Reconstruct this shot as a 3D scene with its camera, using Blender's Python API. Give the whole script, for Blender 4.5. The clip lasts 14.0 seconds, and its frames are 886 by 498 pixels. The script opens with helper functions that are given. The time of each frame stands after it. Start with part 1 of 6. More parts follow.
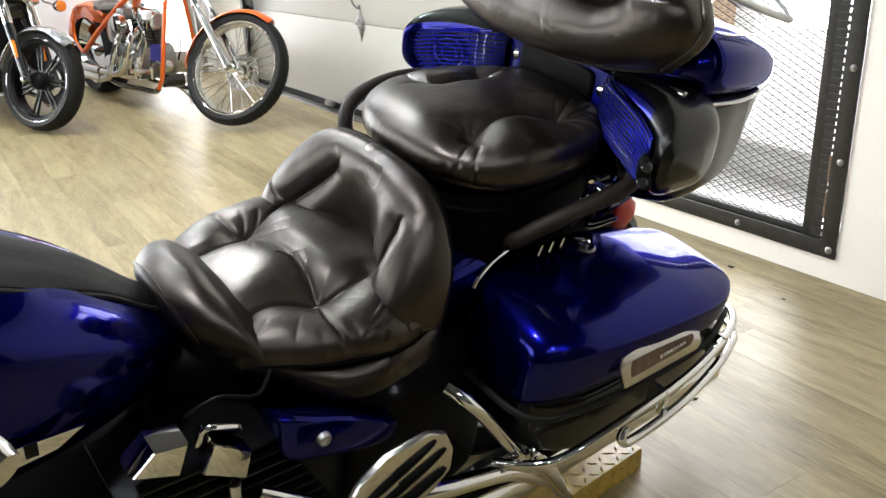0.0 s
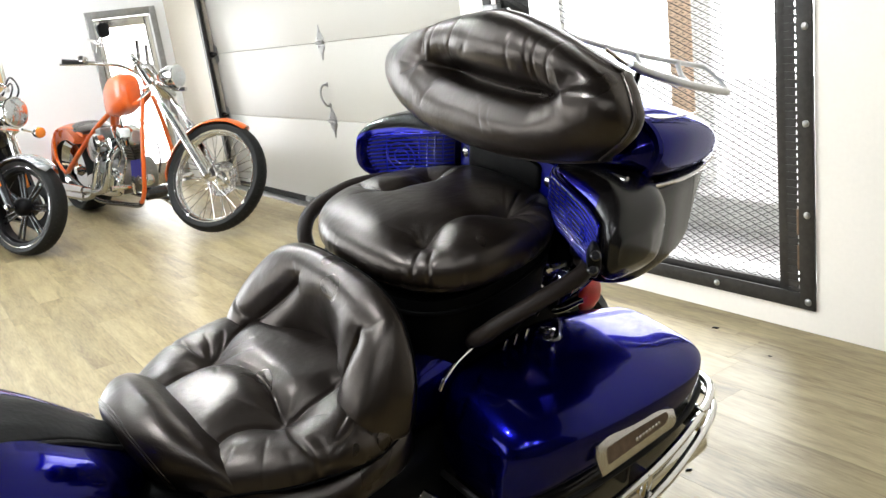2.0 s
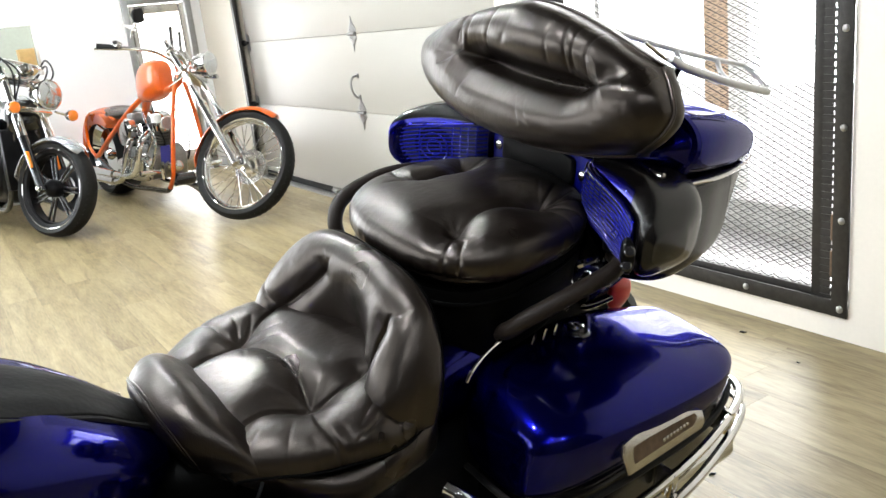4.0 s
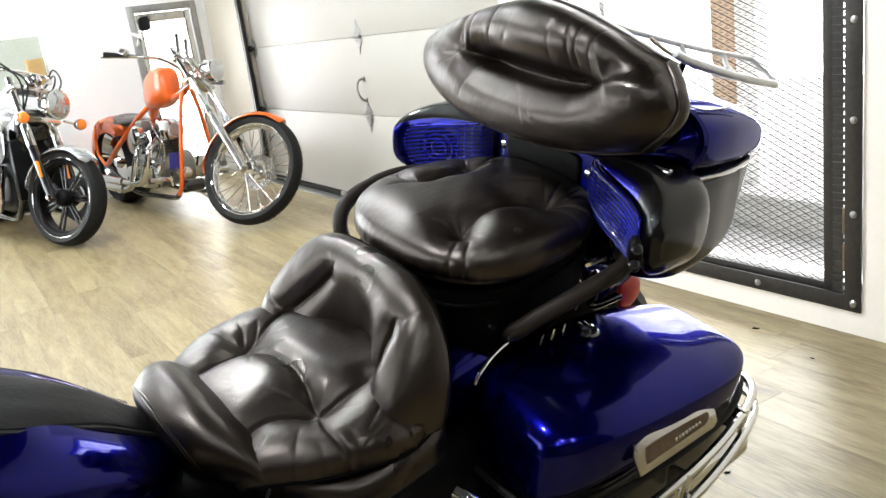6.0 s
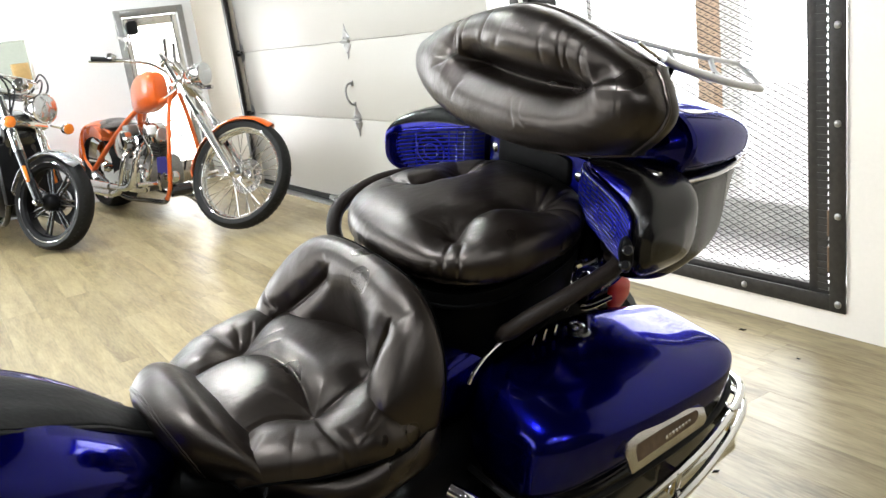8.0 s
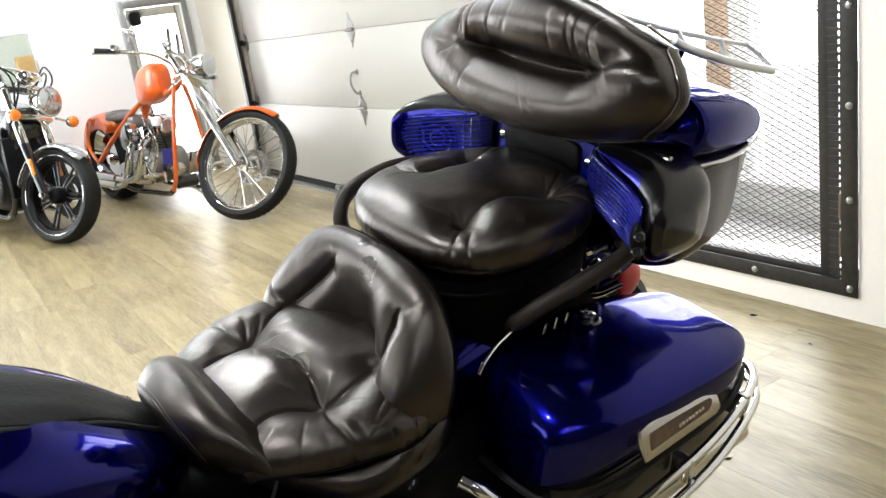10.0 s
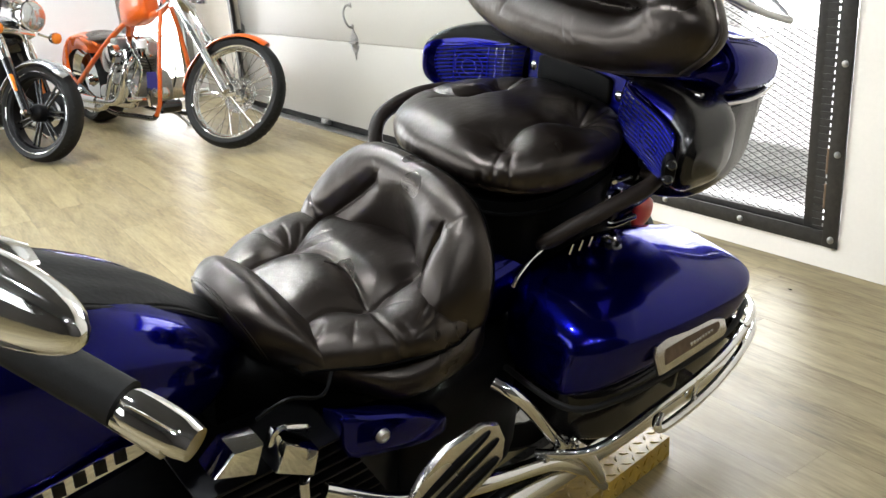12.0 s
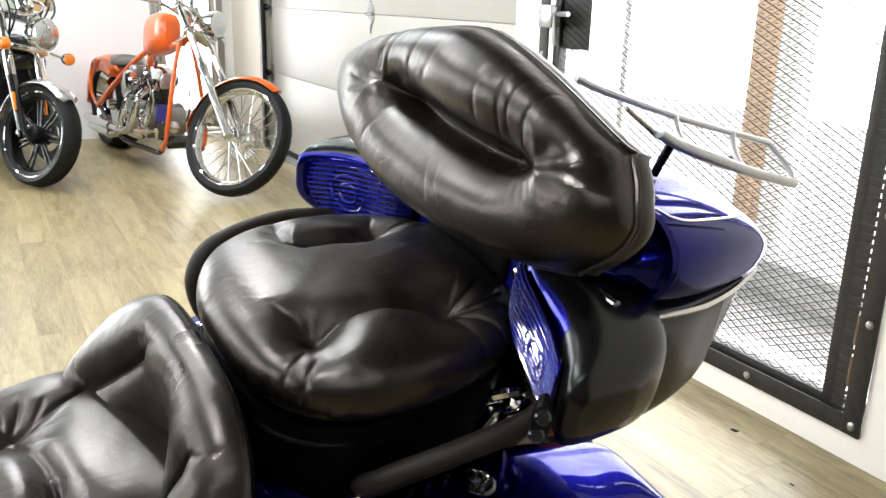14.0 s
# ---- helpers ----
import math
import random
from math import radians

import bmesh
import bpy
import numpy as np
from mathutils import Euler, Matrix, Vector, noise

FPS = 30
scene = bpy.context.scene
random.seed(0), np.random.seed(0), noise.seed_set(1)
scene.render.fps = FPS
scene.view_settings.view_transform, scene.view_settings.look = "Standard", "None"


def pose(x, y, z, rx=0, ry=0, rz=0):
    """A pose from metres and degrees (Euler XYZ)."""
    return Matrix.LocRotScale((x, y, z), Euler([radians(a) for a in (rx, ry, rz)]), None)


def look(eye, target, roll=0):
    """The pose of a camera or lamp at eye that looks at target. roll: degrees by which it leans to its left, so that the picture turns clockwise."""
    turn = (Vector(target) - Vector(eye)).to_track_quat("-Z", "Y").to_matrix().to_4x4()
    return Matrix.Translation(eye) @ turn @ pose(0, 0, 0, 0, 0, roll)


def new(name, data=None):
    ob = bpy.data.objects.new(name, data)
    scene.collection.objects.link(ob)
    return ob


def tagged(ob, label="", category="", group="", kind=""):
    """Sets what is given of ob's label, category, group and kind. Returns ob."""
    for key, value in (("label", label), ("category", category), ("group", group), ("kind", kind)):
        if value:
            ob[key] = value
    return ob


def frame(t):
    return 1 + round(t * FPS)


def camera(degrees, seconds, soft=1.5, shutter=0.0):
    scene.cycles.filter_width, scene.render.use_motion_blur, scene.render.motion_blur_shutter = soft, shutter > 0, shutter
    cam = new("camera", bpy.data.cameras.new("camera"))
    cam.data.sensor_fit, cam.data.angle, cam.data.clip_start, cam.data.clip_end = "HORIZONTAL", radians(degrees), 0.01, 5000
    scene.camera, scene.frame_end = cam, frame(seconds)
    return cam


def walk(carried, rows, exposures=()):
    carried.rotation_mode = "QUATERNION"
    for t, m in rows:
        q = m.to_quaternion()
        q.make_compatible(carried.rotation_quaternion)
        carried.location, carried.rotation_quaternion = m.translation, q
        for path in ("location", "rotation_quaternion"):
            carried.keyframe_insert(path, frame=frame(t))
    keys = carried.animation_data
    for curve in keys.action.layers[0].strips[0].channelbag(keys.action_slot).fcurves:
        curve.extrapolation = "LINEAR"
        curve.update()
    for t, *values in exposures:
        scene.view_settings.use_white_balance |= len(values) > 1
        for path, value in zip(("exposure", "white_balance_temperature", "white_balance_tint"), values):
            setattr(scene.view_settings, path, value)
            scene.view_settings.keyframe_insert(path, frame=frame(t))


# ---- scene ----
cam = camera(56.0, 14.0)
PATH = [
    (0, (0.241, 0.592, 1.08), (-1.347, 1.578, 0.368), -2.2),
    (0.5, (0.25, 0.612, 1.112), (-1.32, 1.7, 0.519), -3.8),
    (1, (0.272, 0.633, 1.121), (-1.324, 1.709, 0.579), -6.6),
    (1.5, (0.275, 0.644, 1.118), (-1.31, 1.724, 0.552), -6.8),
    (2, (0.279, 0.647, 1.12), (-1.347, 1.679, 0.581), -7.8),
    (2.5, (0.273, 0.646, 1.119), (-1.37, 1.661, 0.599), -7.2),
    (3, (0.266, 0.642, 1.118), (-1.374, 1.659, 0.592), -6.5),
    (3.5, (0.265, 0.637, 1.114), (-1.386, 1.63, 0.578), -6.0),
    (6, (0.259, 0.652, 1.106), (-1.41, 1.616, 0.571), -7.6),
    (6.5, (0.257, 0.638, 1.107), (-1.402, 1.618, 0.569), -7.1),
    (7, (0.256, 0.638, 1.104), (-1.4, 1.622, 0.564), -6.9),
    (7.5, (0.259, 0.642, 1.104), (-1.387, 1.643, 0.564), -7.7),
    (8, (0.269, 0.633, 1.108), (-1.385, 1.626, 0.579), -7.5),
    (10.5, (0.25, 0.641, 1.101), (-1.406, 1.601, 0.524), -8.8),
    (11, (0.245, 0.639, 1.093), (-1.403, 1.585, 0.47), -7.8),
    (11.5, (0.228, 0.61, 1.095), (-1.403, 1.561, 0.436), -5.5),
    (12, (0.258, 0.487, 1.095), (-1.325, 1.501, 0.412), -4.7),
    (12.5, (0.28, 0.469, 1.114), (-1.196, 1.67, 0.498), -3.1),
    (13, (0.247, 0.609, 1.114), (-1.312, 1.731, 0.554), -2.4),
    (13.5, (0.175, 0.835, 1.148), (-1.488, 1.808, 0.612), 0.2),
    (14, (0.009, 1.014, 1.147), (-1.668, 1.938, 0.569), 1.4),
]
EXPOSURE = 0.0
walk(cam, [(t, look(eye, target, roll)) for t, eye, target, roll in PATH], [(0.0, EXPOSURE - 0.03), (1.0, EXPOSURE), (10.5, EXPOSURE), (12.0, EXPOSURE - 0.05), (13.5, EXPOSURE), (14.0, EXPOSURE)])

# ---- world and lights ----
world = bpy.data.worlds.new("world")
scene.world = world
world.use_nodes = True
_sky = world.node_tree.nodes.new("ShaderNodeTexSky")
_sky.sky_type, _sky.sun_disc, _sky.sun_elevation, _sky.sun_rotation = "NISHITA", False, radians(40), radians(20)
world.node_tree.nodes["Background"].inputs[1].default_value = 0.12
world.node_tree.links.new(_sky.outputs[0], world.node_tree.nodes["Background"].inputs[0])

WALL_Y, WALL_W, WALL_E, WALL_S, CEIL = 2.90, -7.15, 2.6, -3.2, 3.2
GRATE_L, GRATE_R, GRATE_B, GRATE_T = -2.68, -1.155, 0.078, 2.18
DOOR_L, DOOR_R = -6.22, -2.86
SEAMS = (0.045, 0.580, 1.050, 1.520, 1.990, 2.460, 2.700)


def area_lamp(name, m, sx, sy, watts, colour):
    d = bpy.data.lights.new(name, "AREA")
    d.shape, d.size, d.size_y, d.energy, d.color = "RECTANGLE", sx, sy, watts, colour
    o = new(name, d)
    o.matrix_world = m
    return tagged(o, kind="structure")


area_lamp("window_daylight", pose(-1.92, WALL_Y + 0.22, 1.15, 90, 0, 0) @ pose(0, 0, 0, 180, 0, 0), 1.4, 1.9, 45, (0.93, 0.97, 1.0))


# ---- materials ----
def mat(name, colour, rough=0.5, metal=0.0, coat=0.0, bump=0.0, scale=40.0, vary=0.12, rvary=0.12, spec=0.5, emit=0.0, large=2.0, coat_rough=0.03):
    m = bpy.data.materials.new(name)
    m.use_nodes = True
    n, l = m.node_tree.nodes, m.node_tree.links
    b = n["Principled BSDF"]
    b.inputs["Roughness"].default_value = rough
    b.inputs["Metallic"].default_value = metal
    b.inputs["Coat Weight"].default_value = coat
    b.inputs["Coat Roughness"].default_value = coat_rough
    b.inputs["Specular IOR Level"].default_value = spec
    tc = n.new("ShaderNodeTexCoord")
    small, big = n.new("ShaderNodeTexNoise"), n.new("ShaderNodeTexNoise")
    small.inputs["Scale"].default_value, big.inputs["Scale"].default_value = scale, large
    small.inputs["Detail"].default_value, big.inputs["Detail"].default_value = 4, 3
    for s in (small, big):
        l.new(tc.outputs["Object"], s.inputs["Vector"])
    mix = n.new("ShaderNodeMath")
    mix.operation = "ADD"
    l.new(small.outputs["Fac"], mix.inputs[0])
    l.new(big.outputs["Fac"], mix.inputs[1])
    ramp = n.new("ShaderNodeMapRange")
    ramp.inputs["From Min"].default_value, ramp.inputs["From Max"].default_value = 0.6, 1.4
    ramp.inputs["To Min"].default_value, ramp.inputs["To Max"].default_value = 1 - vary, 1 + vary
    l.new(mix.outputs[0], ramp.inputs["Value"])
    hsv = n.new("ShaderNodeHueSaturation")
    hsv.inputs["Color"].default_value = (*colour, 1)
    l.new(ramp.outputs[0], hsv.inputs["Value"])
    l.new(hsv.outputs[0], b.inputs["Base Color"])
    rr = n.new("ShaderNodeMapRange")
    rr.inputs["From Min"].default_value, rr.inputs["From Max"].default_value = 0.3, 0.7
    rr.inputs["To Min"].default_value, rr.inputs["To Max"].default_value = max(0.0, rough * (1 - rvary)), min(1, rough * (1 + rvary))
    l.new(big.outputs["Fac"], rr.inputs["Value"])
    l.new(rr.outputs[0], b.inputs["Roughness"])
    if bump:
        bp = n.new("ShaderNodeBump")
        bp.inputs["Strength"].default_value, bp.inputs["Distance"].default_value = bump, 0.002
        l.new(small.outputs["Fac"], bp.inputs["Height"])
        l.new(bp.outputs[0], b.inputs["Normal"])
    if emit:
        b.inputs["Emission Color"].default_value = (*colour, 1)
        b.inputs["Emission Strength"].default_value = emit
    return m


def leather(name, colour, rough):
    """Soft hide: a fine grain, drawn-out creases and patches that are worn smoother."""
    m = mat(name, colour, rough, bump=0.0, scale=18, vary=0.25, rvary=0.25, spec=0.78, large=7)
    n, l = m.node_tree.nodes, m.node_tree.links
    tc = n.new("ShaderNodeTexCoord")
    v, w, k = n.new("ShaderNodeTexVoronoi"), n.new("ShaderNodeTexNoise"), n.new("ShaderNodeTexNoise")
    v.inputs["Scale"].default_value = 480
    w.inputs["Scale"].default_value, w.inputs["Detail"].default_value, w.inputs["Distortion"].default_value = 34, 6, 0.8
    mp = n.new("ShaderNodeMapping")
    mp.inputs["Scale"].default_value = (46, 11, 30)
    k.inputs["Scale"].default_value, k.inputs["Detail"].default_value, k.inputs["Distortion"].default_value = 1.0, 4, 1.2
    for s in (v, w, mp):
        l.new(tc.outputs["Object"], s.inputs["Vector"])
    l.new(mp.outputs[0], k.inputs["Vector"])
    n["Principled BSDF"].inputs["Specular Tint"].default_value = (1.0, 0.88, 0.79, 1)
    heights = ((v.outputs["Distance"], 0.16, 0.0007), (w.outputs["Fac"], 0.20, 0.004), (k.outputs["Fac"], 0.20, 0.004))
    last = None
    for out, strength, dist in heights:
        b = n.new("ShaderNodeBump")
        b.inputs["Strength"].default_value, b.inputs["Distance"].default_value = strength, dist
        l.new(out, b.inputs["Height"])
        if last:
            l.new(last.outputs[0], b.inputs["Normal"])
        last = b
    l.new(last.outputs[0], n["Principled BSDF"].inputs["Normal"])
    return m


def floor_material():
    m = bpy.data.materials.new("vinyl_plank")
    m.use_nodes = True
    n, l = m.node_tree.nodes, m.node_tree.links
    b = n["Principled BSDF"]
    tc, mp, inf = n.new("ShaderNodeTexCoord"), n.new("ShaderNodeMapping"), n.new("ShaderNodeObjectInfo")
    mp.inputs["Scale"].default_value = (1.2, 9.0, 1.0)
    off = n.new("ShaderNodeVectorMath")
    off.operation = "MULTIPLY_ADD"
    off.inputs[1].default_value = (1, 1, 1)
    cmb = n.new("ShaderNodeCombineXYZ")
    sc = n.new("ShaderNodeMath")
    sc.operation, sc.inputs[1].default_value = "MULTIPLY", 37.0
    l.new(inf.outputs["Random"], sc.inputs[0])
    l.new(sc.outputs[0], cmb.inputs[0])
    l.new(sc.outputs[0], cmb.inputs[1])
    l.new(tc.outputs["Object"], off.inputs[0])
    l.new(cmb.outputs[0], off.inputs[2])
    l.new(off.outputs[0], mp.inputs["Vector"])
    g1, g2, g3 = (n.new("ShaderNodeTexNoise") for _ in range(3))
    g1.inputs["Scale"].default_value, g1.inputs["Detail"].default_value, g1.inputs["Distortion"].default_value = 2.2, 6, 0.6
    g2.inputs["Scale"].default_value, g2.inputs["Detail"].default_value = 14, 6
    g3.inputs["Scale"].default_value, g3.inputs["Detail"].default_value = 1.1, 2
    for g in (g1, g2, g3):
        l.new(mp.outputs[0], g.inputs["Vector"])
    ramp = n.new("ShaderNodeValToRGB")
    e = ramp.color_ramp.elements
    e[0].position, e[0].color = 0.30, (0.126, 0.090, 0.038, 1)
    e[1].position, e[1].color = 0.72, (0.345, 0.278, 0.150, 1)
    mid = e.new(0.5)
    mid.color = (0.236, 0.186, 0.092, 1)
    add = n.new("ShaderNodeMath")
    add.operation = "MULTIPLY_ADD"
    add.inputs[1].default_value = 0.44
    l.new(g2.outputs["Fac"], add.inputs[0])
    sub = n.new("ShaderNodeMath")
    sub.operation, sub.inputs[1].default_value = "MULTIPLY_ADD", 0.7
    sub.inputs[2].default_value = -0.12
    l.new(g1.outputs["Fac"], sub.inputs[0])
    l.new(sub.outputs[0], add.inputs[2])
    rnd = n.new("ShaderNodeMath")
    rnd.operation, rnd.inputs[1].default_value = "MULTIPLY_ADD", 0.17
    l.new(inf.outputs["Random"], rnd.inputs[0])
    l.new(add.outputs[0], rnd.inputs[2])
    l.new(rnd.outputs[0], ramp.inputs["Fac"])
    l.new(ramp.outputs[0], b.inputs["Base Color"])
    rr = n.new("ShaderNodeMapRange")
    rr.inputs["To Min"].default_value, rr.inputs["To Max"].default_value = 0.30, 0.52
    l.new(g3.outputs["Fac"], rr.inputs["Value"])
    l.new(rr.outputs[0], b.inputs["Roughness"])
    bp = n.new("ShaderNodeBump")
    bp.inputs["Strength"].default_value, bp.inputs["Distance"].default_value = 0.15, 0.001
    l.new(g2.outputs["Fac"], bp.inputs["Height"])
    l.new(bp.outputs[0], b.inputs["Normal"])
    return m


LEATHER = leather("black_leather", (0.0030, 0.0016, 0.0010), 0.345)
VINYL = mat("black_vinyl", (0.0012, 0.0012, 0.0012), 0.5, bump=0.2, scale=300, spec=0.04)
BIB = mat("grey_vinyl", (0.0035, 0.0035, 0.0035), 0.45, spec=0.12, bump=0.3, scale=120, vary=0.25)
BLUE = mat("blue_metallic_paint", (0.0012, 0.0017, 0.112), 0.195, metal=0.94, coat=0.45, coat_rough=0.015, vary=0.06, rvary=0.05, scale=800)
BLUE.node_tree.nodes["Principled BSDF"].inputs["Specular Tint"].default_value = (0.10, 0.12, 0.45, 1)
CHARCOAL = mat("charcoal_paint", (0.005, 0.0043, 0.0042), 0.24, coat=0.12, vary=0.10, rvary=0.1, spec=0.34, large=3)
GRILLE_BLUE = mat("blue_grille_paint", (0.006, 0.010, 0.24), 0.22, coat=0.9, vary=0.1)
# darker copy of the grille blue, for the shade between the slats
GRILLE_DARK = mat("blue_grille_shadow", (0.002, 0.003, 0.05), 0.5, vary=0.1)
BLACK = mat("black_plastic", (0.0025, 0.0025, 0.003), 0.38, bump=0.15, scale=200, spec=0.12)
GLOSS_BLACK = mat("gloss_black", (0.008, 0.008, 0.009), 0.15, coat=0.6)
CHROME = mat("chrome", (0.78, 0.78, 0.77), 0.06, metal=1.0, vary=0.03, rvary=0.5, scale=60)
DULL_CHROME = mat("brushed_chrome", (0.62, 0.60, 0.57), 0.22, metal=1.0, vary=0.12, rvary=0.4, scale=90, bump=0.1)
FOAM = mat("foam_sleeve", (0.016, 0.0105, 0.0075), 0.58, spec=0.3, bump=0.4, scale=260, vary=0.2)
RUBBER = mat("tyre_rubber", (0.006, 0.0058, 0.0055), 0.62, bump=0.3, scale=120, vary=0.25, spec=0.25)
ORANGE = mat("orange_paint", (0.66, 0.105, 0.005), 0.3, coat=0.8, vary=0.06)
RED = mat("red_lens", (0.85, 0.045, 0.03), 0.35, coat=0.4)
AMBER = mat("amber_lens", (0.85, 0.22, 0.02), 0.15, coat=0.6)
LENS = mat("clear_lens", (0.62, 0.64, 0.66), 0.08, metal=0.9, coat=1.0, vary=0.15, scale=60, bump=0.4)
RACK = mat("polished_alloy", (0.66, 0.66, 0.655), 0.38, metal=0.55, vary=0.1, scale=80)
SILVER = mat("silver_paint", (0.45, 0.45, 0.45), 0.25, metal=0.7, coat=0.8)
ALLOY = mat("cast_alloy", (0.30, 0.295, 0.285), 0.30, metal=1.0, bump=0.3, scale=70, vary=0.3)
DARK_ALLOY = mat("dark_metal", (0.012, 0.012, 0.0125), 0.35, metal=0.8, bump=0.2, vary=0.3)
WALL = mat("white_wall_paint", (0.80, 0.80, 0.79), 0.6, bump=0.15, scale=70, vary=0.02, large=0.8)
# the white wall paint again, with warm light tinted into its colour
WARM_LIT_WALL = mat("warm_lit_white_paint", (0.80, 0.755, 0.685), 0.6, bump=0.15, scale=70, vary=0.03, large=0.8)
CREAM = mat("cream_door_enamel", (0.40, 0.385, 0.345), 0.45, bump=0.12, scale=160, vary=0.03, large=1.2)
BEIGE = mat("beige_jamb_paint", (0.46, 0.42, 0.345), 0.55, bump=0.1, vary=0.05)
STEEL = mat("dark_steel", (0.036, 0.034, 0.032), 0.45, metal=0.6, bump=0.35, scale=60, vary=0.35)
RUST = mat("rusty_steel", (0.115, 0.075, 0.045), 0.6, metal=0.3, bump=0.4, scale=55, vary=0.5)
GALV = mat("galvanised_steel", (0.34, 0.34, 0.33), 0.35, metal=0.9, bump=0.2, scale=50, vary=0.2)
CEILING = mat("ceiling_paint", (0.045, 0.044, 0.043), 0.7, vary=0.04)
GREY_WALL = mat("dark_wall_paint", (0.030, 0.025, 0.021), 0.6, vary=0.05, bump=0.1)
YELLOW = mat("yellow_plate_paint", (0.36, 0.235, 0.03), 0.38, bump=0.3, scale=50, vary=0.35, spec=0.6)
PLATE_BLACK = mat("black_plate_paint", (0.03, 0.03, 0.03), 0.4, bump=0.3, scale=50, vary=0.35)
TAN = mat("tan_post", (0.50, 0.36, 0.25), 0.6, vary=0.15)
CARD = mat("cardboard", (0.42, 0.27, 0.10), 0.7, vary=0.15)
LAMP_GLOW = mat("lamp_glow", (1.0, 0.96, 0.9), 0.5, emit=14.0)
OUTSIDE = mat("overcast_brightness", (1.0, 1.0, 1.0), 0.9, emit=9.0)
# glow of the added end-wall window, soft light for the leather
WEST_FILL = mat("west_fill_glow", (0.93, 0.97, 1.0), 0.9, emit=9.0)
SAGE = mat("sage_wall_paint", (0.20, 0.215, 0.18), 0.7, vary=0.08)
# glow behind the added front window, brightens the backrest
FRONT_FILL = mat("front_fill_glow", (0.95, 0.98, 1.0), 0.9, emit=5.0)
FLOOR = floor_material()
CONCRETE = mat("pale_concrete", (0.42, 0.42, 0.41), 0.8, bump=0.3, vary=0.15)
RIBBON = mat("blue_ribbon_cloth", (0.02, 0.02, 0.16), 0.7)


# ---- mesh helpers ----
def part(name, bm, material, parent=None, label="", smooth=True):
    me = bpy.data.meshes.new(name)
    bmesh.ops.recalc_face_normals(bm, faces=bm.faces)
    bm.to_mesh(me)
    bm.free()
    me.materials.append(material)
    if smooth:
        me.polygons.foreach_set("use_smooth", [True] * len(me.polygons))
        me.set_sharp_from_angle(angle=radians(38))
    o = new(name, me)
    o.parent = parent
    if label:
        tagged(o, label)
    return o


def thing(name, m, label, category, group=""):
    o = new(name)
    o.matrix_world = m
    return tagged(o, label, category, group)


def merge(*bms):
    out = bms[0]
    for b in bms[1:]:
        me = bpy.data.meshes.new("t")
        b.to_mesh(me)
        out.from_mesh(me)
        bpy.data.meshes.remove(me)
        b.free()
    return out


def moved(bm, m):
    bmesh.ops.transform(bm, matrix=m, verts=bm.verts)
    return bm


def box(lo, hi, bevel=0.0, seg=2):
    bm = bmesh.new()
    bmesh.ops.create_cube(bm, size=1)
    c = [(a + b) / 2 for a, b in zip(lo, hi)]
    s = [b - a for a, b in zip(lo, hi)]
    for v in bm.verts:
        v.co = Vector([c[i] + v.co[i] * s[i] for i in range(3)])
    if bevel:
        bmesh.ops.bevel(bm, geom=bm.edges[:], offset=bevel, segments=seg, affect="EDGES", profile=0.5)
    return bm


def surface(f, nu, nv, close_u=False, close_v=False, caps=False):
    """A grid mesh from f(i / nu, j / nv)."""
    bm = bmesh.new()
    ru, rv = (nu if close_u else nu + 1), (nv if close_v else nv + 1)
    vs = [[bm.verts.new(f(i / nu, j / nv)) for j in range(rv)] for i in range(ru)]
    for i in range(nu):
        for j in range(nv):
            a, b = vs[i], vs[(i + 1) % ru]
            bm.faces.new((a[j], b[j], b[(j + 1) % rv], a[(j + 1) % rv]))
    if caps:
        bm.faces.new(vs[0])
        bm.faces.new(vs[-1][::-1])
    return bm


def spline(pts, u):
    """Catmull-Rom through the points; u from 0 to 1."""
    n = len(pts) - 1
    x = min(max(u, 0), 1) * n
    i = min(int(x), n - 1)
    t = x - i
    p = [Vector(pts[min(max(k, 0), n)]) for k in (i - 1, i, i + 1, i + 2)]
    return 0.5 * (2 * p[1] + (p[2] - p[0]) * t + (2 * p[0] - 5 * p[1] + 4 * p[2] - p[3]) * t * t + (3 * p[1] - p[0] - 3 * p[2] + p[3]) * t ** 3)


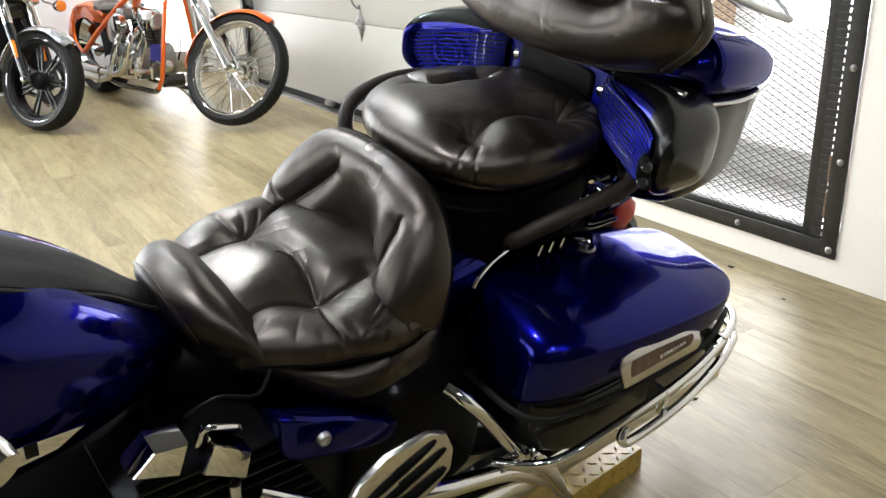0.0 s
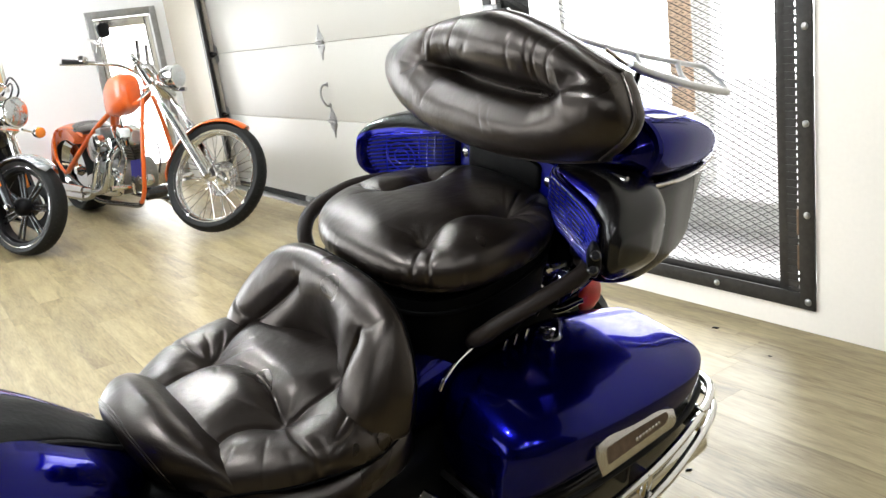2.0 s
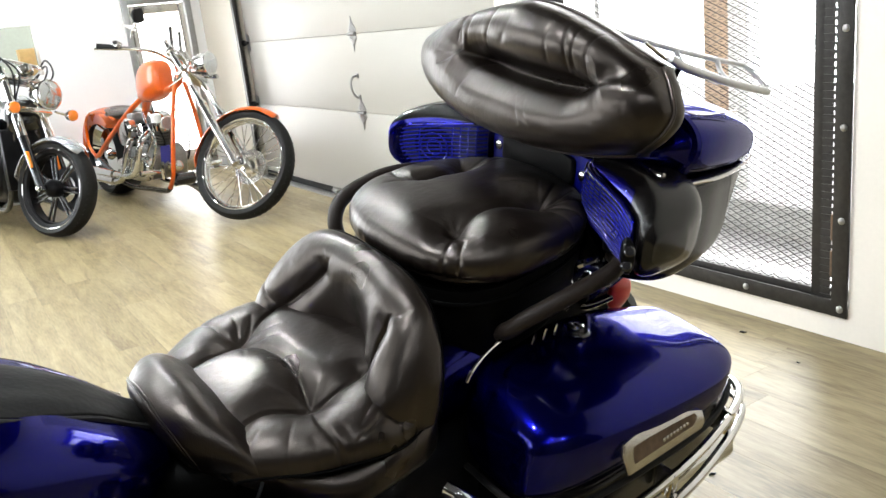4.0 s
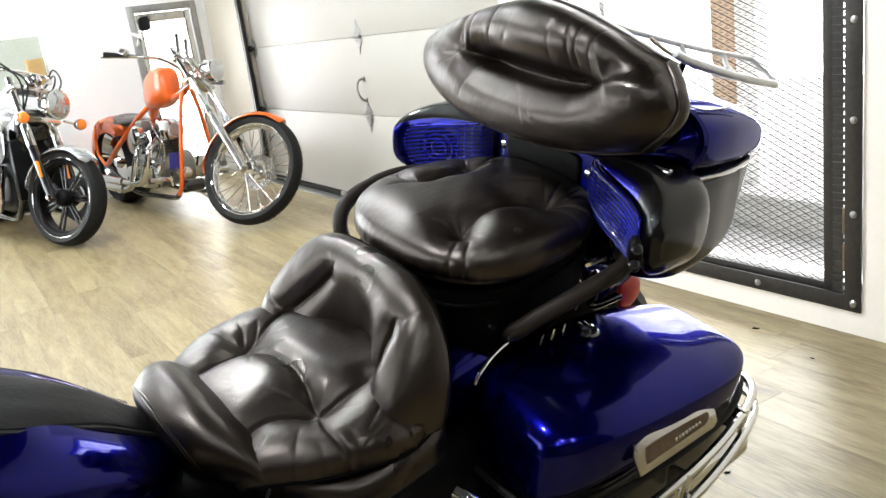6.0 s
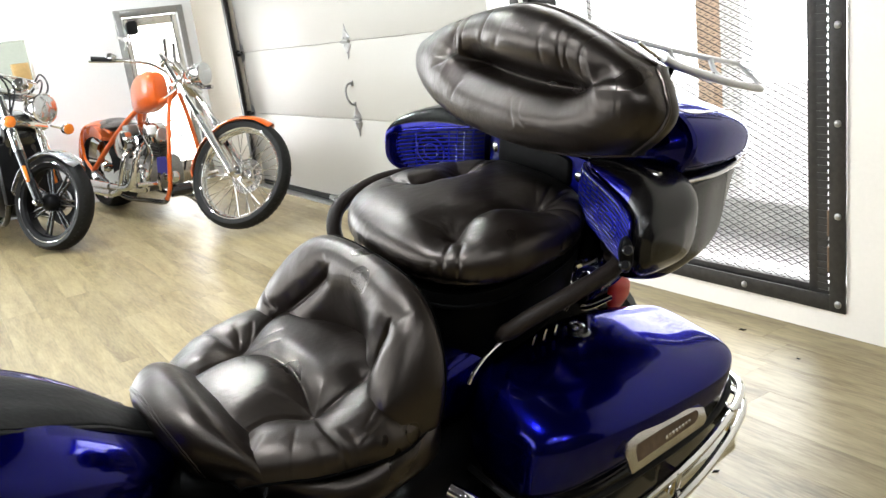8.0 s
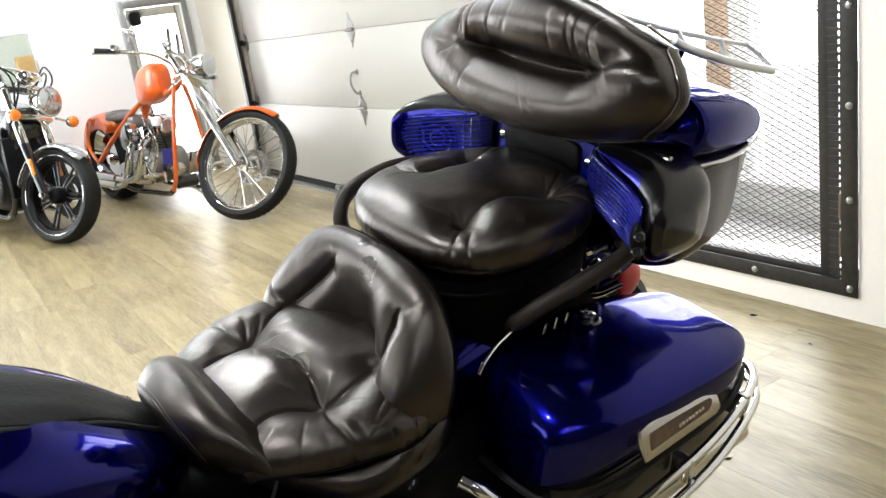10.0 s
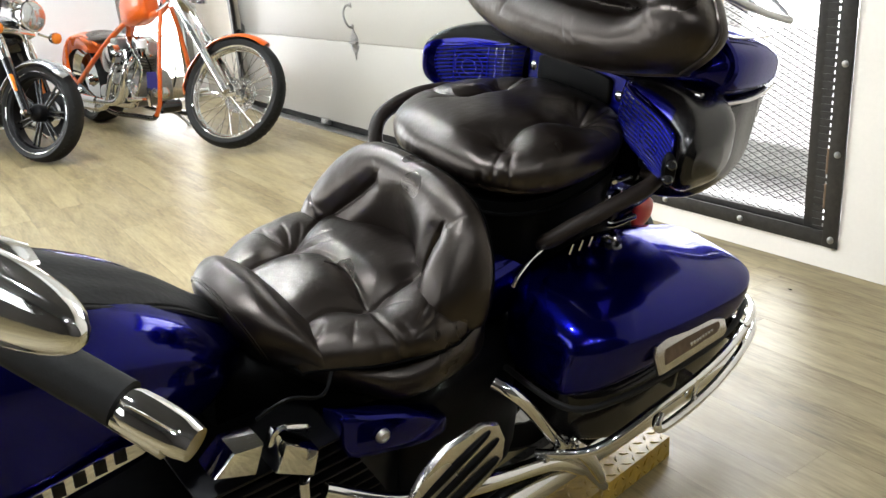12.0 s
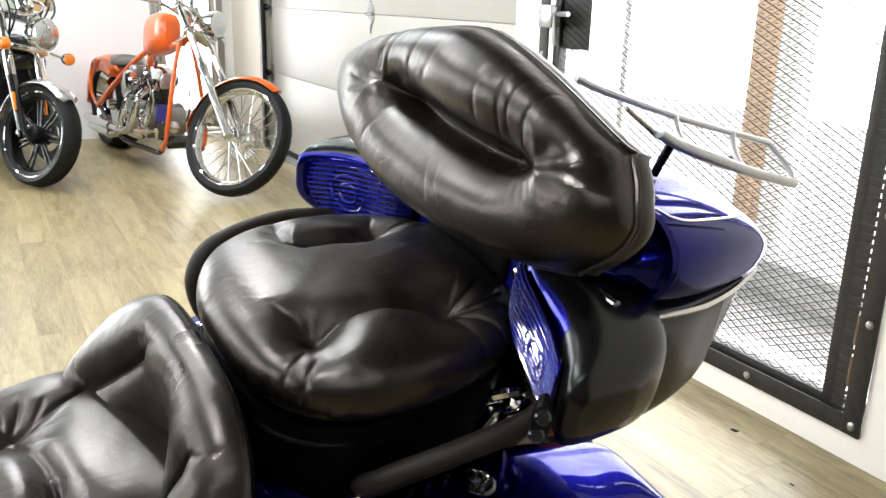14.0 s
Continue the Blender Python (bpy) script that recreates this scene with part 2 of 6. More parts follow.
def tube(pts, r, seg=12, steps=6, closed=False, taper=None, smooth=True):
    """A round bar swept along points, its ends capped."""
    pts = [Vector(p) for p in pts]
    if closed:
        n = len(pts)
        path = []
        for i in range(n):
            q = [pts[(i + k) % n] for k in (-1, 0, 1, 2)]
            for s in range(steps):
                t = s / steps
                path.append(0.5 * (2 * q[1] + (q[2] - q[0]) * t + (2 * q[0] - 5 * q[1] + 4 * q[2] - q[3]) * t * t + (3 * q[1] - q[0] - 3 * q[2] + q[3]) * t ** 3))
    elif smooth and len(pts) > 2:
        m = (len(pts) - 1) * steps
        path = [spline(pts, k / m) for k in range(m + 1)]
    else:
        path = pts
    bm = bmesh.new()
    rings, up = [], None
    n = len(path)
    for i, p in enumerate(path):
        d = (path[(i + 1) % n] - path[i - 1]) if closed else (path[min(i + 1, n - 1)] - path[max(i - 1, 0)])
        d.normalize()
        if up is None:
            up = d.orthogonal().normalized()
        up = (up - d * up.dot(d)).normalized()
        side = d.cross(up)
        rad = r * (taper(i / (n - 1)) if taper else 1)
        rings.append([bm.verts.new(p + (up * math.cos(a) + side * math.sin(a)) * rad) for a in (2 * math.pi * k / seg for k in range(seg))])
    for i in range(n if closed else n - 1):
        a, b = rings[i], rings[(i + 1) % n]
        shift = 0
        if closed and i == n - 1:
            shift = min(range(seg), key=lambda s: (a[0].co - b[s].co).length)
        for k in range(seg):
            bm.faces.new((a[k], a[(k + 1) % seg], b[(k + 1 + shift) % seg], b[(k + shift) % seg]))
    if not closed:
        bm.faces.new(rings[0][::-1])
        bm.faces.new(rings[-1])
    return bm


def lathe(profile, seg=24, m=Matrix(), ring=False):
    """A turned body: (radius, height) rows round z; ring: the rows close on themselves, as a tyre's do."""
    bm = bmesh.new()
    rings = []
    for r, z in profile:
        rings.append([bm.verts.new((max(r, 1e-4) * math.cos(2 * math.pi * k / seg), max(r, 1e-4) * math.sin(2 * math.pi * k / seg), z)) for k in range(seg)])
    for a, b in zip(rings, rings[1:] + (rings[:1] if ring else [])):
        for k in range(seg):
            bm.faces.new((a[k], a[(k + 1) % seg], b[(k + 1) % seg], b[k]))
    if not ring:
        bm.faces.new(rings[0][::-1])
        bm.faces.new(rings[-1])
    return moved(bm, m)


def sup(a, n):
    """A point of the unit superellipse at angle a."""
    c, s = math.cos(a), math.sin(a)
    return math.copysign(abs(c) ** (2 / n), c), math.copysign(abs(s) ** (2 / n), s)


def loft(rings, nv=32, steps=4, caps=True):
    """A skin over rings given as f(angle) at even stations, smoothed between them."""
    n = len(rings) - 1
    def f(u, v):
        return spline([r(2 * math.pi * v) for r in rings], u)
    return surface(f, n * steps, nv, close_v=True, caps=caps)


def rect_ring(y, x0, x1, z0, z1, n=4.0, shear=0.0):
    """A rounded rectangle across y; shear lowers its outer (x1) side."""
    cx, cz, hx, hz = (x0 + x1) / 2, (z0 + z1) / 2, (x1 - x0) / 2, (z1 - z0) / 2
    def f(a):
        c, s = sup(a, n)
        return Vector((cx + hx * c, y, cz + hz * s - shear * (c + 1) / 2 * max(s, 0)))
    return f


def plate(outline, thickness, m, bevel=0.0):
    """A flat plate with an outline in x, y and its thickness along z."""
    bm = bmesh.new()
    vs = [bm.verts.new((x, y, 0)) for x, y in outline]
    bm.faces.new(vs)
    r = bmesh.ops.extrude_face_region(bm, geom=bm.faces[:])
    bmesh.ops.translate(bm, verts=[v for v in r["geom"] if isinstance(v, bmesh.types.BMVert)], vec=(0, 0, thickness))
    if bevel:
        bmesh.ops.bevel(bm, geom=[e for e in bm.edges if abs(e.verts[0].co.z - e.verts[1].co.z) < 1e-6], offset=bevel, segments=2, affect="EDGES", profile=0.5)
    return moved(bm, m)


def smooth_step(a, b, x):
    t = min(max((x - a) / (b - a), 0), 1)
    return t * t * (3 - 2 * t)


# ---- room ----
def slab(name, lo, hi, material, bevel=0.0, kind="structure", label="", parent=None):
    o = part(name, box(lo, hi, bevel), material, parent)
    return tagged(o, label, kind=kind) if parent is None else o


T = 0.18
# the long wall with the overhead door and the barred window, butted end to end
slab("wall_north_a", (WALL_W - T, WALL_Y, 0), (DOOR_L - 0.10, WALL_Y + T, CEIL), BEIGE, label="beige painted wall beside the overhead door")
slab("wall_north_b", (DOOR_L - 0.10, WALL_Y, 2.68), (DOOR_R + 0.0, WALL_Y + T, CEIL), WALL, label="white painted wall over the overhead door")
slab("wall_north_c", (DOOR_R, WALL_Y, 0), (GRATE_L, WALL_Y + T, CEIL), WARM_LIT_WALL, label="narrow white wall between door and barred window")
slab("wall_north_d", (GRATE_L, WALL_Y, 0), (GRATE_R, WALL_Y + T, GRATE_B + 0.03), WARM_LIT_WALL, label="low white wall under the barred window")
slab("wall_north_e", (GRATE_L, WALL_Y, GRATE_T), (GRATE_R, WALL_Y + T, CEIL), WARM_LIT_WALL, label="white wall over the barred window")
slab("wall_north_f", (GRATE_R, WALL_Y, 0), (WALL_E + T, WALL_Y + T, CEIL), WARM_LIT_WALL, label="plain white painted wall")
# the end wall with a glazed door and a hatch
GD0, GD1, GDT = 2.245, 2.815, 1.505
HT0, HT1, HTB, HTT = 0.75, 1.565, 0.975, 1.365
slab("wall_west_a", (WALL_W - T, GD1, 0), (WALL_W, WALL_Y, CEIL), WALL, label="white painted end wall")
slab("wall_west_b", (WALL_W - T, GD0, GDT), (WALL_W, GD1, CEIL), WALL, label="white painted end wall")
slab("wall_west_c", (WALL_W - T, HT1, 0), (WALL_W, GD0, CEIL), WALL, label="white painted end wall")
slab("wall_west_d", (WALL_W - T, HT0, 0), (WALL_W, HT1, HTB), WALL, label="white painted end wall under the hatch")
slab("wall_west_e", (WALL_W - T, HT0, HTT), (WALL_W, HT1, CEIL), WALL, label="white painted end wall over the hatch")
SW0, SW1, SWB, SWT = -3.05, 0.15, 0.30, 2.75
slab("wall_west_f", (WALL_W - T, SW1, 0), (WALL_W, HT0, CEIL), WALL, label="white painted end wall")
slab("wall_west_g", (WALL_W - T, SW0, 0), (WALL_W, SW1, SWB), WALL, label="white painted end wall under the added window")
slab("wall_west_h", (WALL_W - T, SW0, SWT), (WALL_W, SW1, CEIL), WALL, label="white painted end wall over the added window")
slab("wall_west_i", (WALL_W - T, WALL_S, 0), (WALL_W, SW0, CEIL), WALL, label="white painted end wall")
NW0, NW1, NWB, NWT = -5.9, 0.1, 1.35, 3.05
slab("wall_south_a", (WALL_W - T, WALL_S - T, 0), (NW0, WALL_S, CEIL), WALL, label="white painted wall beside the added front window")
slab("wall_south_b", (NW0, WALL_S - T, 0), (NW1, WALL_S, NWB), GREY_WALL, label="dark grey wall under the added front window")
slab("wall_south_c", (NW0, WALL_S - T, NWT), (NW1, WALL_S, CEIL), WALL, label="white painted wall over the added front window")
slab("wall_south_d", (NW1, WALL_S - T, 0), (WALL_E + T, WALL_S, CEIL), GREY_WALL, label="plain dark grey wall")
slab("wall_east", (WALL_E, WALL_S, 0), (WALL_E + T, WALL_Y, CEIL), GREY_WALL, label="plain dark grey wall")
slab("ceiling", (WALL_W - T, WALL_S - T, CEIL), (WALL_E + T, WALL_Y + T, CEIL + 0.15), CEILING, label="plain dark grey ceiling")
slab("subfloor", (WALL_W - T, WALL_S - T, -0.12), (WALL_E + T, WALL_Y + T, -0.006), DARK_ALLOY, label="dark bed under the floor planks")
slab("ground", (-30, WALL_Y + T, -0.12), (30, 30, -0.04), CONCRETE, label="pale concrete ground outside")


# ---- ceiling lamps ----
def ceiling_lamp(x, y, watts):
    o = thing("ceiling_lamp", pose(x, y, CEIL), "round white ceiling lamp, switched on", "lamp", "ceiling lamps")
    part("housing", lathe([(0.11, 0.0), (0.11, -0.05), (0.10, -0.07), (0.085, -0.07), (0.085, -0.055)], 28), WALL, o)
    part("bulb", lathe([(0.02, -0.056), (0.045, -0.065), (0.05, -0.085), (0.03, -0.105)], 20), LAMP_GLOW, o, "glowing bulb")
    d = bpy.data.lights.new("lamp", "AREA")
    d.shape, d.size, d.energy, d.color = "DISK", 0.16, watts, (0.915, 0.965, 1.0)
    lo = new("light", d)
    lo.parent = o
    lo.matrix_local = pose(0, 0, -0.115)
    return o


for x, y, w in ((-6.5, 1.0, 58), (-6.4, -1.5, 48), (-4.9, 1.45, 58), (-2.9, 1.25, 64), (-2.5, -0.15, 52), (-0.55, 0.1, 52), (-3.6, -2.2, 14), (1.55, 0.25, 15), (2.0, 1.25, 15), (1.9, -0.9, 15)):
    ceiling_lamp(x, y, w)


# ---- overhead door ----
def overhead_door():
    y = WALL_Y + 0.035
    for z0, z1 in zip(SEAMS, SEAMS[1:]):
        tagged(part("overhead_door_panel", box((DOOR_L, y, z0 + 0.001), (DOOR_R, y + 0.05, z1 - 0.001), 0.003), CREAM),
               "cream enamelled section of the overhead garage door", "door panel", "sections of the overhead door")
    # added slab, unseen: keeps outside light out of the panel joints
    slab("door_light_stop", (DOOR_L, y + 0.053, 0.0), (DOOR_R, y + 0.08, 2.70), STEEL, label="unseen slab added behind the overhead door to stop light")
    tagged(slab("door_seal", (DOOR_L, y - 0.004, 0.004), (DOOR_R, y + 0.05, 0.044), RUBBER), "black rubber seal under the overhead door", kind="structure")
    tagged(slab("threshold", (DOOR_L, WALL_Y - 0.045, 0.0), (DOOR_R, y - 0.006, 0.007), GALV, 0.002), "pale metal threshold strip on the floor", kind="structure")


def door_hinge(x, z, group="hinges on the overhead door", s=1.0):
    """A forged strap hinge with a lozenge leaf above and below its knuckle."""
    o = thing("strap_hinge", pose(x, WALL_Y + 0.034, z, 90, 0, 0), "galvanised steel hinge screwed to the overhead door", "hinge", group)
    leaf = [(-0.03, 0), (-0.055, 0.016), (-0.04, 0.034), (-0.018, 0.058), (0, 0.10), (0.018, 0.058), (0.04, 0.034), (0.055, 0.016), (0.03, 0)]
    leaf = [(a * s, b * s) for a, b in leaf]
    part("leaf", plate(leaf, 0.004, pose(0, 0.004, 0), 0.001), GALV, o)
    part("leaf", plate([(a, -b) for a, b in leaf][::-1], 0.004, pose(0, -0.004, 0), 0.001), GALV, o)
    part("knuckle", tube([(-0.045 * s, 0, 0.008), (0.045 * s, 0, 0.008)], 0.010 * s, 12), GALV, o)
    for a, b in ((-0.022, 0.022), (0.022, 0.022), (0, 0.065)):
        for sg in (1, -1):
            part("screw", lathe([(0.006, 0.003), (0.006, 0.007), (0.003, 0.008)], 8, pose(a * s, sg * b * s, 0)), GALV, o)
    return o


overhead_door()
HINGE_X = -4.365
for z in SEAMS[1:5]:
    door_hinge(HINGE_X, z)


def door_pull(x, z):
    o = thing("door_pull", pose(x, WALL_Y + 0.03, z), "galvanised pull handle on the overhead door", "handle")
    part("grip", tube([(0, 0, 0.064), (0, -0.03, 0.060), (-0.012, -0.042, 0.022), (-0.005, -0.04, -0.026), (0, -0.02, -0.060), (0, 0, -0.064)], 0.007, 10), GALV, o)
    for z0 in (0.064, -0.064):
        part("foot", box((-0.014, -0.004, z0 - 0.015), (0.014, 0.006, z0 + 0.015), 0.003), GALV, o)


door_pull(-4.372, 0.738)
# side frame: jamb board, track and edge brackets
slab("door_jamb_trim", (DOOR_L - 0.10, WALL_Y - 0.02, 0), (DOOR_L - 0.012, WALL_Y + T, 2.68), BEIGE, 0.004, label="beige side board of the overhead door")
trk = thing("door_track", pose(DOOR_L + 0.01, WALL_Y - 0.012, 0), "dark steel side track of the overhead door", "track")
part("channel", merge(box((-0.03, -0.03, 0.02), (-0.022, 0.02, 2.7)), box((-0.022, -0.03, 0.02), (0.02, -0.024, 2.7)), box((0.014, -0.024, 0.02), (0.02, -0.008, 2.7))), STEEL, trk, smooth=False)
for z in SEAMS[1:5]:
    b = thing("roller_bracket", pose(DOOR_L + 0.045, WALL_Y + 0.03, z), "steel roller bracket at the edge of the overhead door", "bracket", "roller brackets")
    part("plate", plate([(-0.03, -0.075), (0.03, -0.055), (0.035, 0.0), (0.03, 0.055), (-0.03, 0.075)], 0.005, pose(0, 0, 0, 90, 0, 0), 0.001), GALV, b)
    part("stem", tube([(0.02, -0.01, 0), (-0.05, -0.025, 0)], 0.012, 10), STEEL, b)
    part("roller", lathe([(0.022, -0.01), (0.024, 0.0), (0.022, 0.01)], 16, pose(-0.035, -0.025, 0, 0, 90, 0)), DARK_ALLOY, b)
latch = thing("floor_bolt", pose(-4.86, WALL_Y + 0.03, 0.02), "small steel bolt at the foot of the overhead door", "bolt")
part("body", box((-0.05, -0.03, 0.0), (0.05, 0.0, 0.035), 0.004), GALV, latch)
part("pin", tube([(-0.03, -0.035, 0.018), (0.04, -0.035, 0.018)], 0.008, 8), GALV, latch)
stop = thing("sill_block", pose(-3.66, WALL_Y - 0.02, 0.0), "small grey block on the door threshold", "block")
part("body", box((-0.04, -0.02, 0.008), (0.04, 0.03, 0.05), 0.006), GALV, stop)


# ---- barred window ----
def barred_window():
    o = thing("window_grille", pose(0, WALL_Y, 0), "dark steel security grille of expanded metal, bolted over the window", "grille")
    l, r, b, t = GRATE_L, GRATE_R, GRATE_B, GRATE_T
    w = 0.052
    part("flat_bar", box((r - w, -0.010, b), (r, -0.001, t), 0.0015), STEEL, o)
    part("flat_bar", box((l, -0.010, b), (l + w, -0.001, t), 0.0015), STEEL, o)
    part("flat_bar", box((l + w, -0.009, b), (r - w, -0.001, b + w), 0.0015), STEEL, o)
    part("flat_bar", box((l + w, -0.009, t - w), (r - w, -0.001, t), 0.0015), STEEL, o)
    # inner door frame of angle iron, rusty along the hinge side
    part("angle_frame", box((r - w - 0.085, 0.012, b + 0.035), (r - w - 0.050, 0.030, t - 0.04), 0.003), STEEL, o, "dark angle iron")
    part("angle_frame", box((l + w + 0.01, 0.012, b + 0.035), (l + w + 0.045, 0.05, t - 0.04), 0.003), STEEL, o)
    part("angle_frame", box((l + w + 0.046, 0.014, b + 0.035), (r - w - 0.086, 0.05, b + 0.07), 0.003), STEEL, o)
    part("angle_frame", box((l + w + 0.046, 0.014, t - 0.075), (r - w - 0.086, 0.05, t - 0.04), 0.003), STEEL, o)
    for z in (0.245, 0.36, 1.35):
        part("hinge_barrel", tube([(r - w - 0.006, 0.004, z - 0.04), (r - w - 0.006, 0.004, z + 0.04)], 0.008, 10), RUST, o)
    for k in range(8):
        z = 0.388 + (k - 1) * 0.2815
        if b < z < t:
            for x in (r - 0.022, l + 0.022):
                part("bolt", lathe([(0.011, 0.0), (0.011, 0.004), (0.008, 0.007), (0.003, 0.008)], 12, pose(x, -0.009, z, 90, 0, 0)), GALV, o)
    for k in range(1, 5):
        x = -1.178 - k * 0.345
        if x > l + 0.05:
            part("bolt", lathe([(0.011, 0.0), (0.011, 0.004), (0.008, 0.007), (0.003, 0.008)], 12, pose(x, -0.009, b + 0.026, 90, 0, 0)), GALV, o)
    part("bolt", lathe([(0.011, 0.0), (0.011, 0.004), (0.008, 0.007), (0.003, 0.008)], 12, pose(r - 0.022, -0.009, b + 0.026, 90, 0, 0)), GALV, o)
    # perforated strip in the gap beside the hinge bar
    strip = bmesh.new()
    z = b + 0.05
    while z < t - 0.06:
        strip = merge(strip, box((r - w - 0.049, 0.004, z), (r - w - 0.001, 0.008, z + 0.011)))
        z += 0.0235
    part("perforated_strip", merge(strip, box((r - w - 0.049, 0.009, b + 0.04), (r - w - 0.017, 0.012, t - 0.05))), STEEL, o, smooth=False)
    # expanded metal: slanted strands, each a flat bar turned on edge
    x0, x1, z0, z1 = l + w + 0.04, r - w - 0.075, b + 0.06, t - 0.06
    bm = bmesh.new()
    dx, dz = 0.050, 0.0235
    sl = dz / dx
    hy = 0.0010

    def strand(c, sign):
        xa, xb = x0, x1
        za, zb = c + sign * sl * (xa - x0), c + sign * sl * (xb - x0)
        pts = []
        for x, z in ((xa, za), (xb, zb)):
            if z < z0:
                x += (z0 - z) / (sign * sl)
                z = z0
            if z > z1:
                x += (z1 - z) / (sign * sl)
                z = z1
            pts.append((x, z))
        (xa, za), (xb, zb) = pts
        if xb - xa < 0.01:
            return
        hw = 0.0008
        v = []
        for x, z in pts:
            v.append([bm.verts.new((x, yy, z + s)) for yy, s in ((0.022 - hy, -hw - 0.0007), (0.022 + hy, -hw + 0.0007), (0.022 + hy, hw + 0.0007), (0.022 - hy, hw - 0.0007))])
        for k in range(4):
            bm.faces.new((v[0][k], v[0][(k + 1) % 4], v[1][(k + 1) % 4], v[1][k]))

    span = (x1 - x0) * sl
    c = z0 - span
    while c < z1:
        strand(c, 1)
        strand(c + span, -1)
        c += dz
    # thicker knots where strands meet
    row = 0
    z = z0 + dz / 2
    while z < z1:
        x = x0 + (dx / 2 if row % 2 else dx)
        while x < x1:
            v = [bm.verts.new((x + a * 0.0065, 0.0195, z + b * 0.0013)) for a, b in ((-1, -1), (1, -1), (1, 1), (-1, 1))]
            bm.faces.new(v)
            x += dx
        z += dz / 2
        row += 1
    tagged(part("mesh", bm, STEEL, o, "expanded steel mesh", smooth=False), kind="stuff")
    # lock box high on the closing side
    part("lock_plate", box((l + w, 0.028, 0.975), (l + w + 0.20, 0.036, 1.36), 0.002), STEEL, o)
    lk = part("lock", box((l + 0.05, -0.055, 1.05), (l + 0.13, -0.011, 1.13), 0.006), GALV, o, "grey steel padlock box")
    part("hasp", tube([(l + 0.01, -0.02, 1.10), (l + 0.20, -0.03, 1.10)], 0.009, 8), GALV, lk)
    part("staple", tube([(l + 0.12, -0.03, 1.10), (l + 0.14, -0.045, 1.06), (l + 0.15, -0.045, 0.99)], 0.008, 8), GALV, lk)
    return o


barred_window()
win = tagged(new("window_1"), "tall bright window behind the steel grille", "window", kind="structure")
win.location = (0, WALL_Y + 0.1, 0)
part("window_frame", merge(box((GRATE_L, -0.02, GRATE_B + 0.03), (GRATE_L + 0.05, 0.04, GRATE_T), 0.004), box((GRATE_R - 0.045, -0.02, GRATE_B + 0.03), (GRATE_R, 0.04, GRATE_T), 0.004),
                           box((GRATE_L + 0.05, -0.02, GRATE_T - 0.05), (GRATE_R - 0.05, 0.04, GRATE_T), 0.004)), WALL, win)
part("window_sill", box((GRATE_L + 0.05, -0.03, GRATE_B + 0.032), (GRATE_R - 0.05, 0.07, GRATE_B + 0.06), 0.004), GALV, win)
part("post", box((-2.33, 0.0, GRATE_B + 0.06), (-2.30, 0.03, GRATE_T - 0.05), 0.003), WALL, win)
tagged(part("outdoor_post", box((-2.65, 4.0, -0.04), (-2.55, 4.10, 3.0), 0.01), TAN), "tan wooden post standing outside the window", "post")
tagged(part("outdoor_post", box((-2.52, 4.02, -0.04), (-2.40, 4.12, 3.0), 0.01), WALL), "white painted post standing outside the window", "post")
bench = thing("outdoor_step", pose(0, 0, 0), "low grey concrete step outside the window", "step")
part("riser", box((-2.88, 3.84, -0.04), (-0.92, 3.98, 0.085), 0.006), CONCRETE, bench)
part("tread", box((-2.9, 3.82, 0.085), (-0.9, 4.0, 0.12), 0.008), CONCRETE, bench)
back = tagged(part("backdrop", box((-14, 9.0, -0.04), (12, 9.05, 9.0)), OUTSIDE), "bright overcast distance outside", kind="backdrop")
tagged(back, kind="structure")

# ---- glazed door and hatch in the end wall ----
gd = tagged(new("door_1"), "grey metal framed glass door, closed, bright behind", "door", kind="structure")
gd.location = (WALL_W, 0, 0)
part("door_frame", merge(box((-0.06, GD0, 0), (0.03, GD0 + 0.05, GDT), 0.004), box((-0.06, GD1 - 0.05, 0), (0.03, GD1, GDT), 0.004), box((-0.06, GD0 + 0.05, GDT - 0.06), (0.03, GD1 - 0.05, GDT), 0.004)), GALV, gd)
part("leaf", merge(box((-0.05, GD0 + 0.055, 0.01), (-0.005, GD0 + 0.105, GDT - 0.065), 0.003), box((-0.05, GD1 - 0.105, 0.01), (-0.005, GD1 - 0.055, GDT - 0.065), 0.003),
                   box((-0.05, GD0 + 0.105, GDT - 0.14), (-0.005, GD1 - 0.105, GDT - 0.065), 0.003), box((-0.05, GD0 + 0.105, 0.01), (-0.005, GD1 - 0.105, 0.20), 0.003)), DULL_CHROME, gd)
tagged(part("backdrop", box((WALL_W - 1.6, 0.0, -0.04), (WALL_W - 1.55, 4.5, 3.0)), OUTSIDE), "bright daylight beyond the glass door", kind="structure")
slab("hatch_room_back", (WALL_W - 1.4, -0.4, 0.0), (WALL_W - 1.36, 1.9, CEIL), SAGE, label="dull grey-green wall of the room beyond the hatch")
tagged(part("cardboard_box", box((WALL_W - 0.17, 1.42, HTB), (WALL_W - 0.03, 1.538, HTB + 0.215), 0.004), CARD), "brown cardboard box standing in the hatch", "box")

# ---- unseen window added to the end wall for light, past the hatch ----
sw = tagged(new("added_window_2"), "unseen shop window, added for soft light on the leather", "window", kind="structure")
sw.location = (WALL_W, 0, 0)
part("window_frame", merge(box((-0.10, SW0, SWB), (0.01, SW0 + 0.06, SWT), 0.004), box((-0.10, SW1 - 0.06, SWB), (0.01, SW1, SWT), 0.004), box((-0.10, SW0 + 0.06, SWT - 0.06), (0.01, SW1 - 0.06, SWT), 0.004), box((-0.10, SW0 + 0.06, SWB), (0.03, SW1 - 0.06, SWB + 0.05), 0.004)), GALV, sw)
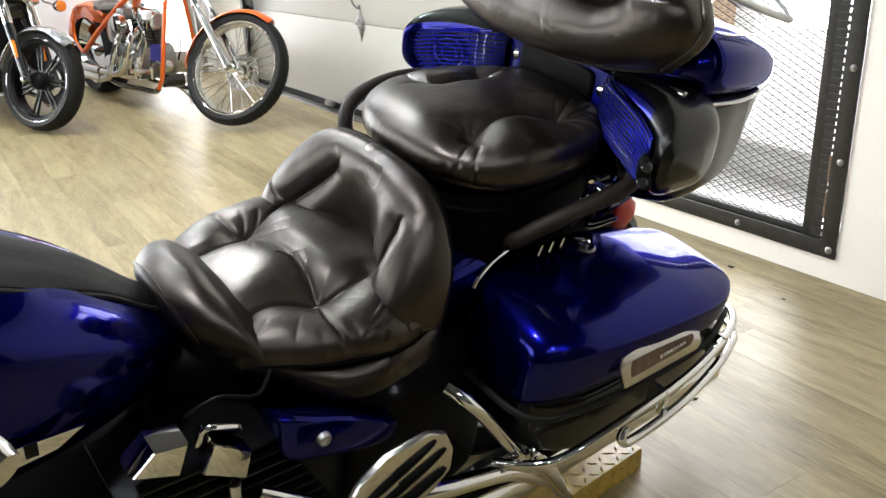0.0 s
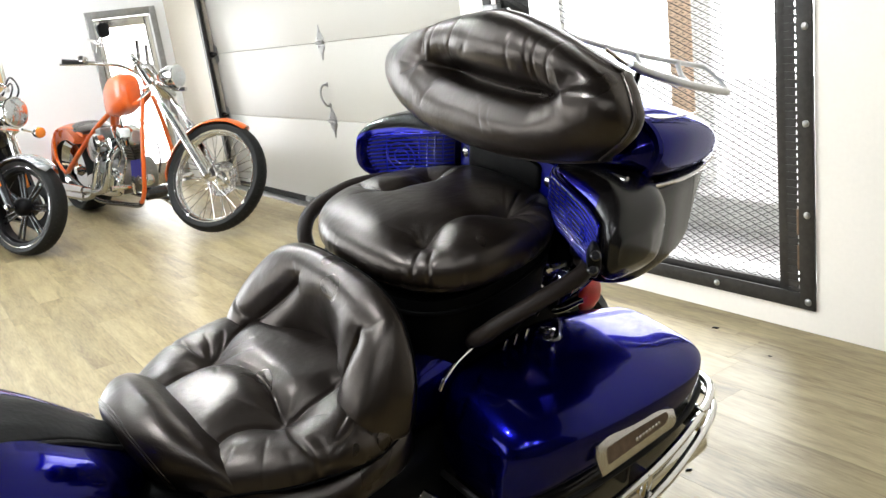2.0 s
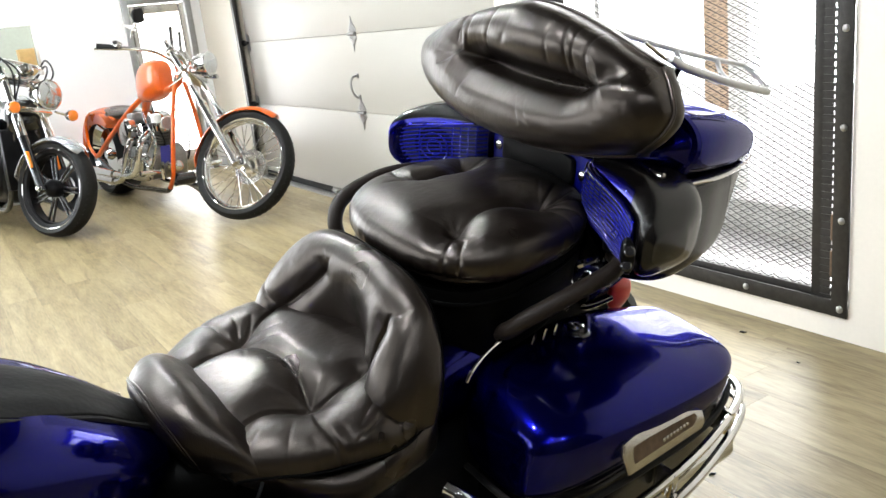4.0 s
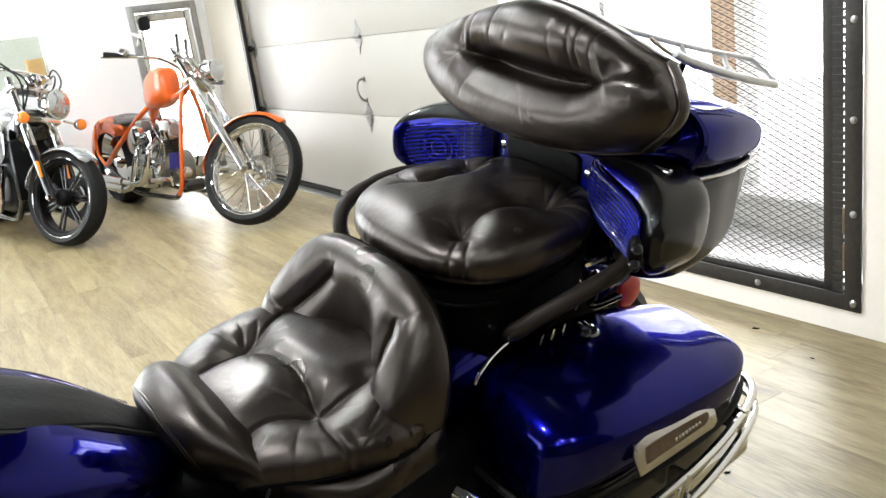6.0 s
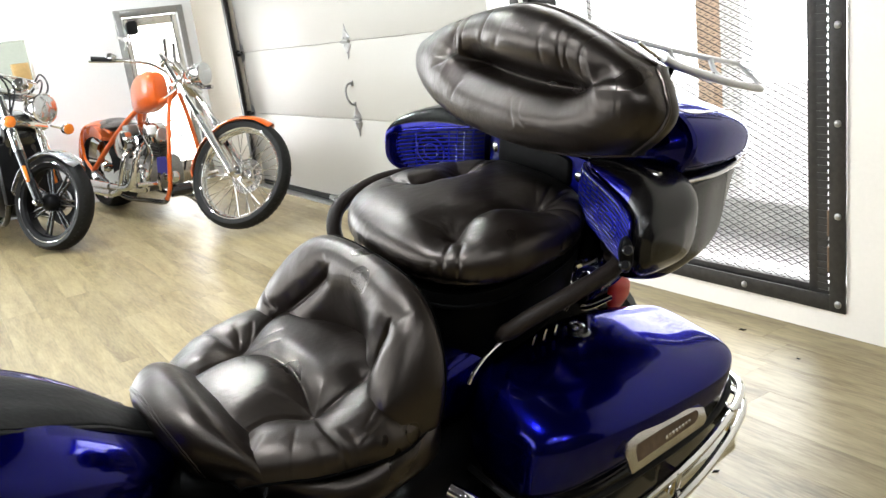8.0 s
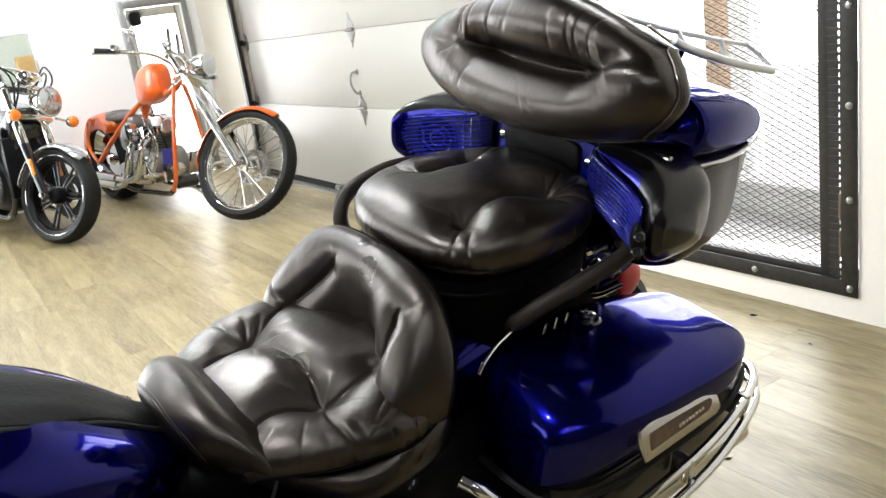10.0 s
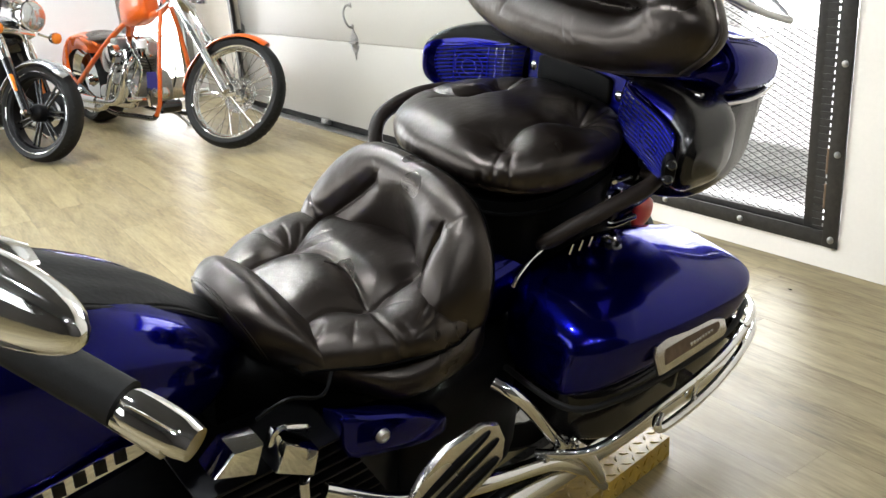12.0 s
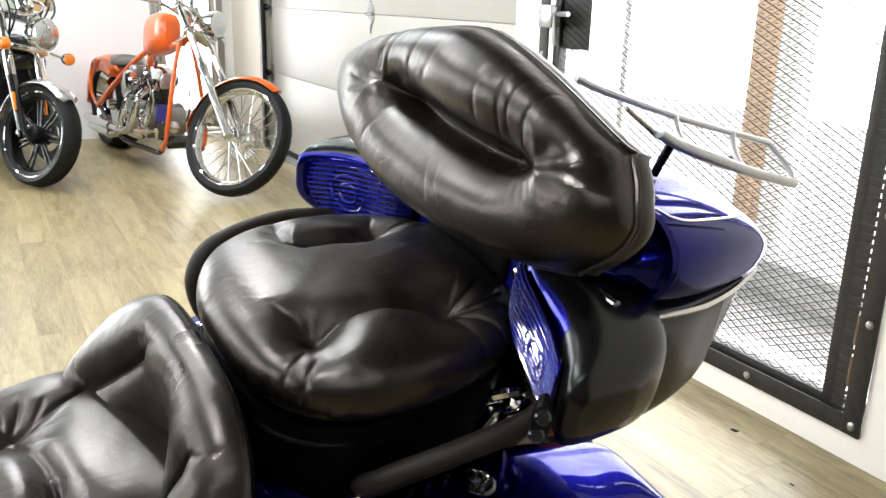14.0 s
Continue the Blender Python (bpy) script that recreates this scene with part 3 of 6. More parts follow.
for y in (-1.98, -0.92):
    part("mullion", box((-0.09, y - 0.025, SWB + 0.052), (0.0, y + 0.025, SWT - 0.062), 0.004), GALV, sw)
tagged(part("west_fill_sheet", box((WALL_W - 0.62, SW0 - 0.5, 0.0), (WALL_W - 0.58, SW1 + 0.3, 3.0)), WEST_FILL), "glowing sheet behind the added shop window", kind="structure")


# ---- unseen front window added for light, opposite the overhead door ----
fw = tagged(new("added_window_3"), "unseen front window, added to brighten the backrest", "window", kind="structure")
fw.location = (0, WALL_S, 0)
part("window_frame", merge(box((NW0, -0.10, NWB), (NW0 + 0.06, 0.01, NWT), 0.004), box((NW1 - 0.06, -0.10, NWB), (NW1, 0.01, NWT), 0.004), box((NW0 + 0.06, -0.10, NWT - 0.06), (NW1 - 0.06, 0.01, NWT), 0.004), box((NW0 + 0.06, -0.10, NWB), (NW1 - 0.06, 0.03, NWB + 0.05), 0.004)), GALV, fw)
for x in (-4.55, -3.25):
    part("mullion", box((x - 0.025, -0.09, NWB + 0.052), (x + 0.025, 0.0, NWT - 0.062), 0.004), GALV, fw)
tagged(part("front_fill_glow", box((NW0 - 0.6, WALL_S - 0.66, 0.0), (NW1 + 0.6, WALL_S - 0.62, 3.2)), FRONT_FILL), "glowing sheet behind the added front window", kind="structure")


# ---- the blue touring motorcycle ----
# own axes: x to its left side, y to its rear, z up; it leans on its side stand
bike = thing("touring_motorcycle", pose(-1.097, 1.555, 0, 0, 12, 5.4), "dark blue touring motorcycle with black tufted seats, leaning on its stand", "motorcycle")


def crease(d, w):
    return np.exp(-(d / w) ** 2)


def ripple(x, y, scale, seed, n=9):
    """A soft uneven surface: the mean of crossing waves about scale metres long."""
    rnd = random.Random(seed)
    out = 0 * x
    for _ in range(n):
        a, k, ph = rnd.uniform(0, math.pi), 2 * math.pi / (scale * rnd.uniform(0.6, 1.7)), rnd.uniform(0, 6.28)
        out = out + np.sin(k * (x * math.cos(a) + y * math.sin(a)) + ph)
    return out / n


def along(x, y, pts):
    """Distance to a line through the points, and how far along it, in metres from both ends."""
    best, run = None, 0.0
    length = sum(math.dist(p, q) for p, q in zip(pts, pts[1:]))
    for (ax, ay), (bx, by) in zip(pts, pts[1:]):
        dx, dy = bx - ax, by - ay
        L = math.hypot(dx, dy)
        t = np.clip(((x - ax) * dx + (y - ay) * dy) / (L * L), 0, 1)
        d, s = np.hypot(x - ax - t * dx, y - ay - t * dy), run + t * L
        if best is None:
            best = [d, s]
        else:
            near = d < best[0]
            best = [np.where(near, d, best[0]), np.where(near, s, best[1])]
        run += L
    return best[0], best[1], length - best[1]


def bent(pts, n=6):
    """A smooth line through the points."""
    m = (len(pts) - 1) * n
    return [tuple(spline([(p[0], p[1], 0) for p in pts], k / m)[:2]) for k in range(m + 1)]


def sunken(x, y, tufts=(), seams=(), folds=(), seed=1):
    """How deep a stuffed leather face lies under its smooth shape. tufts: (x, y, depth, radius); seams: (points, depth, width), wide valleys with a sharp
    stitched line; folds: (x0, y0, x1, y1, depth, width), puckers that fade out at both ends with a swollen lip beside them."""
    d = 0.0009 * ripple(x, y, 0.06, seed) + 0.00022 * ripple(x, y, 0.017, seed + 5)
    rnd = random.Random(seed)
    for tx, ty, depth, rad in tufts:
        r, ang = np.hypot(x - tx, y - ty), np.arctan2(y - ty, x - tx)
        d = d + depth * (0.72 * crease(r, rad) + 0.28 * crease(r, rad * 0.30))
        k = rnd.uniform(0, 6)
        star = np.sin(7 * ang + k + 0.8 * np.sin(3 * ang)) * 0.6 + np.sin(12 * ang + 2 * k) * 0.4
        d = d - depth * 0.012 * np.abs(star) ** 0.6 * np.sign(star) * crease(r - rad * 0.62, rad * 0.42)
    valley = 0 * x
    for pts, depth, w in seams:
        r, a, b = along(x, y, bent(pts) if len(pts) > 2 else pts)
        fade = np.clip(a / 0.018, 0, 1) * np.clip(b / 0.018, 0, 1)
        r = r * (1 + 0.05 * np.sin(a * 110 + depth * 900))
        valley = np.maximum(valley, depth * (0.30 + 0.70 * fade) * (0.62 * crease(r, w) + 0.38 * crease(r, 0.0042)))
    d = d + valley
    for x0, y0, x1, y1, depth, w in folds:
        L = math.hypot(x1 - x0, y1 - y0)
        bow = 0.10 * L * rnd.uniform(-1, 1)
        mx, my = (x0 + x1) / 2 - (y1 - y0) / L * bow, (y0 + y1) / 2 + (x1 - x0) / L * bow
        r, a, b = along(x, y, bent([(x0, y0), (mx, my), (x1, y1)], 4))
        fade = np.clip(4 * a * b / (L * L), 0, 1) ** 0.6
        d = d + 0.90 * depth * fade * (0.8 * crease(r, w * 0.62) + 0.25 * crease(r, w * 1.8) - 0.06 * crease(r - 3.0 * w, 2.0 * w))
    return d


def skin(name, V, material, parent, label="", close=False, caps=False):
    """Links a grid of points as one smooth mesh."""
    nu, nv = V.shape[:2]
    idx = np.arange(nu * nv).reshape(nu, nv)
    rows = np.vstack([idx, idx[:1]]) if close else idx
    f = np.stack([rows[:-1, :-1], rows[1:, :-1], rows[1:, 1:], rows[:-1, 1:]], -1).reshape(-1, 4)
    me = bpy.data.meshes.new(name)
    me.from_pydata(V.reshape(-1, 3).tolist(), [], f.tolist())
    me.update()
    me.polygons.foreach_set("use_smooth", [True] * len(me.polygons))
    me.materials.append(material)
    o = new(name, me)
    o.parent = parent
    return tagged(o, label) if label else o


def pressed(P, d, away, close=False):
    """The points of P moved inwards by d along the surface's own normal; away: a point that lies inside."""
    if close:
        Q = np.vstack([P[-1:], P, P[:1]])
        du = (Q[2:] - Q[:-2])
    else:
        du = np.gradient(P, axis=0)
    n = np.cross(du, np.gradient(P, axis=1))
    size = np.linalg.norm(n, axis=-1, keepdims=True)
    n = n / np.maximum(size, 1e-12)
    n = n * np.sign(np.sum(n * (P - np.asarray(away)), -1).mean())
    return P - n * np.where(size > 1e-12, d[..., None], 0)


def grid(nu, nv):
    return np.meshgrid(np.linspace(-1, 1, nu), np.linspace(-1, 1, nv), indexing="ij")


def domed(s, t, k=0.28, flat=0.5):
    """Square parameters to a rounded outline and a domed height: x and y within -1 and 1, height 0 at the rim and 1 in the middle."""
    a, b = 0.975 * s * math.pi / 2, 0.975 * t * math.pi / 2
    x, y = np.sin(a), np.sin(b)
    return x * np.sqrt(1 - k * y * y), y * np.sqrt(1 - k * x * x), (np.cos(a) * np.cos(b)) ** flat


def eased(a, b, x):
    t = np.clip((x - a) / (b - a), 0, 1)
    return t * t * (3 - 2 * t)


def superellipse(a, n):
    c, s = np.cos(a), np.sin(a)
    return np.sign(c) * np.abs(c) ** (2 / n), np.sign(s) * np.abs(s) ** (2 / n)


def rider_seat():
    # the pan
    s, t = grid(300, 260)
    x, y, h = domed(s, t, 0.28, 0.40)
    y = y * 0.185
    hx = (0.240 - 0.20 * np.maximum(0.0, 0.070 - y)) * (1 - 0.10 * eased(0.05, 0.18, -y))
    P = np.stack([hx * x, -0.541 + y, 0.556 + 0.098 * h + (0.06 - 0.10 * (1 - h)) * y + 0.03 * np.abs(x) * eased(0.05, 0.18, y)], -1)
    P_pan, X, Y = P, P[..., 0], P[..., 1]
    tl, tr = (-0.104, -0.572), (0.117, -0.560)
    tufts = [(*tl, 0.030, 0.046), (*tr, 0.036, 0.050)]
    seams = [([tl, (-0.02, -0.548), (0.045, -0.545), tr], 0.015, 0.020),
             ([tr, (0.118, -0.50), (0.112, -0.45)], 0.018, 0.022), ([(0.112, -0.462), (0.16, -0.452), (0.225, -0.475)], 0.014, 0.018),
             ([tl, (-0.125, -0.52), (-0.16, -0.47), (-0.22, -0.46)], 0.015, 0.020),
             ([tr, (0.098, -0.62), (0.100, -0.665), (0.112, -0.71)], 0.019, 0.022), ([tl, (-0.085, -0.615), (-0.078, -0.66), (-0.085, -0.71)], 0.016, 0.020),
             ([tr, (0.170, -0.574), (0.235, -0.566)], 0.0048, 0.005), ([tl, (-0.18, -0.590), (-0.225, -0.600)], 0.003, 0.006)]
    folds = [(0.075, -0.556, 0.0, -0.536, 0.0018, 0.0040),
             (0.130, -0.55, 0.165, -0.51, 0.0016, 0.005), (0.09, -0.575, 0.04, -0.61, 0.0014, 0.006),
             (-0.115, -0.568, -0.165, -0.548, 0.0032, 0.0045), (-0.112, -0.556, -0.150, -0.520, 0.0030, 0.0045), (-0.12, -0.580, -0.18, -0.580, 0.0028, 0.0042), (-0.09, -0.560, -0.045, -0.520, 0.0028, 0.005), (-0.098, -0.552, -0.075, -0.500, 0.0024, 0.005),
             (-0.08, -0.585, -0.02, -0.595, 0.0020, 0.005), (0.165, -0.465, 0.205, -0.53, 0.0022, 0.0036), (0.19, -0.470, 0.218, -0.545, 0.0020, 0.0036),
             (0.140, -0.600, 0.205, -0.650, 0.0012, 0.0040), (0.128, -0.645, 0.150, -0.690, 0.0022, 0.0040), (0.118, -0.66, 0.130, -0.705, 0.0020, 0.004)]
    rnd = random.Random(3)
    for k in range(4):
        y0 = -0.65 + 0.045 * k + 0.012 * rnd.random()
        for sg in (1, -1):
            folds.append((sg * (0.175 + 0.02 * rnd.random()), y0, sg * 0.238, y0 - 0.016 + 0.03 * rnd.random(), 0.0006 + 0.0006 * rnd.random(), 0.008))
    seat = skin("rider_seat", pressed(P, sunken(X, Y, tufts, seams, folds, 3), (0, -0.54, 0.5)), LEATHER, bike, "black leather seat with deep button tufts")

    # the upright back with two swollen wings round a flat middle
    a, e = np.meshgrid(np.linspace(0, 2 * math.pi, 340, endpoint=False), np.linspace(-math.pi / 2, math.pi / 2, 190), indexing="ij")
    c, s = superellipse(a, 3.1)
    re = np.maximum(0.0, np.cos(e)) ** 0.60
    dep = np.sign(e) * np.abs(np.sin(e)) ** 0.9
    z = 0.600 + np.where(s > 0, 0.182, 0.035) * s * re
    x = (0.212 + 0.016 * eased(0.74, 0.62, z)) * c * re
    wing = 0.85 * x * x + 0.20 * eased(0.77, 0.60, z) * np.abs(x)
    y = -0.405 + 0.20 * (z - 0.66) - np.where(dep > 0, 0.052 + wing, 0.038) * dep
    P = np.stack([x, y, z], -1)
    Z = np.where(e > -0.2, z, z + 9)
    seams = [([(-0.058, 0.752), (-0.075, 0.725), (-0.098, 0.69), (-0.150, 0.625)], 0.022, 0.024), ([(0.132, 0.738), (0.124, 0.715), (0.116, 0.68), (0.114, 0.60)], 0.022, 0.022)]
    folds = [(0.128, 0.735, 0.158, 0.752, 0.0022, 0.005), (0.116, 0.69, 0.150, 0.675, 0.0018, 0.006), (-0.064, 0.745, -0.085, 0.762, 0.0016, 0.006), (-0.14, 0.655, -0.21, 0.672, 0.0045, 0.005)]
    d = sunken(x, Z, (), seams, folds, 8) + 0.060 * crease(x - 0.015, 0.082) * eased(0.785, 0.63, z) * (e > -0.2)
    skin("seat_back", pressed(P, d * eased(-0.5, 0.0, e), (0, -0.42, 0.62), True), LEATHER, seat, close=True)
    rim = P[:, 76]
    part("piping", tube([Vector(rim[k]) * 1.001 for k in range(-10, 190, 4)], 0.003, 8, 1), VINYL, seat)

    rows = ((-0.776, 0.058, 0.570, 0.634, 2.0), (-0.768, 0.092, 0.540, 0.654, 2.0), (-0.748, 0.120, 0.515, 0.671, 2.0), (-0.722, 0.146, 0.495, 0.679, 2.0), (-0.696, 0.168, 0.487, 0.668, 2.0),
            (-0.670, 0.172, 0.485, 0.638, 2.1), (-0.640, 0.188, 0.485, 0.600, 2.4), (-0.560, 0.230, 0.485, 0.580, 3.0), (-0.460, 0.234, 0.487, 0.605, 3.0), (-0.400, 0.216, 0.49, 0.620, 3.0), (-0.380, 0.172, 0.495, 0.61, 3.0))
    rings = [rect_ring(y, -w, w, a, b, n) for y, w, a, b, n in rows]

    def lean(q):
        """The front of the skirt sweeps back towards its foot."""
        return q + Vector((0, 0.42 * max(0.0, 0.655 - q.z) * smooth_step(-0.56, -0.75, q.y), 0))

    def nose(u, v):
        q = spline([r(2 * math.pi * v) for r in rings], u)
        wrinkle = 0.0012 * noise.noise(q * 24) + 0.0022 * max(0.0, noise.noise(Vector((q.x * 16, q.y * 60, q.z * 16)))) * smooth_step(-0.70, -0.66, q.y)
        q -= Vector((q.x, 0, q.z - 0.58)).normalized() * wrinkle
        return lean(q)
    part("seat_nose", surface(nose, 90, 90, close_v=True, caps=True), LEATHER, seat)
    for u in (0.135, 0.152):
        part("piping", tube([lean(spline([r(a) for r in rings], u)) * 1.0008 for a in (math.pi * (k / 24) for k in range(-2, 27))], 0.0014, 8, 1), LEATHER, seat, "stitched welt")
    # the welt where the cushion meets its skirt
    outline = np.concatenate([P_pan[:, 0], P_pan[-1, :], P_pan[::-1, -1], P_pan[::-1, 0]])[::6]
    part("piping", tube([Vector(p) + Vector((0, 0, -0.001)) for p in outline if p[1] < -0.38], 0.0022, 8, 1), VINYL, seat)


def passenger_seat():
    cy = -0.165
    a, e = np.meshgrid(np.linspace(0, 2 * math.pi, 400, endpoint=False), np.linspace(-math.pi / 2, math.pi / 2, 220), indexing="ij")
    c, s = superellipse(a, 2.5)
    re = np.maximum(0.0, np.cos(e)) ** 0.55
    up = np.sign(e) * np.abs(np.sin(e)) ** 0.85
    x, y = 0.196 * (1 - 0.08 * s) * c * re, 0.192 * s * re
    z = 0.783 + np.where(up > 0, 0.062, 0.05) * up + 0.05 * (y + 0.1)
    P = np.stack([x, cy + y, z], -1)
    X, Y = x, np.where(e > -0.3, cy + y, 9)
    t1, t2, t3 = (0.098, -0.284), (0.113, -0.108), (-0.096, -0.100)
    tufts = [(*t1, 0.028, 0.044), (*t2, 0.028, 0.050), (*t3, 0.024, 0.044)]
    seams = [([t1, (0.086, -0.225), (0.096, -0.165), t2], 0.011, 0.017), ([(-0.088, -0.232), (-0.086, -0.20), (-0.080, -0.145), t3], 0.022, 0.022), ([(-0.086, -0.215), (-0.12, -0.228), (-0.170, -0.215)], 0.011, 0.016)]
    folds = [(*t2, 0.080, -0.045, 0.0046, 0.0044), (0.118, -0.10, 0.104, -0.025, 0.0050, 0.0044), (0.120, -0.102, 0.140, -0.02, 0.0048, 0.0044), (0.124, -0.104, 0.172, -0.05, 0.0044, 0.0044), (0.126, -0.110, 0.186, -0.095, 0.0030, 0.0044), (0.10, -0.10, 0.055, -0.06, 0.0024, 0.005),
             (-0.098, -0.098, -0.108, -0.015, 0.0060, 0.0046), (-0.092, -0.096, -0.075, -0.025, 0.0046, 0.0046), (-0.110, -0.10, -0.155, -0.07, 0.0024, 0.005),
             (0.110, -0.296, 0.138, -0.350, 0.0030, 0.0036), (0.128, -0.286, 0.174, -0.330, 0.0032, 0.0036), (0.07, -0.285, 0.020, -0.305, 0.0014, 0.006),
             (-0.090, -0.235, -0.135, -0.245, 0.0024, 0.0045), (-0.088, -0.225, -0.140, -0.220, 0.0024, 0.0045), (-0.085, -0.24, -0.11, -0.275, 0.0022, 0.005), (0.03, -0.12, 0.06, -0.07, 0.0012, 0.008)]
    d = sunken(X, Y, tufts, seams, folds, 21)
    # gathers round the skirt
    w = np.maximum(0, np.sin(38 * a + 3 * np.sin(2 * a) + 2 * np.sin(5 * a + 1))) ** 2 * (0.5 + 0.5 * np.sin(3 * a + 2) * np.sin(7 * a))
    d = d + 0.0026 * w * np.exp(-((e + 0.22) / 0.30) ** 2)
    seat = skin("passenger_seat", pressed(P, d, (0, cy, 0.78), True), LEATHER, bike, "black leather pillion seat with deep button tufts", close=True)
    # upright boxing under the cushion
    rings = [(lambda z, s: (lambda a: Vector((0.188 * s * sup(a, 2.6)[0] * (1 - 0.08 * sup(a, 2.6)[1]), cy + 0.182 * s * sup(a, 2.6)[1], z + 0.03 * sup(a, 2.6)[1]))))(z, s) for z, s in ((0.60, 0.80), (0.64, 0.92), (0.70, 0.985), (0.745, 1.0), (0.765, 0.98))]
    part("seat_base", loft(rings, 48, 3), VINYL, seat)
    pts = [rings[3](2 * math.pi * k / 40) * 1.0 for k in range(40)]
    part("piping", tube(pts, 0.004, 8, 2, closed=True), VINYL, seat)


def passenger_backrest():
    m = pose(0.012, -0.044, 1.013, -12, 0, 0)
    M = np.array(m)

    def base(s, t):
        x, z, h = domed(s, t, 0.32, 0.44)
        ax = np.abs(x)
        z = np.where(z > 0, (0.124 + 0.018 * x) * z * (1 - np.where(x > 0, 0.58, 0.46) * ax ** 1.4), (0.100 + 0.010 * x) * z * (1 - 0.32 * ax ** 2.4))
        h = np.where(z < 0.02, h ** 0.78, h ** (0.78 + 0.22 * eased(0.02, 0.05, z)))
        return np.stack([0.0065 + 0.2835 * x, -0.104 * h + 0.030 * x * x, z + 0.004 * x], -1)

    def placed(V):
        return V @ M[:3, :3].T + M[:3, 3]

    s, t = grid(380, 240)
    P = base(s, t)
    X, Z = P[..., 0], P[..., 2]
    L, R = (-0.125, 0.026), (0.198, 0.036)
    slit = [L, (-0.085, 0.018), (0.0, 0.008), (0.10, 0.008), (0.165, 0.018), R]
    line = bent(slit)
    r, a, b = along(X, Z, line)
    # the upper lobe runs down into the fold, the lower one rolls over it
    lip = np.interp(X, [p[0] for p in line], [p[1] for p in line])
    above = eased(-0.006, 0.010, Z - lip)
    ends = np.clip(a / 0.05, 0.12, 1) * np.clip(b / 0.06, 0.10, 1)
    d = 0.074 * ends ** 0.7 * (above * (0.48 * crease(r, 0.044) + 0.52 * crease(r, 0.021)) + (1 - above) * (0.50 * crease(r, 0.038) + 0.50 * crease(r, 0.011)))
    tufts = [(*L, 0.008, 0.028)]
    folds = [(0.136, 0.030, 0.110, 0.100, 0.0034, 0.0038), (0.152, 0.032, 0.128, 0.100, 0.0028, 0.0034), (0.172, 0.034, 0.156, 0.096, 0.0034, 0.0038), (0.098, 0.034, 0.082, 0.100, 0.0022, 0.005),
             (-0.138, 0.036, -0.140, 0.092, 0.0058, 0.0042), (-0.126, 0.036, -0.124, 0.096, 0.0050, 0.0042), (-0.112, 0.036, -0.104, 0.098, 0.0028, 0.005), (-0.062, 0.034, -0.048, 0.108, 0.0032, 0.0050), (-0.02, 0.04, 0.0, 0.10, 0.0010, 0.007),
             (0.045, -0.022, 0.072, -0.068, 0.0022, 0.0042), (0.064, -0.020, 0.092, -0.064, 0.0018, 0.0042), (-0.075, -0.015, -0.092, -0.058, 0.0018, 0.005), (-0.13, 0.008, -0.165, -0.012, 0.0022, 0.0045), (-0.134, 0.016, -0.175, 0.010, 0.0020, 0.0045), (0.0, -0.006, 0.045, -0.024, 0.0018, 0.0042)]
    d = d + sunken(X, Z, tufts, (), folds, 34)
    rim = np.maximum(np.abs(s), np.abs(t))
    rest = skin("passenger_backrest", placed(pressed(P, d * eased(1.0, 0.93, rim), (0, 0.05, 0))), LEATHER, bike, "thick black leather pillow backrest")
    ang = np.linspace(0, 2 * math.pi, 96, endpoint=False)
    big = np.maximum(np.abs(np.cos(ang)), np.abs(np.sin(ang)))
    edge = base(np.cos(ang) / big, np.sin(ang) / big)
    out = edge * (1, 0, 1)
    out = out / np.linalg.norm(out, axis=-1, keepdims=True)
    u = np.linspace(0, 1, 12)[None, :, None]
    band = edge[:, None] + out[:, None] * (0.005 * np.sin(math.pi * np.minimum(1, u * 1.1)) - 0.016 * u ** 3) + np.array((0, 0.044, 0)) * u
    skin("boxing", placed(band), LEATHER, rest, "smooth leather side band", close=True)
    mid, last = edge.mean(0), band[:, -1]
    cover = np.stack([last + (mid + (0, 0.06, 0) - last) * k + np.array((0, 0.010 * math.sin(k * 1.5), 0)) for k in (0.0, 0.05, 0.15, 0.4, 0.999)], 1)
    skin("rear_cover", placed(cover), VINYL, rest, close=True)
    welt = placed(edge * (1.004, 1, 1.006))
    part("piping", tube([Vector(p) for p in welt], 0.0034, 8, 1, closed=True), LEATHER, rest)


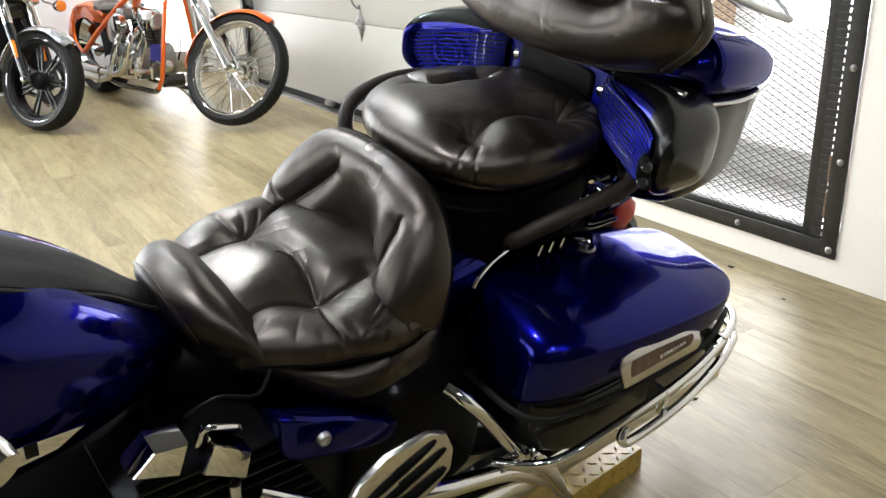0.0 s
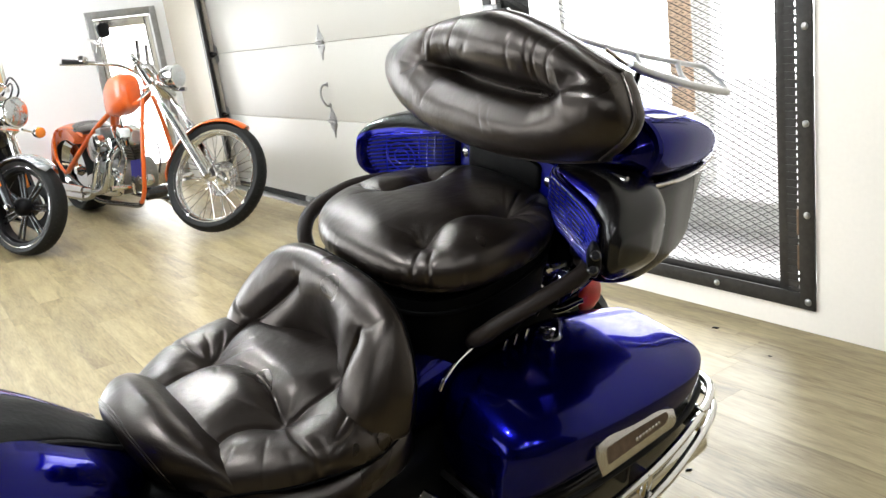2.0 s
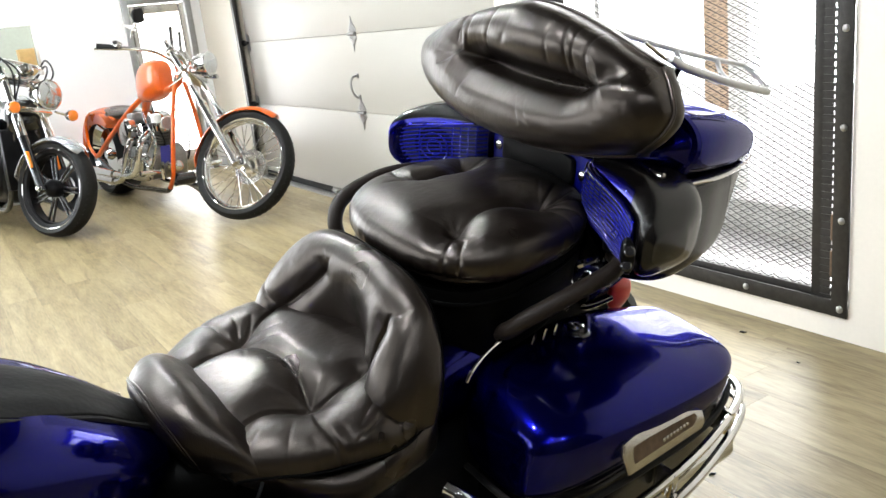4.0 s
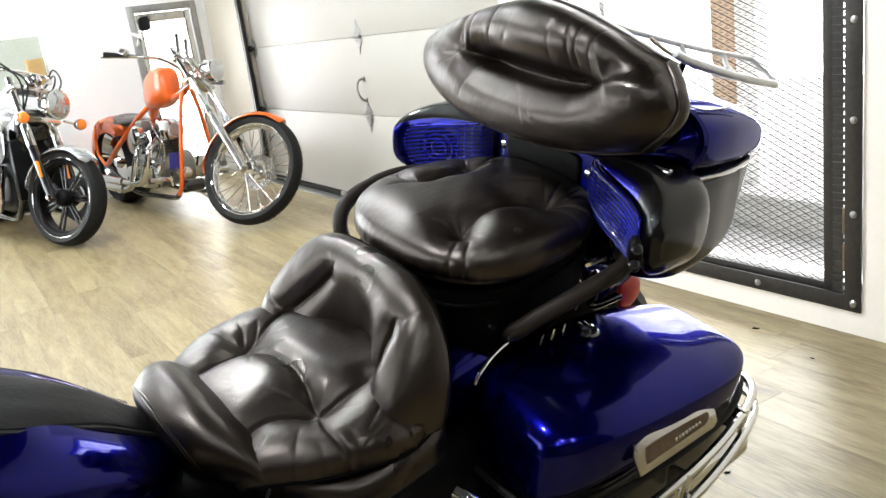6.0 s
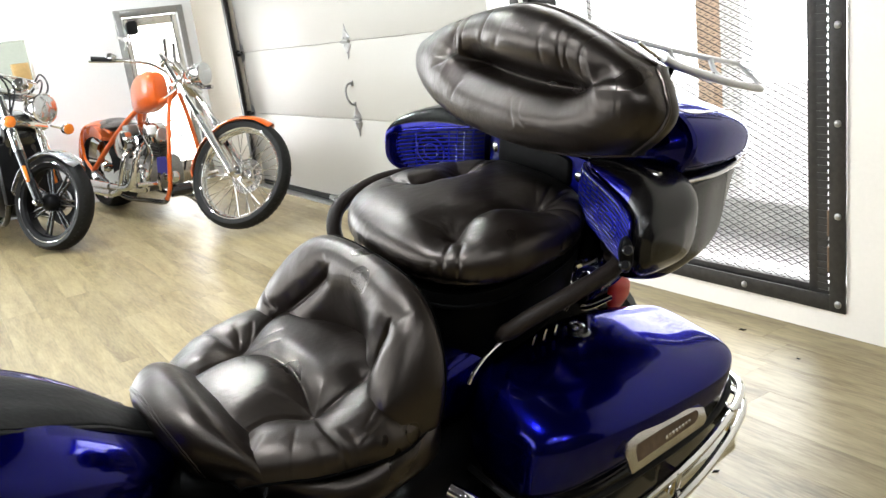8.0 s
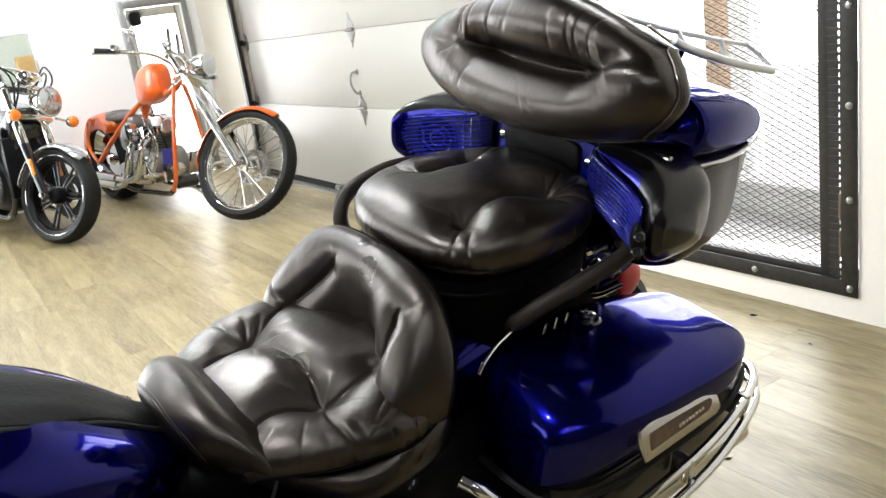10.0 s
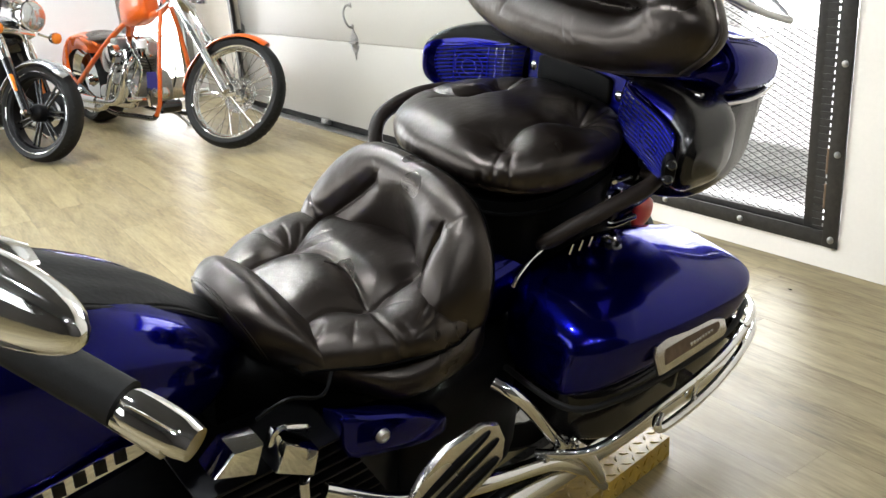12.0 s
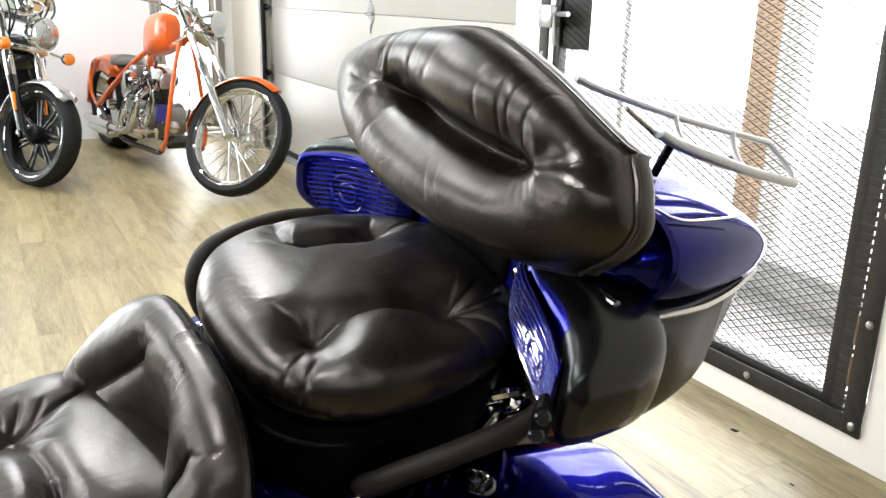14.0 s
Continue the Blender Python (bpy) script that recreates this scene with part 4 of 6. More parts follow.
def trunk():
    body = part("trunk", loft([rect_ring(y, -w, w, a, b, n) for y, w, a, b, n in (
        (0.004, 0.215, 0.70, 0.885, 5), (0.014, 0.250, 0.69, 0.900, 6), (0.06, 0.268, 0.686, 0.890, 7), (0.14, 0.264, 0.696, 0.878, 8), (0.205, 0.250, 0.708, 0.869, 9), (0.228, 0.245, 0.724, 0.866, 9), (0.236, 0.243, 0.738, 0.865, 9), (0.27, 0.230, 0.798, 0.860, 9), (0.305, 0.216, 0.846, 0.857, 6))], 72, 5), CHARCOAL, bike, "charcoal top case under a blue lid")
    lid = part("lid", loft([rect_ring(y, -w, w, a, b, n) for y, w, a, b, n in (
        (0.006, 0.225, 0.908, 0.94, 3.4), (0.018, 0.262, 0.904, 0.968, 3.4), (0.06, 0.283, 0.874, 0.992, 3.4), (0.14, 0.276, 0.860, 0.988, 3.4), (0.23, 0.252, 0.846, 0.970, 3.4), (0.31, 0.224, 0.836, 0.944, 3.2), (0.37, 0.194, 0.834, 0.914, 2.8), (0.402, 0.172, 0.842, 0.890, 2.6), (0.414, 0.14, 0.856, 0.872, 2.4))], 64, 5), BLUE, body, "blue lid, closed")
    for sg in (1, -1):
        part("trim_strip", tube([(sg * 0.285, 0.05, 0.888), (sg * 0.276, 0.14, 0.8765), (sg * 0.250, 0.23, 0.8645), (sg * 0.218, 0.31, 0.8540), (sg * 0.196, 0.36, 0.848)], 0.0035, 8), DULL_CHROME, body)
        if sg > 0:
            part("hinge_cover", lathe([(0.005, 0.0), (0.006, 0.002), (0.006, 0.04), (0.005, 0.042)], 14, pose(sg * 0.228 if sg > 0 else -0.28, -0.004, 0.906, 0, 90, 0)), CHROME, body)
        part("lid_rib", tube([(sg * 0.268, 0.045, 0.905), (sg * 0.280, 0.055, 0.945), (sg * 0.245, 0.06, 0.980), (sg * 0.15, 0.06, 0.994)], 0.010, 8), BLUE, lid)
    part("lid_seam", tube([(0.205, 0.055, 1.001), (0.232, 0.075, 0.990), (0.243, 0.105, 0.981), (0.243, 0.16, 0.975), (0.236, 0.225, 0.968)], 0.0018, 6), DULL_CHROME, lid)
    # stitched flap behind the pillow
    part("lid_mat", plate([(-0.19, 0.03), (0.19, 0.03), (0.195, 0.16), (0.12, 0.24), (-0.12, 0.24), (-0.195, 0.16)], 0.004, pose(0, 0.07, 0.986, -12, 0, 0), 0.001), GLOSS_BLACK, lid)


def speaker_pod(sg):
    """A rounded pod beside the pillow, with a slatted speaker grille facing forward."""
    def ring(x, y0, y1, z0, z1, n=3.4):
        cy, cz, hy, hz = (y0 + y1) / 2, (z0 + z1) / 2, (y1 - y0) / 2, (z1 - z0) / 2
        def f(a):
            c, s = sup(a, n)
            return Vector((sg * x, cy + hy * c, cz + hz * s))
        return f
    rows = [(0.120, -0.010, 0.05, 0.818, 0.892), (0.136, -0.028, 0.06, 0.800, 0.906), (0.165, -0.041, 0.07, 0.784, 0.912), (0.205, -0.052, 0.08, 0.768, 0.914), (0.25, -0.067, 0.075, 0.757, 0.910), (0.292, -0.090, 0.066, 0.756, 0.899), (0.322, -0.110, 0.036, 0.774, 0.880), (0.339, -0.10, -0.02, 0.802, 0.852)]
    rings = [ring(*r) for r in rows]
    pod = part("speaker_pod", loft(rings, 48, 5), CHARCOAL, bike, "rounded charcoal speaker pod with a blue front")
    reach, up = (0.985, 0.16) if sg < 0 else (0.62, 0.24)

    def fascia(u, v):
        a = math.pi * (1 - up + (0.42 + up) * v)
        return spline([r(a) for r in rings], 0.01 + (reach - 0.01) * u) + Vector((sg * 0.0003, -0.0006, 0.0004 * math.sin(a)))
    part("fascia", surface(fascia, 44, 30), BLUE, pod, "blue front shell")

    def front(x):
        for a, b in zip(rows, rows[1:]):
            if a[0] <= x <= b[0]:
                t = (x - a[0]) / (b[0] - a[0])
                return [a[k] * (1 - t) + b[k] * t for k in range(1, 5)]
        return rows[-1][1:]

    def face(x, z):
        y0, y1, z0, z1 = front(x)
        k = min(0.985, abs((z - (z0 + z1) / 2) / ((z1 - z0) / 2)))
        return (y0 + y1) / 2 - (y1 - y0) / 2 * (1 - k ** 3.4) ** (1 / 3.4)

    def span(z):
        """Where the grille begins and ends at a height."""
        return 0.124 + 1.1 * max(0.0, 0.800 - z), 0.298 - 8.0 * (z - 0.846) ** 2

    def tilt(x, z, k=0.0):
        """A slat's own height at x: it falls outwards and bows up a little."""
        return z + 0.20 * (0.225 - x) + k

    # a sheet over the pod; its dark colour stands for shade between slats
    def backing(u, v):
        z = 0.772 + 0.102 * v
        a, b = span(z)
        x = a + (b - a) * u
        z = tilt(x, z)
        return Vector((sg * x, face(x, z) - 0.0056, z))
    part("grille_back", surface(backing, 24, 20), GRILLE_DARK, pod, "dark blue sheet for the shade behind the slats")

    def cone(u, v):
        a, r = 2 * math.pi * v, 0.001 + 0.042 * u
        x, z = 0.228 + r * math.cos(a), 0.830 + r * math.sin(a) * 0.95
        return Vector((sg * x, face(x, z) - 0.0066, z))
    part("speaker_cone", surface(cone, 8, 40, close_v=True), BLACK, pod, "dark speaker behind the grille")
    # bowed slats, crossed by a few upright ribs, in a raised rim
    for k in range(13):
        z0 = 0.776 + 0.0078 * k
        a, b = span(z0)
        pts = []
        for j in range(21):
            x = a + (b - a) * j / 20
            z = tilt(x, z0, 0.003 * math.sin(math.pi * j / 20))
            pts.append((sg * x, face(x, z) - 0.0082, z))
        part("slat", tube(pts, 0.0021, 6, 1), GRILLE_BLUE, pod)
    for x in (0.140, 0.156, 0.172, 0.190, 0.262):
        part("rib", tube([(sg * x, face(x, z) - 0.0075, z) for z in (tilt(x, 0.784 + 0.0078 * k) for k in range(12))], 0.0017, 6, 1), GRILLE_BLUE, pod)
    rim = [(span(0.772 + 0.0102 * k)[1], 0.772 + 0.0102 * k) for k in range(11)] + [(0.285 - 0.135 * k / 8, 0.877) for k in range(9)]
    part("grille_rim", tube([(sg * x, face(x, tilt(x, z)) - 0.0062, tilt(x, z)) for x, z in rim], 0.0032, 8, 1), BLUE, pod)
    for r in (0.016, 0.030):
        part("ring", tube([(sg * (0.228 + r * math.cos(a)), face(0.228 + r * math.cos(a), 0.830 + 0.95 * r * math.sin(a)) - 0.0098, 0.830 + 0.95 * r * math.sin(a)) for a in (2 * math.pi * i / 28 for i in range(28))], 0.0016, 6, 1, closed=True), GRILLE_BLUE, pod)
    plate_b = None if sg < 0 else part("switch_plate", loft([(lambda r, d: (lambda a: Vector((sg * (0.316 + d + 0.3 * r * math.cos(a)), -0.128 - d + 0.55 * r * math.cos(a), 0.820 + 1.45 * r * math.sin(a) - 0.25 * r * math.cos(a)))))(r, d) for r, d in ((0.018, -0.010), (0.019, 0.0), (0.017, 0.005), (0.012, 0.006))], 20, 2), BLACK, pod, "black oval switch plate")
    if sg > 0:
        part("push_button", lathe([(0.0085, 0), (0.0085, 0.005), (0.006, 0.007)], 16, pose(sg * 0.322, -0.134, 0.832, 0, 50 * sg, 0) @ pose(0, 0, 0, 35, 0, 0)), GLOSS_BLACK, plate_b)
    if sg > 0:
        part("push_button", lathe([(0.0085, 0), (0.0085, 0.005), (0.006, 0.007)], 16, pose(sg * 0.320, -0.135, 0.808, 0, 50 * sg, 0) @ pose(0, 0, 0, 35, 0, 0)), GLOSS_BLACK, plate_b)
    part("screw", lathe([(0.010, 0), (0.010, 0.003), (0.006, 0.006)], 14, pose(sg * 0.108, -0.006, 0.858, 90, 0, 0)), CHROME, pod)


def trunk_front():
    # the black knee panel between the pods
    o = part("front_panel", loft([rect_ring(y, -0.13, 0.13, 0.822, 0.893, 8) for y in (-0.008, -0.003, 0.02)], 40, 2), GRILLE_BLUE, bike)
    part("pad", loft([rect_ring(y, -w, w, 0.832, 0.888, 7) for y, w in ((-0.016, 0.086), (-0.013, 0.091), (-0.002, 0.092))], 40, 2), BIB, o, "charcoal rubber pad")


def saddlebag(sg):
    def ring(y, x0, x1, z0, z1, n=3.6, sh=0.0, lean=0.0):
        f0 = rect_ring(y, x0, x1, z0, z1, n, sh)
        def f(a):
            p = f0(a)
            return Vector((sg * p.x, p.y + lean * (z1 - p.z), p.z))
        return f
    body = part("saddlebag", loft([ring(y, a, b, c, d, 5) for y, a, b, c, d in (
        (-0.285, 0.19, 0.29, 0.36, 0.448), (-0.272, 0.16, 0.325, 0.34, 0.450), (-0.20, 0.14, 0.358, 0.32, 0.456), (-0.08, 0.135, 0.366, 0.31, 0.466), (0.08, 0.135, 0.358, 0.31, 0.476), (0.20, 0.14, 0.325, 0.32, 0.484), (0.28, 0.16, 0.27, 0.34, 0.470), (0.30, 0.18, 0.25, 0.36, 0.45))], 48, 4), CHARCOAL, bike, "dark hard saddlebag with a blue lid")
    lid = part("lid", loft([ring(y, a, b, c, d, 3.4, sh) for y, a, b, c, d, sh in (
        (-0.320, 0.21, 0.318, 0.462, 0.535, 0.0), (-0.306, 0.175, 0.345, 0.452, 0.580, 0.008), (-0.26, 0.145, 0.372, 0.452, 0.618, 0.03), (-0.15, 0.13, 0.390, 0.460, 0.640, 0.05), (0.0, 0.13, 0.393, 0.470, 0.630, 0.047), (0.10, 0.135, 0.380, 0.480, 0.602, 0.030), (0.17, 0.15, 0.347, 0.488, 0.580, 0.02), (0.202, 0.175, 0.31, 0.496, 0.548, 0.0), (0.21, 0.20, 0.28, 0.505, 0.535, 0.0))], 56, 5), BLUE, body, "glossy blue saddlebag lid")
    part("seal", tube([(sg * x, y, z) for x, y, z in ((0.20, -0.325, 0.452), (0.335, -0.318, 0.450), (0.374, -0.24, 0.452), (0.388, -0.10, 0.462), (0.388, 0.03, 0.472), (0.375, 0.11, 0.480), (0.340, 0.18, 0.488), (0.27, 0.215, 0.492))], 0.006, 8), RUBBER, body)
    # latch plate with a recessed dark slot
    lm = pose(sg * 0.392, -0.080, 0.517, 90, 0, 90) @ pose(0, 0, 0, -20 if sg > 0 else 20, 0, 0)
    up = 1 if sg > 0 else -1
    def oval(x0, x1, h0, h1, front, n=9):
        """A blade outline: square front end, arched top, rounded rear end."""
        pts = [(x0 + front * 0.006, -h0), (x1 - 0.012, -h0 + 0.006), (x1 - 0.003, -h0 + 0.012), (x1, -h0 + 0.019)]
        for k in range(n + 1):
            t = k / n
            pts.append((x1 - 0.004 + (x0 - x1 + 0.008) * t, -h0 + 0.022 + (h1 + h0 - 0.022) * math.sin(math.pi * (0.10 + 0.62 * t)) ** 0.8))
        return pts + [(x0, h1 * 0.2)]
    lt = part("latch_plate", plate(oval(-0.100, 0.100, 0.026, 0.034, 1), 0.010, lm @ pose(0, 0, 0 if sg > 0 else -0.010), 0.003), DULL_CHROME, body, "chrome latch plate")
    part("slot", plate(oval(-0.080, 0.078, 0.011, 0.016, 0), 0.0012, lm @ pose(0, 0, 0.0102 if sg > 0 else -0.0114)), RUST, lt, "brown recessed panel")
    for k in range(8):
        part("emblem_bar", moved(box((-0.012 + k * 0.0085, -0.003 + 0.0006 * k, 0), (-0.006 + k * 0.0085, 0.004 + 0.0004 * k, 0.0015), 0.0006), lm @ pose(0, 0, 0.0115 if sg > 0 else -0.013)), DULL_CHROME, lt)
    # chrome guard rails
    part("guard_rail", tube([(sg * x, y, z) for x, y, z in ((0.30, -0.33, 0.33), (0.375, -0.27, 0.362), (0.397, -0.14, 0.405), (0.400, 0.0, 0.430), (0.378, 0.13, 0.440), (0.340, 0.235, 0.434), (0.285, 0.292, 0.418), (0.21, 0.310, 0.40))], 0.0085, 10), CHROME, body)
    part("guard_rail", tube([(sg * x, y, z) for x, y, z in ((0.400, -0.13, 0.388), (0.406, -0.145, 0.375), (0.412, -0.125, 0.365), (0.412, 0.0, 0.388), (0.388, 0.13, 0.402), (0.348, 0.240, 0.396), (0.295, 0.300, 0.380), (0.22, 0.318, 0.365))], 0.0085, 10), CHROME, body)
    for x, y, z in ((0.368, 0.15, 0.45), (0.400, -0.05, 0.43)):
        part("rail_bracket", box((sg * (x - 0.03) if sg > 0 else sg * (x + 0.01), y, z - 0.05), (sg * (x + 0.01) if sg > 0 else sg * (x - 0.03), y + 0.014, z + 0.0), 0.003), CHROME, body)
    lk = part("lock", lathe([(0.014, 0), (0.014, 0.006), (0.010, 0.009), (0.004, 0.009)], 18, pose(sg * 0.196, -0.087, 0.625)), CHROME, body, "chrome key lock")
    part("lock_base", lathe([(0.026, -0.01), (0.026, 0.0), (0.022, 0.004), (0.016, 0.004)], 24, pose(sg * 0.196, -0.087, 0.620)), GLOSS_BLACK, body)
    part("latch_wire", tube([(sg * 0.215, -0.345, 0.630), (sg * 0.213, -0.333, 0.645), (sg * 0.204, -0.300, 0.658), (sg * 0.190, -0.255, 0.660)], 0.0032, 8), CHROME, body)
    for y in (-0.19, -0.165, -0.14):
        part("latch_pin", tube([(sg * 0.196, y, 0.632), (sg * 0.198, y + 0.004, 0.652)], 0.003, 8), CHROME, body)
    part("tail_clip", tube([(sg * 0.130, -0.02, 0.64), (sg * 0.165, 0.0, 0.672), (sg * 0.175, 0.035, 0.712), (sg * 0.150, 0.055, 0.735)], 0.006, 8), CHROME, body)
    part("tail_clip", tube([(sg * 0.140, 0.015, 0.632), (sg * 0.172, 0.030, 0.668), (sg * 0.190, 0.060, 0.705)], 0.005, 8), CHROME, body)
    part("tail_clip", tube([(sg * 0.155, -0.075, 0.640), (sg * 0.160, -0.055, 0.672), (sg * 0.150, -0.02, 0.690), (sg * 0.135, 0.01, 0.668)], 0.006, 8), CHROME, body)
    part("tail_clip", tube([(sg * 0.15, -0.03, 0.665), (sg * 0.175, -0.01, 0.69), (sg * 0.185, 0.04, 0.70), (sg * 0.17, 0.08, 0.67)], 0.007, 8), CHROME, body)
    part("tail_clip", tube([(sg * 0.14, -0.05, 0.70), (sg * 0.165, -0.06, 0.725), (sg * 0.18, -0.03, 0.735)], 0.008, 8), CHROME, body)
    part("hinge_strap", tube([(sg * 0.135, -0.27, 0.60), (sg * 0.125, -0.22, 0.645), (sg * 0.128, -0.10, 0.672), (sg * 0.13, 0.02, 0.668)], 0.006, 8), CHROME, body)
    return body


def tank():
    rows = []
    for y, w, z0, z1, n in ((-1.36, 0.06, 0.62, 0.72, 3.0), (-1.32, 0.11, 0.55, 0.77, 3.0), (-1.22, 0.150, 0.50, 0.785, 3.4), (-1.10, 0.168, 0.485, 0.790, 3.4), (-0.98, 0.166, 0.495, 0.762, 3.4), (-0.88, 0.146, 0.515, 0.716, 3.4), (-0.80, 0.113, 0.54, 0.655, 3.2), (-0.755, 0.07, 0.565, 0.615, 3.0)):
        rows.append(rect_ring(y, -w, w, z0, z1, n))
    t = part("fuel_tank", loft(rows, 48, 5), BLUE, bike, "glossy dark blue fuel tank")
    # soft cover strip along the tank's back
    P = [Vector(p) for p in ((0.085, 0.800, 0), (0.095, 0.812, 0), (0.100, 0.812, 0), (0.096, 0.790, 0), (0.083, 0.750, 0), (0.060, 0.704, 0), (0.034, 0.640, 0))]

    def strip(u, v):
        y = -1.28 + 0.525 * u
        w = spline(P, u)
        s = 2 * v - 1
        x = w.x * s
        return Vector((x, y, w.y - 0.014 * abs(s) ** 3 - 0.014 * smooth_step(0.90, 1.0, abs(s)) + 0.0015 * noise.noise(Vector((x * 30, y * 12, 0)))))
    part("tank_cover", surface(strip, 60, 40), BIB, t, "charcoal vinyl strip over the tank")
    for s in (0.03, 0.97):
        part("piping", tube([strip(k / 30, s) for k in range(31)], 0.005, 8, 1), RUBBER, t)
    part("dash_panel", loft([rect_ring(y, -w, w, 0.78, z, 3) for y, w, z in ((-1.27, 0.05, 0.82), (-1.22, 0.075, 0.842), (-1.10, 0.08, 0.838), (-1.02, 0.06, 0.816), (-0.985, 0.03, 0.80))], 28, 3), CHROME, t, "chrome dash panel on the tank")
    for sg in (1, -1):
        b = part("badge", plate([(-0.115, -0.022), (0.10, 0.010), (0.135, 0.032), (0.06, 0.032), (-0.06, 0.012), (-0.125, -0.006)], 0.006, pose(sg * (0.171 if sg > 0 else 0.177), -1.045, 0.565, 90, 0, 90), 0.002), CHROME, t, "chrome tank badge")
        for k in range(7):
            part("badge_bar", box((sg * 0.177 - 0.001, -1.13 + k * 0.025, 0.552 + k * 0.0045), (sg * 0.177 + 0.003, -1.115 + k * 0.025, 0.572 + k * 0.0045), 0.001), DARK_ALLOY, b)


def handlebar():
    def both(pts, sg):
        return [(sg * x, y, z) for x, y, z in pts]
    hb = part("handlebar", tube([(-0.60, -1.068, 0.985), (-0.46, -1.15, 1.03), (-0.30, -1.26, 1.03), (-0.10, -1.34, 0.99), (0.10, -1.34, 0.99), (0.30, -1.26, 1.03), (0.47, -1.14, 1.022), (0.61, -1.058, 0.977)], 0.0125, 12), CHROME, bike, "chrome handlebar")
    for sg in (1, -1):
        d = (Vector((sg * 0.625, -1.055, 0.975)) - Vector((sg * 0.46, -1.15, 1.03))).normalized()
        a = Vector((sg * 0.484, -1.128, 1.024))
        g = part("grip", tube([a, a + d * 0.115], 0.0160, 18), RUBBER, hb, "black rubber grip")
        part("end_cap", tube([a + d * (0.112 + 0.054 * k / 16) for k in range(17)], 0.0142, 24, smooth=False, taper=lambda t: 0.93 + 0.10 * math.sin(math.pi * min(1, t * 1.1)) - (0.9 * max(0, t - 0.86)) - 0.06 * (0.06 < t < 0.14)), CHROME, g, "chrome end cap")
        stem = part("mirror_stem", tube(both([(0.40, -1.19, 1.04), (0.48, -1.19, 1.07), (0.58, -1.17, 1.105)], sg), 0.006, 10), CHROME, hb)
        def shell(u, v, sg=sg):
            A, B = 2 * math.pi * u, math.pi * (v - 0.5)
            c, s = sup(A, 2.4)
            r = max(0, math.cos(B)) ** 0.7
            return pose(sg * 0.598, -1.165, 1.130, -8, 0, sg * 24) @ Vector((0.113 * c * r, 0.020 * math.sin(B) * (1.3 if B > 0 else 0.5), 0.021 * s * r))
        part("mirror", surface(shell, 40, 20, close_u=True), CHROME, stem, "chrome mirror housing")


def grab_rail(sg):
    if sg < 0:
        pts = [(0.185, -0.275, 0.66), (0.205, -0.300, 0.690), (0.222, -0.305, 0.735), (0.240, -0.270, 0.768), (0.262, -0.17, 0.782), (0.262, -0.07, 0.775), (0.235, -0.03, 0.765)]
    else:
        pts = [(0.150, -0.235, 0.648), (0.185, -0.246, 0.670), (0.200, -0.243, 0.682), (0.216, -0.222, 0.702), (0.236, -0.17, 0.727), (0.251, -0.085, 0.753), (0.240, -0.045, 0.760), (0.21, -0.03, 0.755)]
    g = part("grab_rail", tube([(sg * x, y, z) for x, y, z in pts], 0.0142, 16), FOAM, bike, "grab rail in a worn brown-black foam sleeve")
    part("end_clamp", lathe([(0.018, 0), (0.02, 0.004), (0.02, 0.016), (0.012, 0.02)], 14, pose(sg * 0.215, -0.035, 0.768)), BLACK, g)
    if sg < 0:
        part("bracket", tube([(sg * 0.14, -0.24, 0.60), (sg * 0.17, -0.27, 0.635), (sg * 0.185, -0.275, 0.655)], 0.010, 8), CHROME, g)
    part("bracket", tube([(sg * 0.13, 0.0, 0.62), (sg * 0.18, -0.02, 0.68), (sg * 0.205, -0.03, 0.745)], 0.010, 8), CHROME, g)


def luggage_rack():
    low = [(0.146, 0.140, 1.050), (0.146, 0.180, 1.032), (0.146, 0.265, 1.004), (0.146, 0.347, 0.978), (0.146, 0.465, 0.947)]
    high = [(0.078, 0.475, 0.985), (0.078, 0.36, 1.012), (0.078, 0.24, 1.042), (0.078, 0.10, 1.082), (0.078, 0.05, 1.10)]
    r = part("luggage_rack", tube(low, 0.0075, 10), RACK, bike, "chrome luggage rack on the top case lid")
    part("upper_rail", tube(high, 0.0050, 8), RACK, r)
    part("end_bar", tube([(0.146, 0.465, 0.947), (0.120, 0.480, 0.960), (0.078, 0.475, 0.985)], 0.0042, 8), RACK, r)
    for y, z, y1, z1 in ((0.205, 1.022, 0.245, 1.040), (0.335, 0.982, 0.38, 1.008)):
        part("cross_bar", tube([(0.146, y, z), (0.110, y + 0.018, (z + z1) / 2 - 0.004), (0.078, y1, z1)], 0.0050, 8), RACK, r)
    part("strut", tube([(0.130, 0.090, 1.078), (0.143, 0.160, 1.036), (0.144, 0.25, 1.002), (0.140, 0.30, 0.985)], 0.0036, 8), DULL_CHROME, r, "thin dark chrome strut")
    for y in (0.17, 0.30):
        part("foot", tube([(0.13, y, 0.985), (0.142, y + 0.005, 1.035 - 0.28 * (y - 0.17))], 0.006, 8), BLACK, r)
    return r


